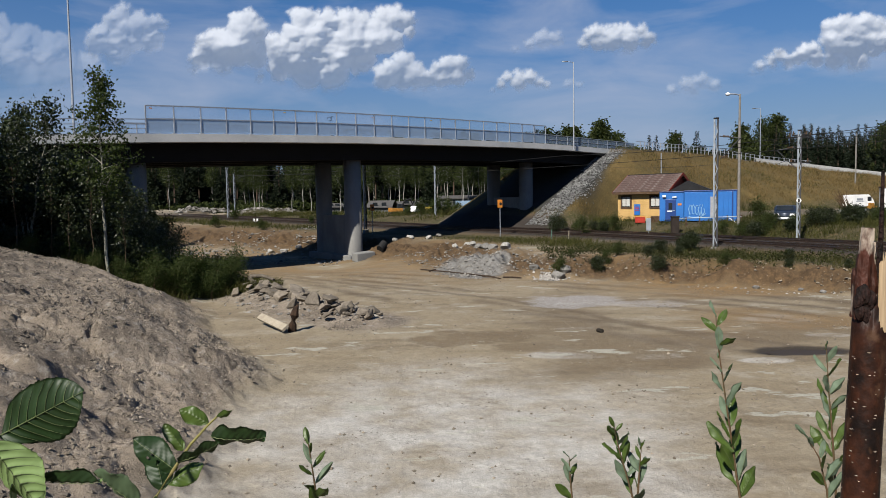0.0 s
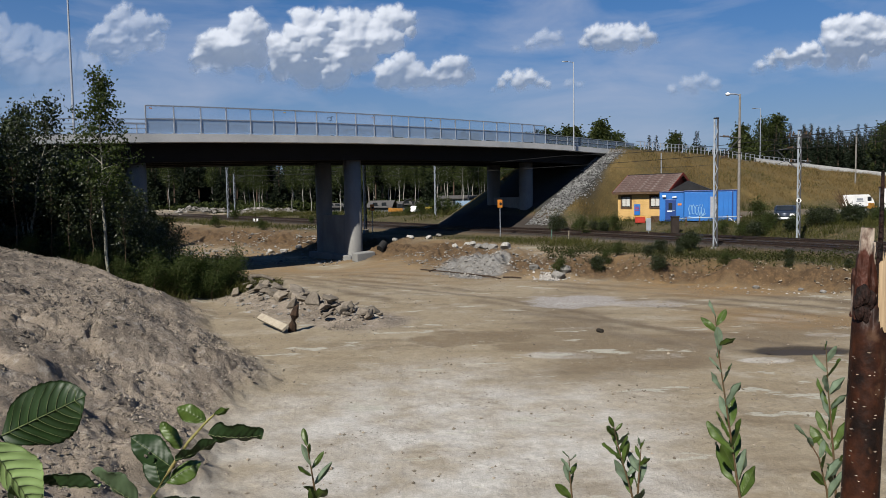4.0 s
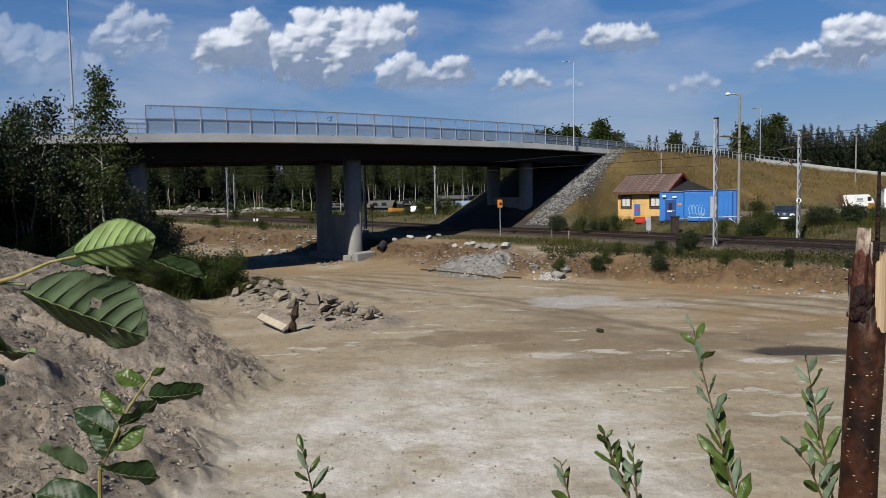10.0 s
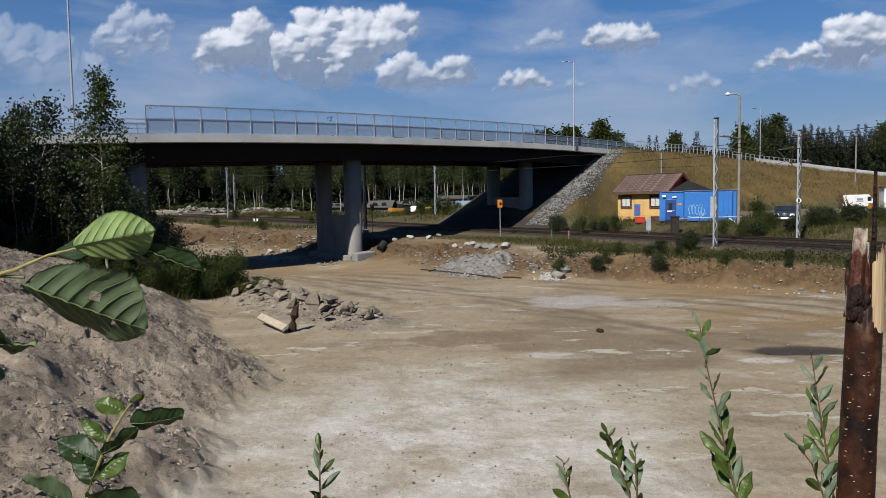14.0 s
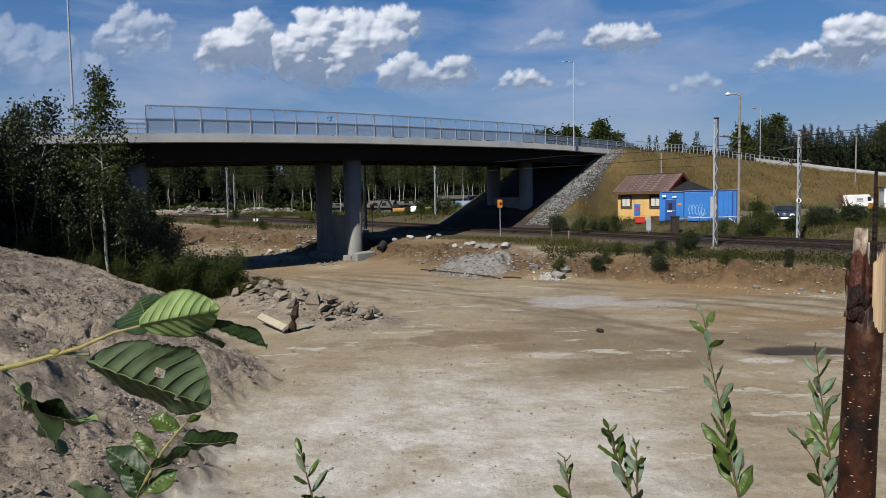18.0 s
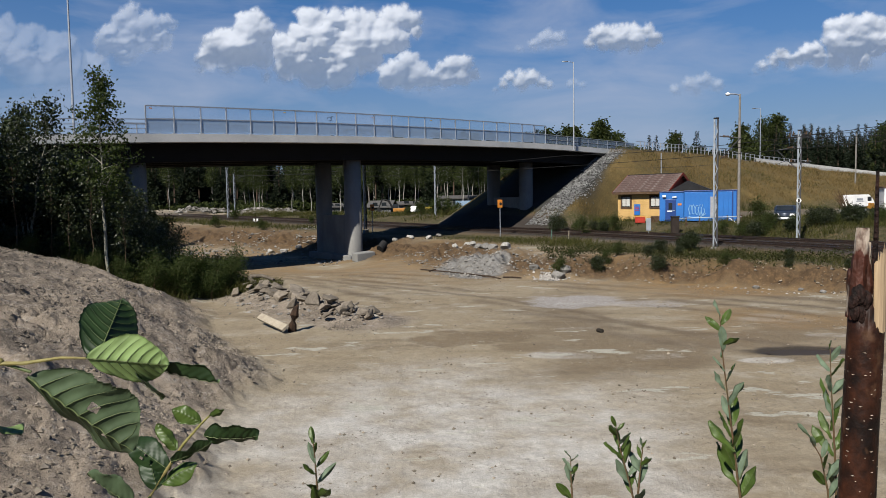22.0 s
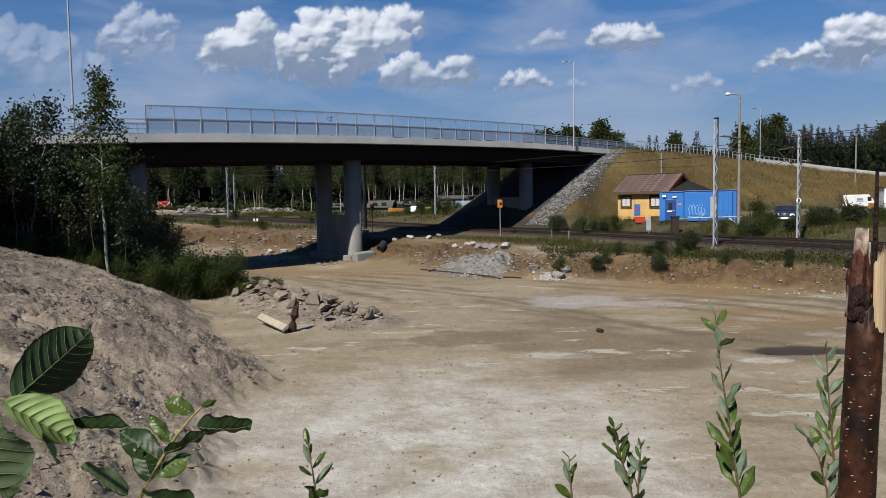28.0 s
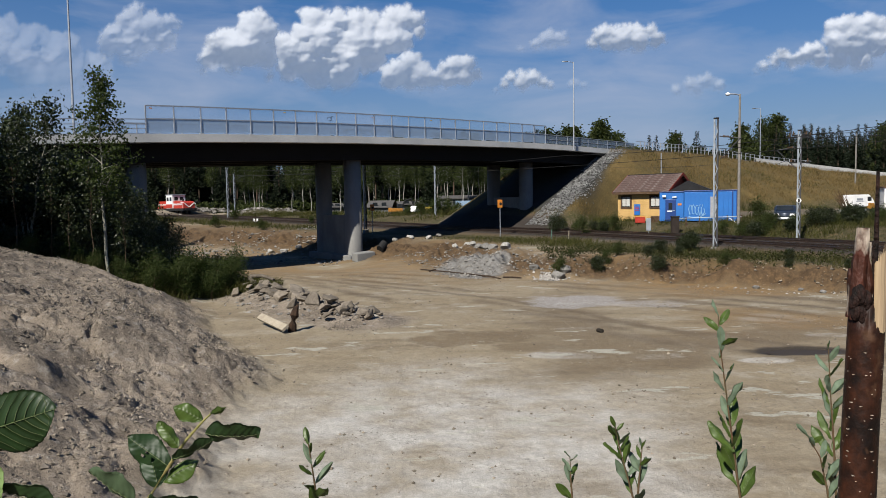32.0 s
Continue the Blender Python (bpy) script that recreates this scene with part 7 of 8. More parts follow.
def cloud(label, cx, cz, lobes, base, body, drift, seed):
    """A heap of round puffs, small ones budding from large ones (x, z, radius in metres about the cloud's middle), fading out below its base."""
    rng = np.random.default_rng(seed)
    puffs = [(x, 0.0, z, r) for x, z, r in lobes]
    for x, z, r in lobes:
        for _ in range(16):
            d = rng.normal(size=3) * (1.0, 0.7, 0.9)
            d[1], d[2] = abs(d[1]), d[2] + 0.55
            d /= np.linalg.norm(d)
            q = r * rng.uniform(0.22, 0.46)
            c = np.array((x, 0.0, z)) + d * (r - 0.45 * q)
            puffs.append((*c, q))
            for _ in range(5):
                e = rng.normal(size=3)
                e[1], e[2] = abs(e[1]), e[2] + 0.5
                e /= np.linalg.norm(e)
                p = q * rng.uniform(0.28, 0.5)
                puffs.append((*(c + e * (q - 0.4 * p)), p))
    lob = np.array(lobes, float)
    x0, x1 = (lob[:, 0] - lob[:, 2]).min() - 40, (lob[:, 0] + lob[:, 2]).max() + 40
    z0, z1 = (lob[:, 1] - lob[:, 2]).min() - 30, (lob[:, 1] + lob[:, 2]).max() + 40
    st = 3.4
    xs, zs = np.arange(x0, x1, st), np.arange(z0, z1, st)
    X, Z = np.meshgrid(xs, zs)
    wx = X + 14 * (fbm(X / 34, Z / 34, 3, seed) - 0.5)
    wz = Z + 14 * (fbm(X / 34 + 40, Z / 34, 3, seed + 7) - 0.5)
    broad, rim, bud = np.zeros_like(X), np.full(X.shape, -60.0), np.zeros_like(X)
    for i, (px_, py_, pz_, r) in enumerate(puffs):
        a, b = np.searchsorted(xs, (px_ - r - 75, px_ + r + 75))
        c, e = np.searchsorted(zs, (pz_ - r - 75, pz_ + r + 75))
        if a == b or c == e:
            continue
        dist = np.hypot(wx[c:e, a:b] - px_, wz[c:e, a:b] - pz_)
        rim[c:e, a:b] = np.maximum(rim[c:e, a:b], r - dist)
        dome = np.where(dist < r, py_ + np.sqrt(np.maximum(r * r - dist * dist, 0)), 0)
        bud[c:e, a:b] = np.maximum(bud[c:e, a:b], dome)
        if i < len(lobes):
            broad[c:e, a:b] = np.maximum(broad[c:e, a:b], dome)

    def softened(d, times):
        for _ in range(times):
            pad = np.pad(d, 1, mode="edge")
            d = (pad[:-2, 1:-1] + pad[2:, 1:-1] + pad[1:-1, :-2] + pad[1:-1, 2:] + 2 * d) / 6
        return d

    top = float((lob[:, 1] + lob[:, 2]).max() - base)
    knee = base + 0.66 * top + 0.42 * top * (fbm(X / 110, Z / 70, 3, seed + 9) - 0.5)
    under = 30 * np.log1p(np.exp(np.clip((knee - Z) / 30, -30, 30)))
    depth = 0.72 * softened(broad, 22) + 0.28 * softened(bud, 4) - 0.85 * under + 5 * (fbm(X / 16, Z / 16, 3, seed + 13) - 0.5)
    low = sstep(base - 34, base + 0.40 * top, Z)
    alpha = sstep(-4, 12 + 34 * (1 - low), rim + 16 * (fbm(X / 26, Z / 26, 4, seed + 11) - 0.55)) * (0.66 + 0.34 * low) * sstep(base - 46, base + 14, Z)
    idx = np.arange(X.size).reshape(X.shape)
    f = np.stack([idx[:-1, :-1], idx[:-1, 1:], idx[1:, 1:], idx[1:, :-1]], -1).reshape(-1, 4)
    ok = alpha.ravel()[f].max(1) > 0.002
    near = 1 - depth / FAR_Y
    me = np_mesh("cloud", np.stack([(cx + X) * near - cx, -depth, (cz + Z - EYE_Z) * near + EYE_Z - cz], -1).reshape(-1, 3), f[ok], True)
    me.attributes.new("cloud_body", "FLOAT", "POINT").data.foreach_set("value", np.asarray(body * alpha, np.float32).ravel())
    ob = tagged(link("cloud", me, CUMULUS, m=pose(cx, FAR_Y, cz)), label, "cloud", "fair-weather clouds")
    CLOUDS.append((ob, cx, cz, drift))


S = FAR_Y / 1257.0


def sky_place(x, y):
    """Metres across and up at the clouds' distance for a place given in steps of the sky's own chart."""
    return (x - 784) * S + (441 - y) * S * 0.0165, EYE_Z + (358 - 0.0165 * (x - 784) - y) * S


def chart(lobes, low, drift):
    """The lobes, given as they stand at 19 s, about the cloud's middle at the start; also its base."""
    lobes = [(x - drift * 19 / 32, y + 6, 1.12 * r) for x, y, r in lobes]
    xs = [sum(v[i] for v in lobes) / len(lobes) for i in (0, 1)]
    cx, cz = sky_place(*xs)
    out = []
    for x, y, r in lobes:
        px_, pz_ = sky_place(x, y)
        out.append((px_ - cx, pz_ - cz, r * S))
    return cx, cz, out, sky_place(xs[0], low)[1] - cz


for label, lobes, low, body, drift, seed in (
    ("soft greyish heap cloud with a pale crown", [(242, 26, 17), (228, 40, 20), (275, 50, 22), (300, 42, 14), (311, 46, 10), (250, 66, 32), (205, 75, 26), (288, 72, 22), (190, 95, 16), (232, 92, 28)], 120, 0.50, 23, 3),
    ("white heap cloud with a bright edge", [(458, 38, 18), (445, 54, 26), (470, 58, 20), (400, 68, 16), (385, 80, 20), (415, 82, 28), (375, 105, 22), (362, 122, 12), (440, 88, 32), (478, 84, 16), (468, 104, 22), (410, 112, 24)], 138, 0.95, 17, 13),
    ("large white heap cloud with a grey base", [(552, 37, 22), (570, 32, 15), (595, 45, 23), (625, 48, 25), (650, 45, 21), (690, 38, 20), (710, 32, 20), (728, 38, 16), (735, 55, 12), (540, 65, 24), (580, 75, 34), (630, 75, 34), (680, 65, 28), (700, 74, 22), (600, 100, 38), (545, 105, 34), (512, 95, 24), (500, 75, 16), (650, 100, 28), (560, 128, 34), (510, 125, 22), (475, 134, 12), (600, 132, 32)], 164, 0.95, 17, 23),
    ("small grey heap cloud with one white lobe", [(820, 112, 16), (800, 115, 16), (782, 122, 14), (835, 130, 11), (815, 135, 18), (790, 140, 17), (722, 115, 21), (700, 130, 23), (740, 135, 23), (762, 140, 18), (690, 143, 18), (722, 146, 18)], 164, 0.85, 12, 33),
    ("small flat white cloud", [(1055, 62, 15), (1072, 58, 13), (1087, 58, 14), (1104, 58, 13), (1120, 58, 14), (1138, 57, 13), (1150, 70, 14), (1040, 78, 10), (1090, 74, 20), (1120, 75, 20), (1062, 77, 16), (1146, 80, 12)], 98, 0.92, 16, 43),
    ("small white heap cloud", [(902, 136, 10), (920, 134, 11), (940, 136, 12), (955, 145, 10), (890, 148, 10), (920, 146, 14), (970, 150, 7), (876, 157, 6)], 164, 0.85, 6, 53),
    ("bright white heap cloud with a long trailing arm", [(1462, 52, 18), (1486, 48, 20), (1500, 60, 24), (1525, 45, 18), (1545, 48, 16), (1562, 50, 15), (1470, 78, 24), (1505, 82, 26), (1535, 78, 22), (1557, 70, 18), (1375, 100, 12), (1360, 108, 14), (1342, 119, 12), (1328, 128, 8), (1390, 111, 14), (1420, 95, 16), (1405, 105, 14), (1435, 95, 16), (1440, 108, 16), (1470, 106, 20), (1510, 106, 22)], 134, 0.97, 6, 63),
    ("faint torn scrap of white cloud", [(1240, 142, 14), (1215, 150, 14), (1262, 150, 12), (1190, 158, 10), (1225, 160, 12)], 172, 0.40, 8, 73),
    ("faint torn scrap of white cloud", [(965, 72, 16), (985, 70, 14), (942, 82, 12), (915, 88, 9)], 96, 0.42, 10, 83),
    ("faint torn scrap of white cloud", [(1010, 148, 10), (1028, 150, 8)], 158, 0.30, 8, 93),
    ("thin grey cloud low over the bridge", [(60, 105, 50), (110, 112, 45), (20, 85, 42), (165, 135, 34)], 170, 0.28, 14, 97),
):
    cx, cz, lob, base = chart(lobes, low, drift)
    cloud(label, cx, cz, lob, base, body, drift * S, seed)
# ---------------------------------------------------------------- plants round the viewpoint
ALDER_TOP = leafy("alder_leaf_upper", (0.0107, 0.0246, 0.0066), (0.0148, 0.0312, 0.0082), (0.0467, 0.0943, 0.0131), 0.5, 0.14, True)
ALDER_UNDER = leafy("alder_leaf_under", (0.1345, 0.1952, 0.0705), (0.1476, 0.2083, 0.0771), (0.1681, 0.2419, 0.0541), 0.55, 0.2, True)
# the underside once more, its colour darkened to stand for shade
ALDER_UNDER_SHADED = leafy("alder_leaf_shaded_under", (0.0420, 0.0617, 0.0322), (0.0486, 0.0702, 0.0367), (0.0486, 0.0781, 0.0242), 0.55, 0.12, True)
WILLOW_TOP = leafy("willow_leaf_upper", (0.0402, 0.0672, 0.0123), (0.0574, 0.0877, 0.0172), (0.1074, 0.1681, 0.0271), 0.4, 0.22, True)
WILLOW_UNDER = leafy("willow_leaf_under", (0.1009, 0.1345, 0.0910), (0.0836, 0.1140, 0.0738), (0.1345, 0.1886, 0.0804), 0.6, 0.2, True)
STALK = surf("leaf_stalk", (0.0896, 0.1112, 0.0448), (0.0688, 0.0896, 0.0344), 40, 0.6, 0.1, 200)


def leaf_shape(L, W, veins=8, teeth=0.05, curl=0.12, fold=0.12, blunt=1.0, wave=0.03, seed=0, fine=False, under=None, holes=()):
    """A leaf blade along +x in the xz plane, pleated along its veins, with a doubly toothed rim; a thin solid, upper side towards -y. fold and under: how far each half is
    folded back. Also the way of its veins."""
    nu, nv = (120, 20) if fine else (56, 12)
    rng = random.Random(seed)
    ph, ph2 = rng.uniform(0, 6), rng.uniform(0, 6)
    under = fold if under is None else under
    bend = math.log(0.5) / math.log(0.40 + 0.14 * blunt)

    def wide(u):
        return math.sin(math.pi * u ** bend) ** (0.48 + 0.24 * u) if 0 < u < 1 else 0.002

    def at(u, v):
        w = wide(u)
        s = (u - 0.27 * abs(v) ** 1.25 * w) * veins
        bite = 1 - teeth * (0.9 * (1 - ((s + 0.5) % 1.0)) + 0.7 * (1 - (3 * s % 1.0))) * (abs(v) > 0.7) - 0.8 * teeth * math.sin(u * 8 + ph + (2 if v > 0 else 0)) * abs(v)
        rib = abs((s % 1.0) - 0.5) * 2
        lat = v * w * bite * W / 2
        f = fold if v > 0 else under
        y = -0.021 * L * rib ** 1.6 * (1 - 0.5 * abs(v)) * min(1.0, w * 3)
        y += abs(lat) * math.sin(f * 1.35) + curl * L * (u - 0.4) ** 2 + wave * L * (math.sin(u * 7 + ph) * v + 0.7 * math.sin(u * 15 + ph2) * v * abs(v))
        return Vector((L * u, y, lat * math.cos(f * 1.35)))

    top = [[at(i / nu, 2 * j / nv - 1) for j in range(nv + 1)] for i in range(nu + 1)]
    bm = bmesh.new()
    T = [[bm.verts.new(p) for p in r] for r in top]
    B = [[bm.verts.new(p + Vector((0, 0.0004, 0))) for p in r] for r in top]
    for i in range(nu):
        for j in range(nv):
            if any(((i + 0.5) / nu - u) ** 2 / a ** 2 + ((2 * j + 1) / nv - 1 - v) ** 2 / b ** 2 < 1 for u, v, a, b in holes):
                continue
            bm.faces.new((T[i][j], T[i + 1][j], T[i + 1][j + 1], T[i][j + 1])).material_index = 0
            bm.faces.new((B[i][j], B[i][j + 1], B[i + 1][j + 1], B[i + 1][j])).material_index = 1
    for i in range(nu):
        for j in (0, nv):
            bm.faces.new((T[i][j], B[i][j], B[i + 1][j], T[i + 1][j]))
    ways = []
    for k in range(1, veins):
        for side in (-1, 1):
            ways.append([at(min(k / veins + 0.27 * v ** 1.25 * wide(k / veins + 0.15 * v), 0.98), side * v) for v in (0.0, 0.25, 0.5, 0.75, 0.95)])
    return bm, [top[i][nv // 2] for i in range(0, nu + 1, 2)], ways


def leaf(parent, L, W, m, near, far, veins=8, label="", ribs=False, rib_on=None, **kw):
    bm, rib, ways = leaf_shape(L, W, veins, fine=ribs, **kw)
    ob = part("leaf", bm, near, parent, label, True, m)
    ob.data.materials.append(far)
    bm = bmesh.new()
    lift = Vector((0, -0.0005, 0))
    tube(bm, [p + lift for p in rib], [0.0075 * L * (1 - 0.7 * k / len(rib)) for k in range(len(rib))], 5)
    if ribs:
        for w in ways:
            tube(bm, [p + lift * 0.5 for p in w], [0.0036 * L, 0.0032 * L, 0.0026 * L, 0.0018 * L, 0.0008 * L], 4)
    if rib_on:
        part("midrib", bm, STALK, rib_on, m=m)
    else:
        part("midrib", bm, STALK, ob, "pale veins")
    return ob


def flat_pose(x, z, a, y=0.0, roll=0.0, swing=0.0):
    """In the plane before the eye: at x, z, pointing a degrees below the horizontal, rolled on its own axis, swung towards the eye."""
    return pose(x, y, z) @ pose(0, 0, 0, 0, a, 0) @ pose(0, 0, 0, 0, 0, swing) @ pose(0, 0, 0, roll, 0, 0)


U = 0.5 / 1257


def alder_branch():
    t = thing("alder_branch", "alder branch with large serrated leaves blowing in the wind", "branch")
    k = U
    part("stem", tubed([(-900 * k, 0.05, -190 * k), (-520 * k, 0.03, -150 * k), (-280 * k, 0.0, -92 * k), (-183 * k, 0, -66 * k), (-120 * k, 0.002, -40 * k), (-75 * k, 0.004, -30 * k)], [0.003, 0.0026, 0.0017, 0.0014, 0.0011, 0.0009], 8), SHOOTBARK, t, "yellowish green twig")
    bud = bmesh.new()
    bmesh.ops.create_uvsphere(bud, u_segments=10, v_segments=8, radius=1, matrix=Matrix.Translation((-225 * k, 0, -72 * k)) @ Matrix.Diagonal((0.004, 0.0024, 0.0024, 1)))
    part("bud", bud, SHOOTBARK, t, smooth=True)
    leaf(t, 146 * k, 100 * k, flat_pose(-70 * k, -24 * k, -10, -0.004, -8), ALDER_UNDER, ALDER_TOP, 8, label="pale green leaf underside", ribs=True, curl=0.05, fold=0.10, under=0.50, seed=2, blunt=1.0, teeth=0.04)
    leaf(t, 232 * k, 190 * k, flat_pose(-174 * k, -92 * k, 22, 0.004, 4), ALDER_UNDER_SHADED, ALDER_TOP, 8, label="large grey-green leaf underside", ribs=True, curl=0.08, fold=0.06, under=0.55, seed=3, blunt=1.45, teeth=0.06, wave=0.045, holes=((0.56, 0.30, 0.045, 0.12), (0.74, -0.22, 0.035, 0.11)))
    part("petiole", tubed([(-235 * k, 0, -74 * k), (-168 * k, 0.003, -80 * k)], 0.0012, 6), STALK, t)
    part("petiole", tubed([(-345 * k, 0.012, -108 * k), (-328 * k, 0.012, -122 * k), (-310 * k, 0.0105, -140 * k), (-311 * k, 0.012, -185 * k)], 0.0007, 6), STALK, t)
    leaf(t, 150 * k, 120 * k, flat_pose(-310 * k, -140 * k, 62, 0.01, 52), ALDER_TOP, ALDER_UNDER, 7, label="dark leaf edge", seed=5, teeth=0.10, wave=0.07)
    leaf(t, 140 * k, 115 * k, flat_pose(-310 * k, -185 * k, 12, 0.012, 58), ALDER_TOP, ALDER_UNDER, 7, label="dark leaf edge", seed=6, teeth=0.10, wave=0.07)
    leaf(t, 90 * k, 60 * k, flat_pose(-10 * k, -30 * k, 30, 0.008, 65), ALDER_TOP, ALDER_UNDER, 7, seed=8)
    upper = leaf(t, 175 * k, 125 * k, flat_pose(-125 * k, -55 * k, -90, 0.016, 0), ALDER_TOP, ALDER_UNDER, 9, label="dark green upper leaf", ribs=True, curl=0.04, fold=0.12, seed=4, blunt=1.1)
    side = leaf(t, 140 * k, 52 * k, flat_pose(20 * k, -20 * k, 20, 0.008, 50), ALDER_TOP, ALDER_UNDER, 8, label="narrow folded green leaf", seed=9, fold=0.5)
    return t, upper, side


def alder_twig():
    k = 0.8 / 1257
    t = thing("alder_twig", "young alder twig with holed dark green leaves", "branch")

    def at(x, y):
        return (x - 415) * k, -(y - 775) * k

    stem = [at(x, y) for x, y in ((180, 1500), (215, 1150), (262, 895), (300, 840), (335, 790), (368, 755), (396, 730))]
    part("stem", tubed([(x, 0.0, z) for x, z in stem], [0.005, 0.0035, 0.0024, 0.002, 0.0017, 0.0013, 0.0009], 8), SHOOTBARK, t, "yellow-green twig")
    for (x, y), L, W, a, roll, sw, mats, sd in (
        ((372, 778), 98, 62, 4, 42, 0, (ALDER_TOP, ALDER_UNDER), 1),
        ((305, 838), 104, 62, 212, 28, 12, (ALDER_TOP, ALDER_UNDER), 2),
        ((312, 822), 82, 40, -22, 50, 0, (ALDER_TOP, ALDER_UNDER), 3),
        ((292, 862), 70, 42, -28, -30, 10, (WILLOW_TOP, ALDER_UNDER), 4),
        ((368, 752), 58, 36, 208, 35, 0, (WILLOW_TOP, ALDER_UNDER), 5),
        ((385, 740), 30, 15, -20, 30, 0, (WILLOW_TOP, ALDER_UNDER), 6),
        ((283, 872), 70, 55, 250, 30, 20, (ALDER_TOP, ALDER_UNDER), 7),
        ((322, 800), 60, 30, 230, 50, 10, (WILLOW_TOP, ALDER_UNDER), 8),
        ((262, 893), 110, 70, 20, 40, 0, (ALDER_TOP, ALDER_UNDER), 9),
        ((245, 960), 120, 80, 200, 30, 0, (ALDER_TOP, ALDER_UNDER), 10),
        ((235, 900), 100, 70, 215, -20, 0, (ALDER_UNDER_SHADED, ALDER_UNDER), 11),
    ):
        px_, pz_ = at(x, y)
        leaf(t, L * k, W * k, flat_pose(px_, pz_, a, -0.003 + 0.002 * (sd % 3), roll, sw), mats[0], mats[1], 8, seed=sd, teeth=0.06, fold=0.25 + 0.1 * (sd % 3), under=0.15, wave=0.05, curl=0.2, holes=((0.35, 0.3, 0.04, 0.14), (0.55, 0.45, 0.05, 0.12), (0.5, 0.1, 0.03, 0.1)) if sd == 2 else ())
    return t


def willow_shoot(label, depth, path, leaves, seed):
    """A slender shoot: path of (x, z) from the tip down; leaves (share of the way, length, angle, face). Gives the stem above the stalk, its pose, its height and how far off it stands."""
    rng = random.Random(seed)
    bx, bz = path[-1]
    gz = height(bx + 0.03, depth)
    t = thing("willow_shoot", label, "shoot", pose(bx + 0.05, depth, gz), group="willow shoots")
    part("stalk", tubed([(-0.05, 0, bz - gz), (-0.02, 0, (bz - gz) / 2), (0, 0, -0.05)], [0.0032, 0.0038, 0.0046], 7), ALDERBARK, t, "reddish brown stalk")
    vis = [Vector((x - bx, 0, z - bz)) for x, z in path]
    n = len(vis)
    home = pose(-0.05, 0, bz - gz)
    stem = part("stem", tubed(vis, [0.0010 + 0.0022 * i / (n - 1) for i in range(n)], 7), ALDERBARK, t, "reddish brown stem", m=home)
    for f, L, a, mat_ in leaves:
        u = f * (n - 1)
        i = min(int(u), n - 2)
        p = vis[i].lerp(vis[i + 1], u - i)
        m = flat_pose(p.x, p.z, a, rng.uniform(-0.008, 0.008), rng.uniform(-70, 70), rng.uniform(-45, 45))
        leaf(stem, L, L * rng.uniform(0.28, 0.42), m, (WILLOW_TOP, WILLOW_UNDER)[mat_], (WILLOW_UNDER, WILLOW_TOP)[mat_], 10, rib_on=stem, seed=rng.randrange(999), teeth=0.0, fold=rng.uniform(0.1, 0.5), curl=rng.uniform(0.02, 0.2))
    return stem, home, path[0][1] - bz, depth


def leafset(n, seed, L0, L1):
    """Leaves in turn to both sides, longer towards the foot."""
    rng = random.Random(seed)
    out = []
    for k in range(n):
        f = 0.01 + 0.97 * (k + rng.uniform(-0.4, 0.4) * (k > 0)) / n
        side = 1 if k % 2 else -1
        up = -rng.uniform(42, 84)
        out.append((f, (L0 + (L1 - L0) * f) * rng.uniform(0.75, 1.2), up if side > 0 else -180 - up, 1 if rng.random() < 0.38 else 0))
    return out


branch_a, leaf_upper, leaf_side = alder_branch()
twig_b = alder_twig()
SHOOTS = [
    (willow_shoot("tall willow shoot with narrow green leaves", 1.6, [(0.617, 4.235), (0.625, 4.15), (0.640, 4.05), (0.655, 3.95), (0.668, 3.86), (0.683, 3.77)], leafset(20, 1, 0.038, 0.098), 1), 1.0),
    (willow_shoot("willow shoot with grey-green narrow leaves beside the stump", 1.7, [(0.925, 4.13), (0.932, 4.03), (0.940, 3.95), (0.948, 3.86), (0.958, 3.72)], leafset(16, 2, 0.044, 0.105), 2), 0.9),
    (willow_shoot("small willow shoot with green leaves", 1.8, [(0.434, 3.915), (0.448, 3.85), (0.468, 3.78), (0.492, 3.69)], leafset(14, 3, 0.038, 0.085), 3), 0.45),
    (willow_shoot("low willow shoot tip", 1.9, [(0.335, 3.80), (0.338, 3.74), (0.345, 3.66)], leafset(7, 4, 0.03, 0.07), 4), 0.4),
    (willow_shoot("small willow shoot with dark green leaves", 1.5, [(-0.297, 3.985), (-0.290, 3.93), (-0.284, 3.88), (-0.278, 3.82)], leafset(9, 5, 0.035, 0.065), 5), 0),
    (willow_shoot("small side shoot of willow leaves", 1.8, [(0.505, 3.86), (0.500, 3.80), (0.495, 3.72)], leafset(7, 6, 0.03, 0.075), 6), 0.4),
    (willow_shoot("short willow shoot with pale leaves", 1.65, [(0.855, 3.93), (0.885, 3.88), (0.905, 3.80), (0.915, 3.72)], leafset(9, 7, 0.04, 0.09), 7), 0.6),
]


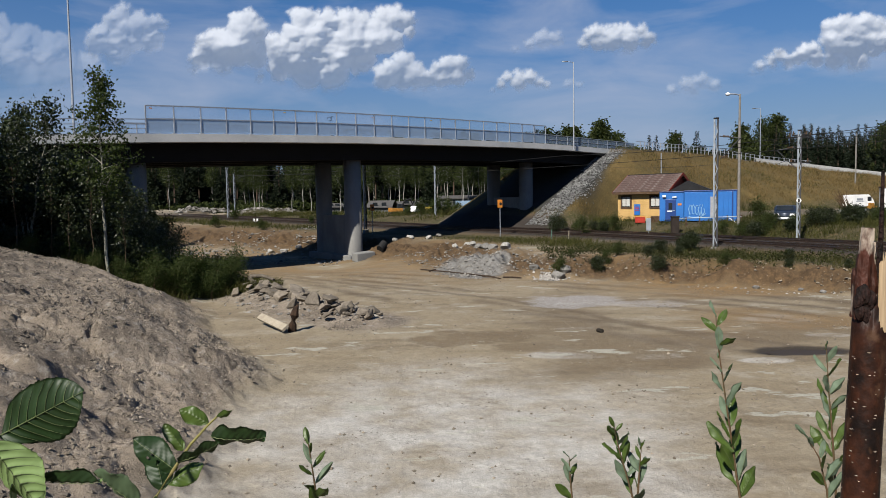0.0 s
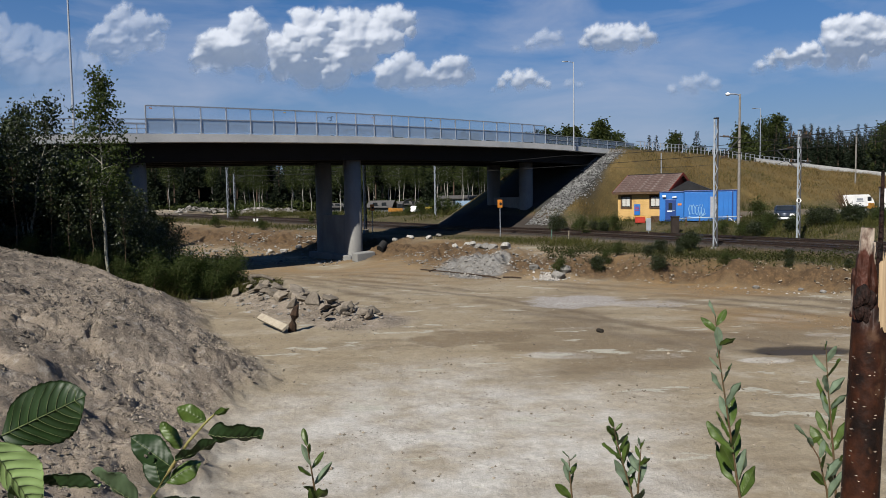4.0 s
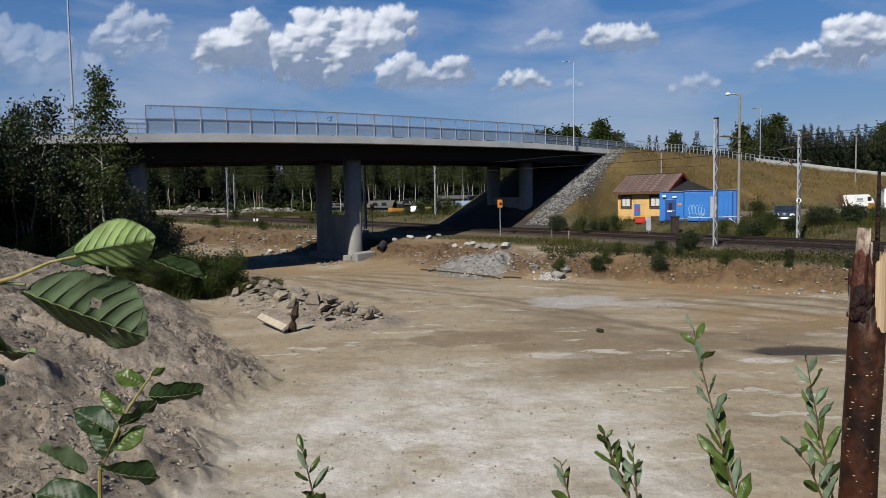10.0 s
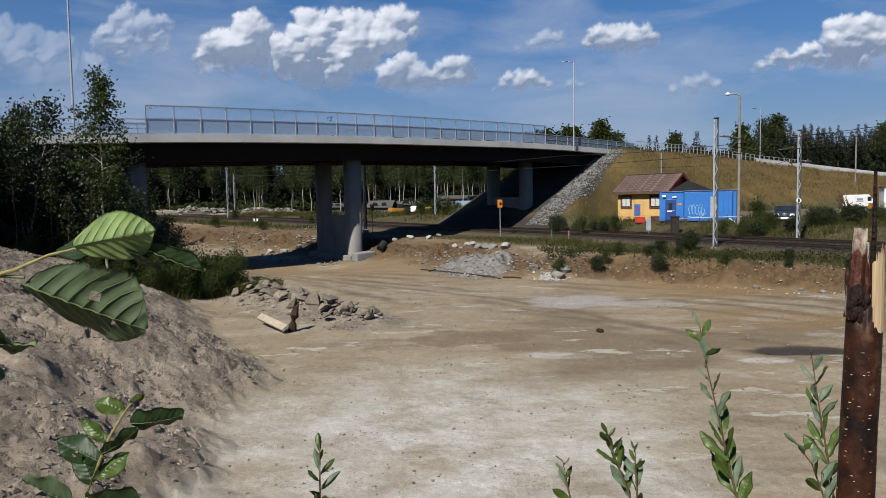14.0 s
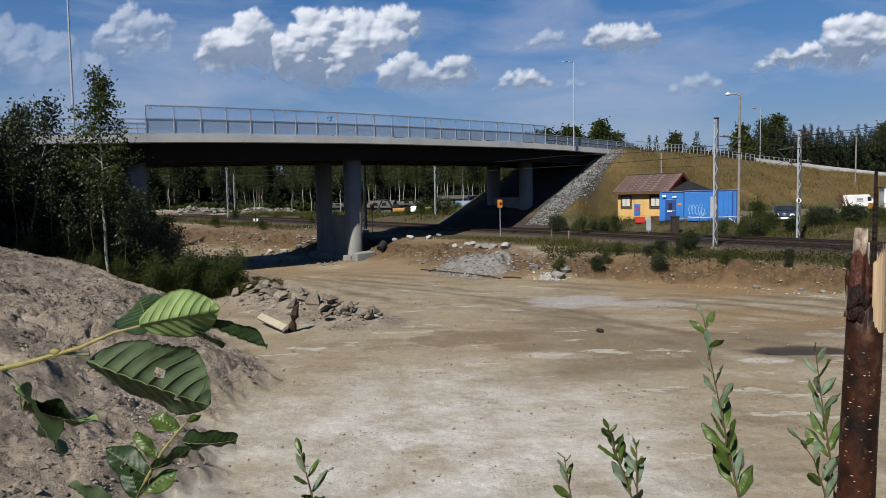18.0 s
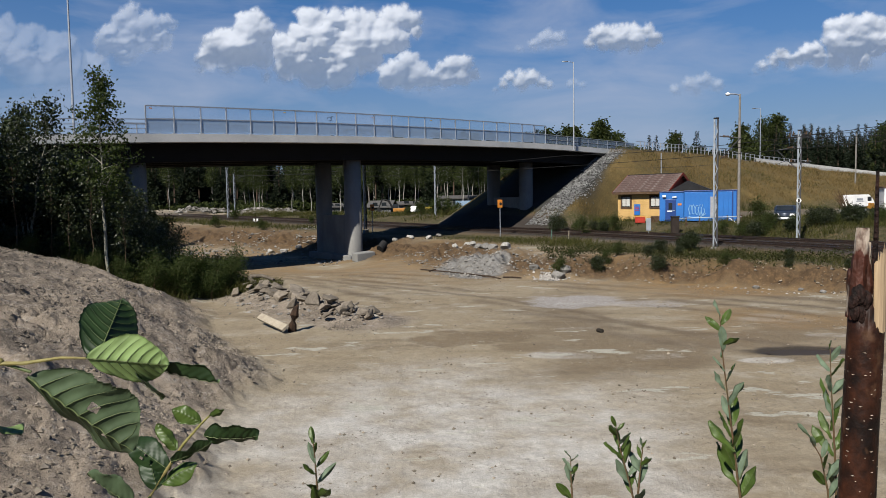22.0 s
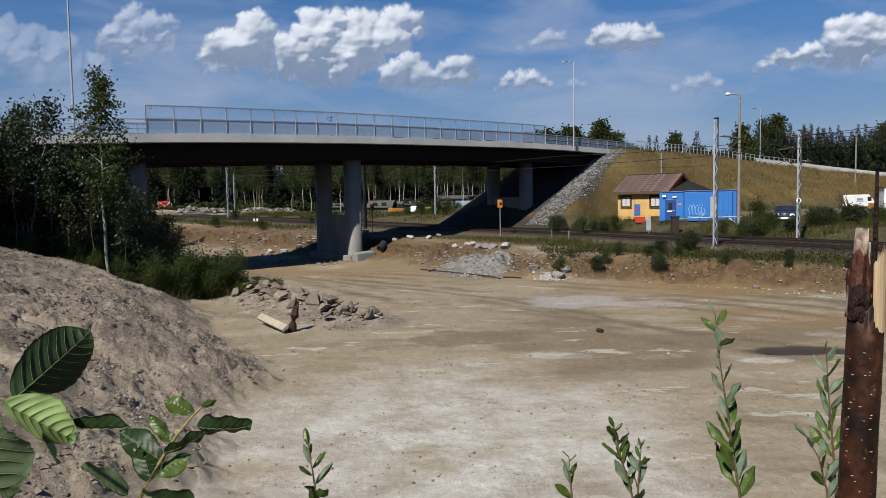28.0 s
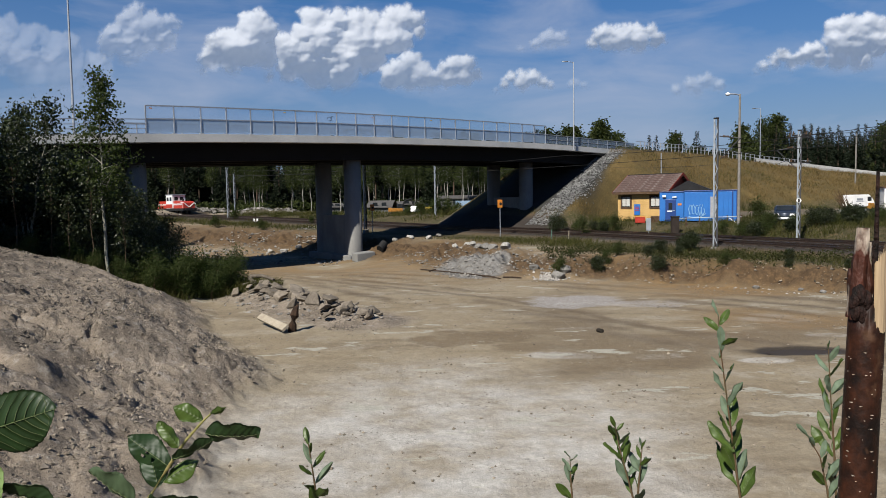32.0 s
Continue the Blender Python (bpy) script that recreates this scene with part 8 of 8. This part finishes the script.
def build_stump():
    g = height(0.9, 1.35)
    bark = surf("glossy_red_brown_bark", (0.036, 0.0112, 0.0046), (0.0050, 0.0025, 0.0017), 17, 0.56, 0.18, 70, fine=0.4, spots=(24, 0.60, 0.70, (0.052, 0.026, 0.014)), stretch=(1, 1, 0.8))
    raw = surf("torn_pale_wood", (0.3744, 0.2856, 0.1840), (0.2720, 0.1904, 0.1088), 9, 0.8, 0.15, 60, stretch=(2, 2, 0.12))
    t = thing("broken_trunk", "broken young tree trunk with glossy red-brown bark and white flecks", "tree stump", pose(0.80, 1.37, g))
    home = Matrix.Translation((-0.80, -1.37, -g))
    rng = random.Random(3)
    bm = bmesh.new()
    rings = []
    zs = [g - 0.1] + [g + (4.285 - g) * i / 26 for i in range(1, 27)]
    axis = lambda z: (0.819 - 0.030 * (4.3 - z), 1.35 + 0.01 * (4.3 - z))
    rad = lambda z: 0.0310 + 0.0065 * (4.3 - z)
    for z in zs:
        cx, cy = axis(z)
        ring = []
        for k in range(28):
            a = 2 * math.pi * k / 28
            r = rad(z) * (1 + 0.05 * noise.noise(Vector((math.cos(a) * 1.5, math.sin(a) * 1.5, z * 9))))
            zz = z
            if z == zs[-1]:
                zz = z + 0.030 * noise.noise(Vector((math.cos(a) * 3, math.sin(a) * 3, 5))) + 0.05 * max(0, math.cos(a - 0.6)) ** 2 + rng.uniform(-0.006, 0.012)
            ring.append(bm.verts.new((cx + r * math.cos(a), cy + r * math.sin(a), zz)))
        rings.append(ring)
    for a, b in zip(rings, rings[1:]):
        for k in range(28):
            bm.faces.new((a[k], a[(k + 1) % 28], b[(k + 1) % 28], b[k]))
    top = bm.faces.new(rings[-1])
    bmesh.ops.triangulate(bm, faces=[top])
    part("trunk", bm, bark, t, smooth=True)
    # splintered upright sliver; black lumps at its foot stand in for a shadowed hollow
    bm = bmesh.new()
    for dx, dy, z0, z1, r0, r1 in ((-0.012, -0.016, 4.265, 4.438, 0.018, 0.010), (0.000, -0.012, 4.27, 4.425, 0.016, 0.007), (-0.020, -0.006, 4.265, 4.36, 0.012, 0.007), (0.006, -0.004, 4.265, 4.41, 0.014, 0.006), (-0.004, -0.01, 4.27, 4.432, 0.017, 0.004)):
        pts = []
        for i in range(9):
            u = i / 8
            pts.append((0.812 + dx + 0.003 * math.sin(5 * u + dx * 300) + 0.004 * u, 1.362 + dy, z0 + (z1 - z0) * u))
        tube(bm, pts, [(r0 + (r1 - r0) * (i / 8)) * rng.uniform(0.85, 1.15) for i in range(9)], 9)
    part("sliver", bm, surf("peeling_red_bark", (0.046, 0.014, 0.008), (0.018, 0.008, 0.005), 26, 0.6, 0.5, 60, spots=(22, 0.52, 0.60, (0.30, 0.25, 0.20)), stretch=(1, 1, 0.5)), t, "peeling splinter of reddish bark and pale wood")
    # the hollow's shadow is put into the lumps' near-black colour
    for dx, z, s in ((-0.026, 4.300, 0.010), (-0.018, 4.312, 0.012), (-0.008, 4.300, 0.013), (-0.024, 4.278, 0.009), (-0.012, 4.274, 0.010)):
        bm = bmesh.new()
        bmesh.ops.create_icosphere(bm, subdivisions=3, radius=s)
        for v in bm.verts:
            v.co *= 1 + 0.35 * noise.noise(v.co * 90 + Vector((dx * 700, 0, 0)))
        part("knot", bm, surf("charred_knot", (0.0035, 0.0025, 0.002), (0.016, 0.006, 0.004), 60, 0.8, 0.7, 90), t, "dark torn knot", True, pose(0.812 + dx, 1.333, z) @ Matrix.Diagonal((1.0, 1.0, 1.7, 1)))
    bm = bmesh.new()
    cols = 22
    for side in (0, 1):
        rows = []
        for c in range(cols + 1):
            a = math.radians(262 + 74 * c / cols)
            z0 = 4.262 - 0.022 * math.sin(c * 0.16) + 0.012 * noise.noise(Vector((c * 0.7, 1, 0)))
            z1 = 4.372 + 0.04 * c / cols + 0.030 * noise.noise(Vector((c * 0.9, 7, 0)))
            r = 0.0322 - 0.004 * side + 0.0016 * noise.noise(Vector((c * 1.3, 3, 0)))
            rows.append([bm.verts.new((0.8185 + r * math.cos(a), 1.35 + r * math.sin(a), z0 + (z1 - z0) * k / 5)) for k in range(6)])
        for p, q in zip(rows, rows[1:]):
            for k in range(5):
                bm.faces.new((p[k], q[k], q[k + 1], p[k + 1]))
    part("torn_wood", bm, raw, t, "pale torn wood fibres", True)
    part("branch_stub", tubed([(0.824, 1.345, 4.28), (0.831, 1.345, 4.42), (0.834, 1.348, 4.545)], [0.006, 0.0045, 0.003], 8), MATS["charred_knot"], t, "thin dark side stem")
    # white flecks across the bark
    v, f = [], []
    for k in range(210):
        z = rng.uniform(g + 0.5, 4.22)
        a = rng.uniform(math.radians(150), math.radians(330))
        cx, cy = axis(z)
        r = rad(z) * (1 + 0.05 * noise.noise(Vector((math.cos(a) * 1.5, math.sin(a) * 1.5, z * 9)))) + 0.0009
        wl, hl = rng.uniform(0.04, 0.13), rng.uniform(0.0006, 0.0013)
        b = len(v)
        for da, dz, dr in ((-wl, 0, -0.0008), (0, -hl, 0), (wl, 0, -0.0008), (0, hl, 0)):
            v.append((cx + (r + dr) * math.cos(a + da), cy + (r + dr) * math.sin(a + da), z + dz))
        f.append((b, b + 1, b + 2, b + 3))
    tagged(link("lenticels", np_mesh("lenticels", v, f), surf("pale_fleck", (0.3400, 0.2920, 0.2376), (0.2448, 0.1968, 0.1496), 30, 0.8), t), "white flecks on the bark", kind="stuff")
    for ch in t.children:
        ch.matrix_basis = home @ ch.matrix_basis
    return t, t.matrix_basis.copy()


stump, stump_home = build_stump()
# ---------------------------------------------------------------- machines
def build_loco():
    """A shunting locomotive, its front end at the origin, looking along +x."""
    t = thing("locomotive", "red and white diesel locomotive on the far track", "locomotive")
    part("frame", boxed(-13.6, -1.4, 0.75, -0.1, 1.4, 1.25, 0.05), DARK, t, "dark underframe")
    bm = bmesh.new()
    extrude_poly(bm, [(-5.2, 1.2), (-5.2, 2.75), (-0.9, 2.7), (-0.35, 2.35), (-0.3, 1.2)], -1.15, 1.15)
    part("hood", bm, REDPAINT, t, "red engine hood")
    bm = bmesh.new()
    extrude_poly(bm, [(-13.4, 1.2), (-13.3, 2.4), (-12.8, 2.75), (-8.4, 2.75), (-8.4, 1.2)], -1.15, 1.15)
    part("hood", bm, REDPAINT, t, "red engine hood")
    cab = part("cab", boxed(-8.4, -1.4, 1.2, -5.2, 1.4, 3.95, 0.08), WHITE, t, "white cab")
    part("roof", boxed(-8.6, -1.45, 3.95, -5.0, 1.45, 4.12, 0.06), GREYPAINT, cab)
    for y in (-1.43, 1.41):
        for x in (-8.0, -6.5):
            part("window", boxed(x, y, 2.75, x + 1.0, y + 0.02, 3.55), DARKGLASS, cab)
        part("stripe", boxed(-8.35, y - 0.003, 1.3, -5.25, y + 0.023, 2.1), REDPAINT, cab)
    for x in (-5.2, -8.42):
        for y in (-0.95, 0.2):
            part("window", boxed(x, y, 2.9, x + 0.02, y + 0.75, 3.6), DARKGLASS, cab)
    for s in (-1, 1):
        part("chevron", tubed([(-0.30, s * 0.05, 1.5), (-0.32, s * 1.05, 2.35), (-1.6, s * 1.17, 2.5)], 0.10, 5), WHITE, t, "white chevron")
        part("stripe", boxed(-13.2, s * 1.16 - 0.02, 1.9, -0.9, s * 1.16 + 0.02, 2.1), WHITE, t, "white stripe")
        part("buffer", tubed([(-0.1, s * 0.87, 1.0), (0.45, s * 0.87, 1.0)], [0.12, 0.24], 10), DARK, t)
        part("headlight", boxed(-0.36, s * 0.75 - 0.12, 2.0, -0.27, s * 0.75 + 0.12, 2.2, 0.03), WHITE, t)
        part("handrail", tubed([(-5.0, s * 1.38, 2.2), (-0.3, s * 1.38, 2.2), (-0.2, s * 1.38, 1.2)], 0.03, 5), WHITE, t)
    part("exhaust", tubed([(-3.2, 0, 2.7), (-3.2, 0, 3.2)], 0.2, 10), DARK, t)
    for x in (-2.3, -4.3, -9.4, -11.4):
        for y in (-0.8, 0.8):
            bm = bmesh.new()
            bmesh.ops.create_cone(bm, cap_ends=True, segments=20, radius1=0.5, radius2=0.5, depth=0.13, matrix=pose(x, y, 0.5, 90, 0, 0))
            part("wheel", bm, RAILSTEEL, t)
    return t


def build_excavator(m, label, paint):
    t = thing("excavator", label, "excavator", m)
    for y in (-1.1, 0.6):
        bm = bmesh.new()
        extrude_poly(bm, [(-1.6, 0.15), (-1.75, 0.45), (-1.55, 0.8), (1.55, 0.8), (1.75, 0.45), (1.6, 0.15), (1.3, 0.0), (-1.3, 0.0)], y, y + 0.5)
        part("crawler", bm, DARK, t)
    top = part("upper_body", boxed(-1.7, -1.2, 0.95, 1.0, 1.2, 1.75, 0.1), paint, t)
    part("cab", boxed(-0.2, -1.15, 1.7, 1.1, -0.1, 2.75, 0.08), DARKGLASS, top, "dark glazed cab")
    part("counterweight", boxed(-2.0, -1.15, 0.95, -1.5, 1.15, 1.9, 0.12), paint, top)
    part("boom", tubed([(0.9, 0.3, 1.5), (2.1, 0.3, 3.6), (3.6, 0.3, 4.0)], [0.26, 0.24, 0.17], 8), DARK, top, "black boom")
    part("arm", tubed([(3.6, 0.3, 4.1), (4.5, 0.3, 1.9)], [0.2, 0.12], 8), DARK, top, "black arm")
    bm = bmesh.new()
    extrude_poly(bm, [(4.2, 1.9), (4.8, 1.85), (4.9, 1.2), (4.4, 0.9), (3.9, 1.2)], -0.2, 0.8)
    part("bucket", bm, DARK, top)
    return t, top


loco = build_loco()
digger, digger_top = build_excavator(pose(-7.9, 125.0, height(-7.9, 125.0) - 0.35, 0, 0, 0) @ Matrix.Scale(0.72, 4), "orange excavator with a black boom beyond the railway", surf("orange_yellow_machine_paint", (0.3272, 0.1480, 0.0240), (0.2640, 0.1160, 0.0184), 2, 0.5))
yellow_m = surf("yellow_machine_paint", (0.3960, 0.2904, 0.0424), (0.3272, 0.2320, 0.0320), 2, 0.5)
digger_b, _ = build_excavator(pose(-2.6, 131.0, height(-2.6, 131.0) - 0.3, 0, 0, 195) @ Matrix.Scale(0.6, 4), "small yellow excavator half hidden by shrubs", yellow_m)
digger_c, _ = build_excavator(pose(-57.5, 158.0, height(-57.5, 158.0) - 1.2, 0, 0, 30), "red excavator behind the sand heaps", REDPAINT)
build_van(pose(-4.6, 122.0, height(-4.6, 122.0), 0, 0, 250) @ Matrix.Scale(0.6, 4))
# ---------------------------------------------------------------- what moves
# seconds, across, up, turn of the alder branch and of the twig
BRANCH_ROWS = [
    (0, -0.3052, 4.3131, 65.0), (0.5, -0.2834, 4.3173, 55.0), (1, -0.3093, 4.3040, 65.0), (1.5, -0.2984, 4.3113, 65.0),
    (2, -0.3010, 4.3226, 60.0), (2.5, -0.2773, 4.3180, 55.0), (3, -0.2997, 4.3159, 65.0), (3.5, -0.3090, 4.3094, 70.0),
    (4.5, -0.3031, 4.3135, 65.0), (5.5, -0.3083, 4.3085, 65.0), (6, -0.2950, 4.3133, 60.0), (6.2, -0.2634, 4.3261, 50.0),
    (6.4, -0.2794, 4.3247, 55.0), (6.6, -0.2927, 4.3112, 60.0), (6.8, -0.2918, 4.3266, 58.0), (7, -0.3022, 4.3524, 60.0),
    (7.2, -0.2538, 4.3897, 30.0), (7.4, -0.2276, 4.3990, 20.0), (7.6, -0.2280, 4.4080, 15.0), (7.8, -0.2371, 4.4012, 25.0),
    (8, -0.2311, 4.3586, 30.0), (8.2, -0.2408, 4.3497, 35.0), (8.4, -0.2119, 4.4166, 10.0), (8.6, -0.2263, 4.4447, 5.0),
    (8.8, -0.2216, 4.4519, 0.0), (9, -0.2156, 4.4509, 0.0), (9.2, -0.2115, 4.4259, 2.0), (9.5, -0.2098, 4.4186, 5.0),
    (9.8, -0.2371, 4.4609, 2.0), (10.1, -0.2283, 4.4792, 0.0), (10.4, -0.2768, 4.3577, 25.0), (10.7, -0.2434, 4.4050, 15.0),
    (11, -0.2451, 4.4778, 0.0), (11.3, -0.2317, 4.4911, -5.0), (11.6, -0.2061, 4.4407, 2.0), (11.9, -0.2103, 4.4533, 0.0),
    (12.2, -0.2231, 4.4783, -2.0), (12.5, -0.2448, 4.5005, -5.0), (12.8, -0.2487, 4.4435, 10.0), (13, -0.3120, 4.4766, 15.0),
    (13.1, -0.3083, 4.4725, 20.0), (13.4, -0.2275, 4.4783, 0.0), (13.7, -0.2289, 4.4660, 5.0), (14, -0.2309, 4.4832, 0.0),
    (14.3, -0.2175, 4.4526, 5.0), (14.5, -0.2280, 4.4851, -2.0), (15.5, -0.2227, 4.4711, 2.0), (16.5, -0.2174, 4.4642, 0.0),
    (17, -0.2002, 4.4374, 0.0), (17.3, -0.1973, 4.4398, 0.0), (17.7, -0.1947, 4.4264, 0.0), (18.1, -0.1866, 4.4271, 0.0),
    (18.5, -0.1948, 4.3948, 5.0), (19, -0.2058, 4.4007, 0.0), (19.4, -0.2351, 4.4101, 15.0), (20, -0.2190, 4.3944, 15.0),
    (20.6, -0.2339, 4.4190, 15.0), (21.2, -0.2515, 4.3880, 22.0), (21.8, -0.2240, 4.3981, 15.0), (22.4, -0.2239, 4.3830, 18.0),
    (23, -0.2435, 4.3703, 18.0), (23.6, -0.2566, 4.3742, 25.0), (24.2, -0.2756, 4.3655, 30.0), (24.8, -0.2928, 4.3760, 30.0),
    (25.5, -0.2578, 4.3816, 22.0), (26.5, -0.2659, 4.3665, 28.0), (27.5, -0.2710, 4.3527, 35.0), (28, -0.2868, 4.3529, 40.0),
    (28.3, -0.2943, 4.3629, 35.0), (28.6, -0.3014, 4.3445, 50.0), (28.9, -0.3052, 4.3487, 48.0), (29.2, -0.3039, 4.3363, 55.0),
    (29.5, -0.3126, 4.3261, 62.0), (29.8, -0.3127, 4.3240, 62.0), (30.1, -0.3147, 4.3240, 64.0), (30.4, -0.3276, 4.3118, 70.0),
    (31, -0.3318, 4.3098, 72.0), (31.6, -0.3332, 4.3077, 74.0), (32, -0.3348, 4.3077, 75.0),
]
TWIG_ROWS = [
    (0, -0.2429, 4.2366, 0.0), (0.5, -0.2398, 4.2332, 0.4), (1, -0.2315, 4.2291, 1.3), (1.5, -0.2455, 4.2366, -0.3),
    (2, -0.2499, 4.2427, -0.8), (2.5, -0.2443, 4.2353, -0.1), (3, -0.2440, 4.2426, -0.1), (3.5, -0.2454, 4.2393, -0.3),
    (4.5, -0.2460, 4.2406, -0.4), (5.5, -0.2496, 4.2486, -0.8), (6, -0.2430, 4.2339, 0.0), (6.6, -0.2290, 4.2258, 1.5),
    (7, -0.2555, 4.2487, -1.4), (7.4, -0.2608, 4.2455, -2.0), (7.8, -0.2373, 4.2305, 0.6), (8.2, -0.2142, 4.2242, 3.2),
    (8.6, -0.2973, 4.2725, -6.0), (9, -0.3053, 4.2515, -6.8), (9.2, -0.2818, 4.2386, -4.2), (9.5, -0.2797, 4.2432, -4.0),
    (9.8, -0.3162, 4.2695, -8.1), (10.1, -0.3049, 4.2917, -6.9), (10.4, -0.2539, 4.2394, -1.2), (11, -0.3180, 4.2873, -8.3),
    (11.3, -0.2745, 4.2602, -3.5), (11.6, -0.2863, 4.2565, -4.8), (11.9, -0.2767, 4.2543, -3.7), (12.2, -0.3118, 4.2668, -7.6),
    (12.5, -0.2954, 4.2869, -5.9), (12.8, -0.2931, 4.2639, -5.5), (13, -0.2933, 4.2764, -5.6), (13.4, -0.3000, 4.2389, -6.2),
    (13.7, -0.3358, 4.2349, -10.0), (14, -0.3361, 4.2586, -10.2), (14.3, -0.3281, 4.2188, -9.1), (14.5, -0.3210, 4.2478, -8.5),
    (15.5, -0.3368, 4.2422, -10.2), (16.5, -0.3473, 4.2384, -11.3), (16.9, -0.3370, 4.2382, -10.2), (17.3, -0.2919, 4.2288, -5.3),
    (17.7, -0.2762, 4.2649, -3.7), (18.1, -0.2758, 4.2266, -3.5), (18.5, -0.2398, 4.2332, 0.4), (19, -0.2523, 4.2460, -1.1),
    (19.4, -0.2453, 4.2439, -0.3), (20, -0.2651, 4.2502, -2.5), (20.6, -0.2537, 4.2454, -1.2), (21.2, -0.2478, 4.2453, -0.6),
    (21.8, -0.2526, 4.2381, -1.1), (22.4, -0.2467, 4.2393, -0.4), (23, -0.2587, 4.2494, -1.8), (24, -0.2536, 4.2467, -1.2),
    (25.5, -0.2512, 4.2427, -0.9), (27.5, -0.2499, 4.2413, -0.8), (28, -0.2587, 4.2494, -1.8), (29, -0.2511, 4.2440, -0.9),
    (30, -0.2492, 4.2420, -0.7), (31, -0.2499, 4.2413, -0.8), (32, -0.2493, 4.2407, -0.7),
]


def track_place(s):
    """A place and heading on the far track, s metres from its near end."""
    seg = np.concatenate([[0], np.cumsum(np.hypot(np.diff(TX), np.diff(TY)))])
    x, y = np.interp(s, seg, TX), np.interp(s, seg, TY)
    x2, y2 = np.interp(s - 1, seg, TX), np.interp(s - 1, seg, TY)
    return pose(x, y, float(track_level(y)), 0, 0, math.degrees(math.atan2(y2 - y, x2 - x)))


def motions():
    for ob, cx, cz, drift in CLOUDS:
        walk(ob, [(0.0, pose(cx, FAR_Y, cz)), (32.0, pose(cx + drift, FAR_Y, cz))])
    walk(loco, [(t, track_place(199 + 3.0 * (32 - t))) for t in (0, 4, 8, 12, 16, 20, 24, 26, 28, 29, 30, 31, 32)])
    walk(digger_top, [(t, pose(0, 0, 0, 0, 0, a)) for t, a in ((0, 25), (6, 20), (9, 28), (12, 22), (14.0, 30), (14.7, 75), (15.4, 120), (16.1, 160), (17, 178), (19, 175), (21, 182), (23, 186), (24, 192), (25, 200), (25.6, 170), (26.2, 120), (26.8, 70), (27.4, 30), (28, 24), (32, 20))])
    walk(branch_a, [(t, pose(x, 0.5, z, 0, a, 0)) for t, x, z, a in BRANCH_ROWS])
    k = U
    swing = lambda a: max(0.0, min(1.0, a / 55.0))
    walk(leaf_upper, [(t, flat_pose(-72 * k, -34 * k, float(np.interp(swing(a), [0, 0.5, 1], [-160, -85, -92])), 0.016, 50 * (1 - swing(a) ** 3), 60 * (1 - swing(a) ** 3))) for t, x, z, a in BRANCH_ROWS])
    walk(leaf_side, [(t, flat_pose(20 * k, -20 * k, 25 - 85 * swing(a), 0.008, 50)) for t, x, z, a in BRANCH_ROWS])
    walk(twig_b, [(t, pose(x, 0.8, z, 0, a, 0)) for t, x, z, a in TWIG_ROWS])
    # the broken trunk bends with the gusts
    lean = [(0, 0), (3.5, 0), (5.5, -1), (7, -1.5), (7.5, 0), (8, -1.5), (8.5, -4), (9, -7), (9.5, -8), (10, -6), (10.5, -3), (11, -8), (11.5, -14), (12, -11), (12.5, -9), (13, -13), (13.5, -9), (14, -12), (14.5, -15), (16.5, -11), (17.5, -10), (18, -11), (18.5, -8), (19, -10), (20, -10), (20.5, -15), (21, -12), (21.5, -10), (22.5, -8), (23.5, -9.5), (24.5, -8), (25.5, -10), (28, -9.5), (29.5, -8), (32, -8)]
    walk(stump, [(t, stump_home @ pose(0, 0, 0, 0, 0.0396 * d, 0)) for t, d in lean])
    # the willow shoots bend over and nod in the wind: seconds, sideways, down
    gusts = [(0, 0, 0), (3.5, -1, 0), (8.5, -2, 1), (9, -3, 4), (9.5, -26, 12), (10, -40, 21), (10.5, 0, 4), (11, 3, 3), (11.5, -5, 1), (12, -5, 0), (12.5, -19, 4), (13, 4, 24), (13.5, -8, 12), (14, -29, 17), (14.5, -30, 30), (16.5, -36, 27), (17, -55, 32), (17.5, -33, 0), (18, -22, 0), (18.5, -5, 0), (19, 8, 0), (19.5, 5, 3), (20, -4, 6), (20.5, -19, 9), (21, -24, 1), (21.5, -7, 0), (22, 7, 0), (23, -1, 0), (24, -4, 0), (25.5, -4, 0), (28, -1, 0), (29, -7, 0), (30, -5, 0), (31, 7, 0), (32, 4, 0)]
    flutter = [(0, 0, 0), (1, 5, 0), (2, -4, 2), (3.5, -2, 2), (5.5, -8, 3), (7, -9, 5), (8, -7, 4), (8.5, 2, 2), (9, -15, 10), (10, -11, 12), (10.5, 5, 0), (11, -9, 4), (11.5, 2, 2), (12.5, -3, 9), (13.5, -15, 13), (14, 20, 16), (14.5, 5, 5), (16.5, -20, 16), (17, -23, 18), (17.5, 11, 9), (18, -14, 20), (18.5, 22, 0), (19, 8, 4), (19.5, 37, 0), (20, 3, 4), (20.5, -18, 12), (21, 0, 2), (21.5, -11, 7), (22, 9, 0), (23, -9, 5), (24, 0, 2), (25, -15, 9), (28, 0, 2), (32, 0, 0)]
    for (stem, home, tall, depth), amp in SHOOTS:
        rows = flutter if amp == 0 else gusts
        unit = (amp or 1.0) * depth / 1257 / tall
        walk(stem, [(t, home @ pose(0, 0, -0.8 * d * unit * tall, 0, math.degrees(math.atan(s * unit)), 0)) for t, s, d in rows])


motions()
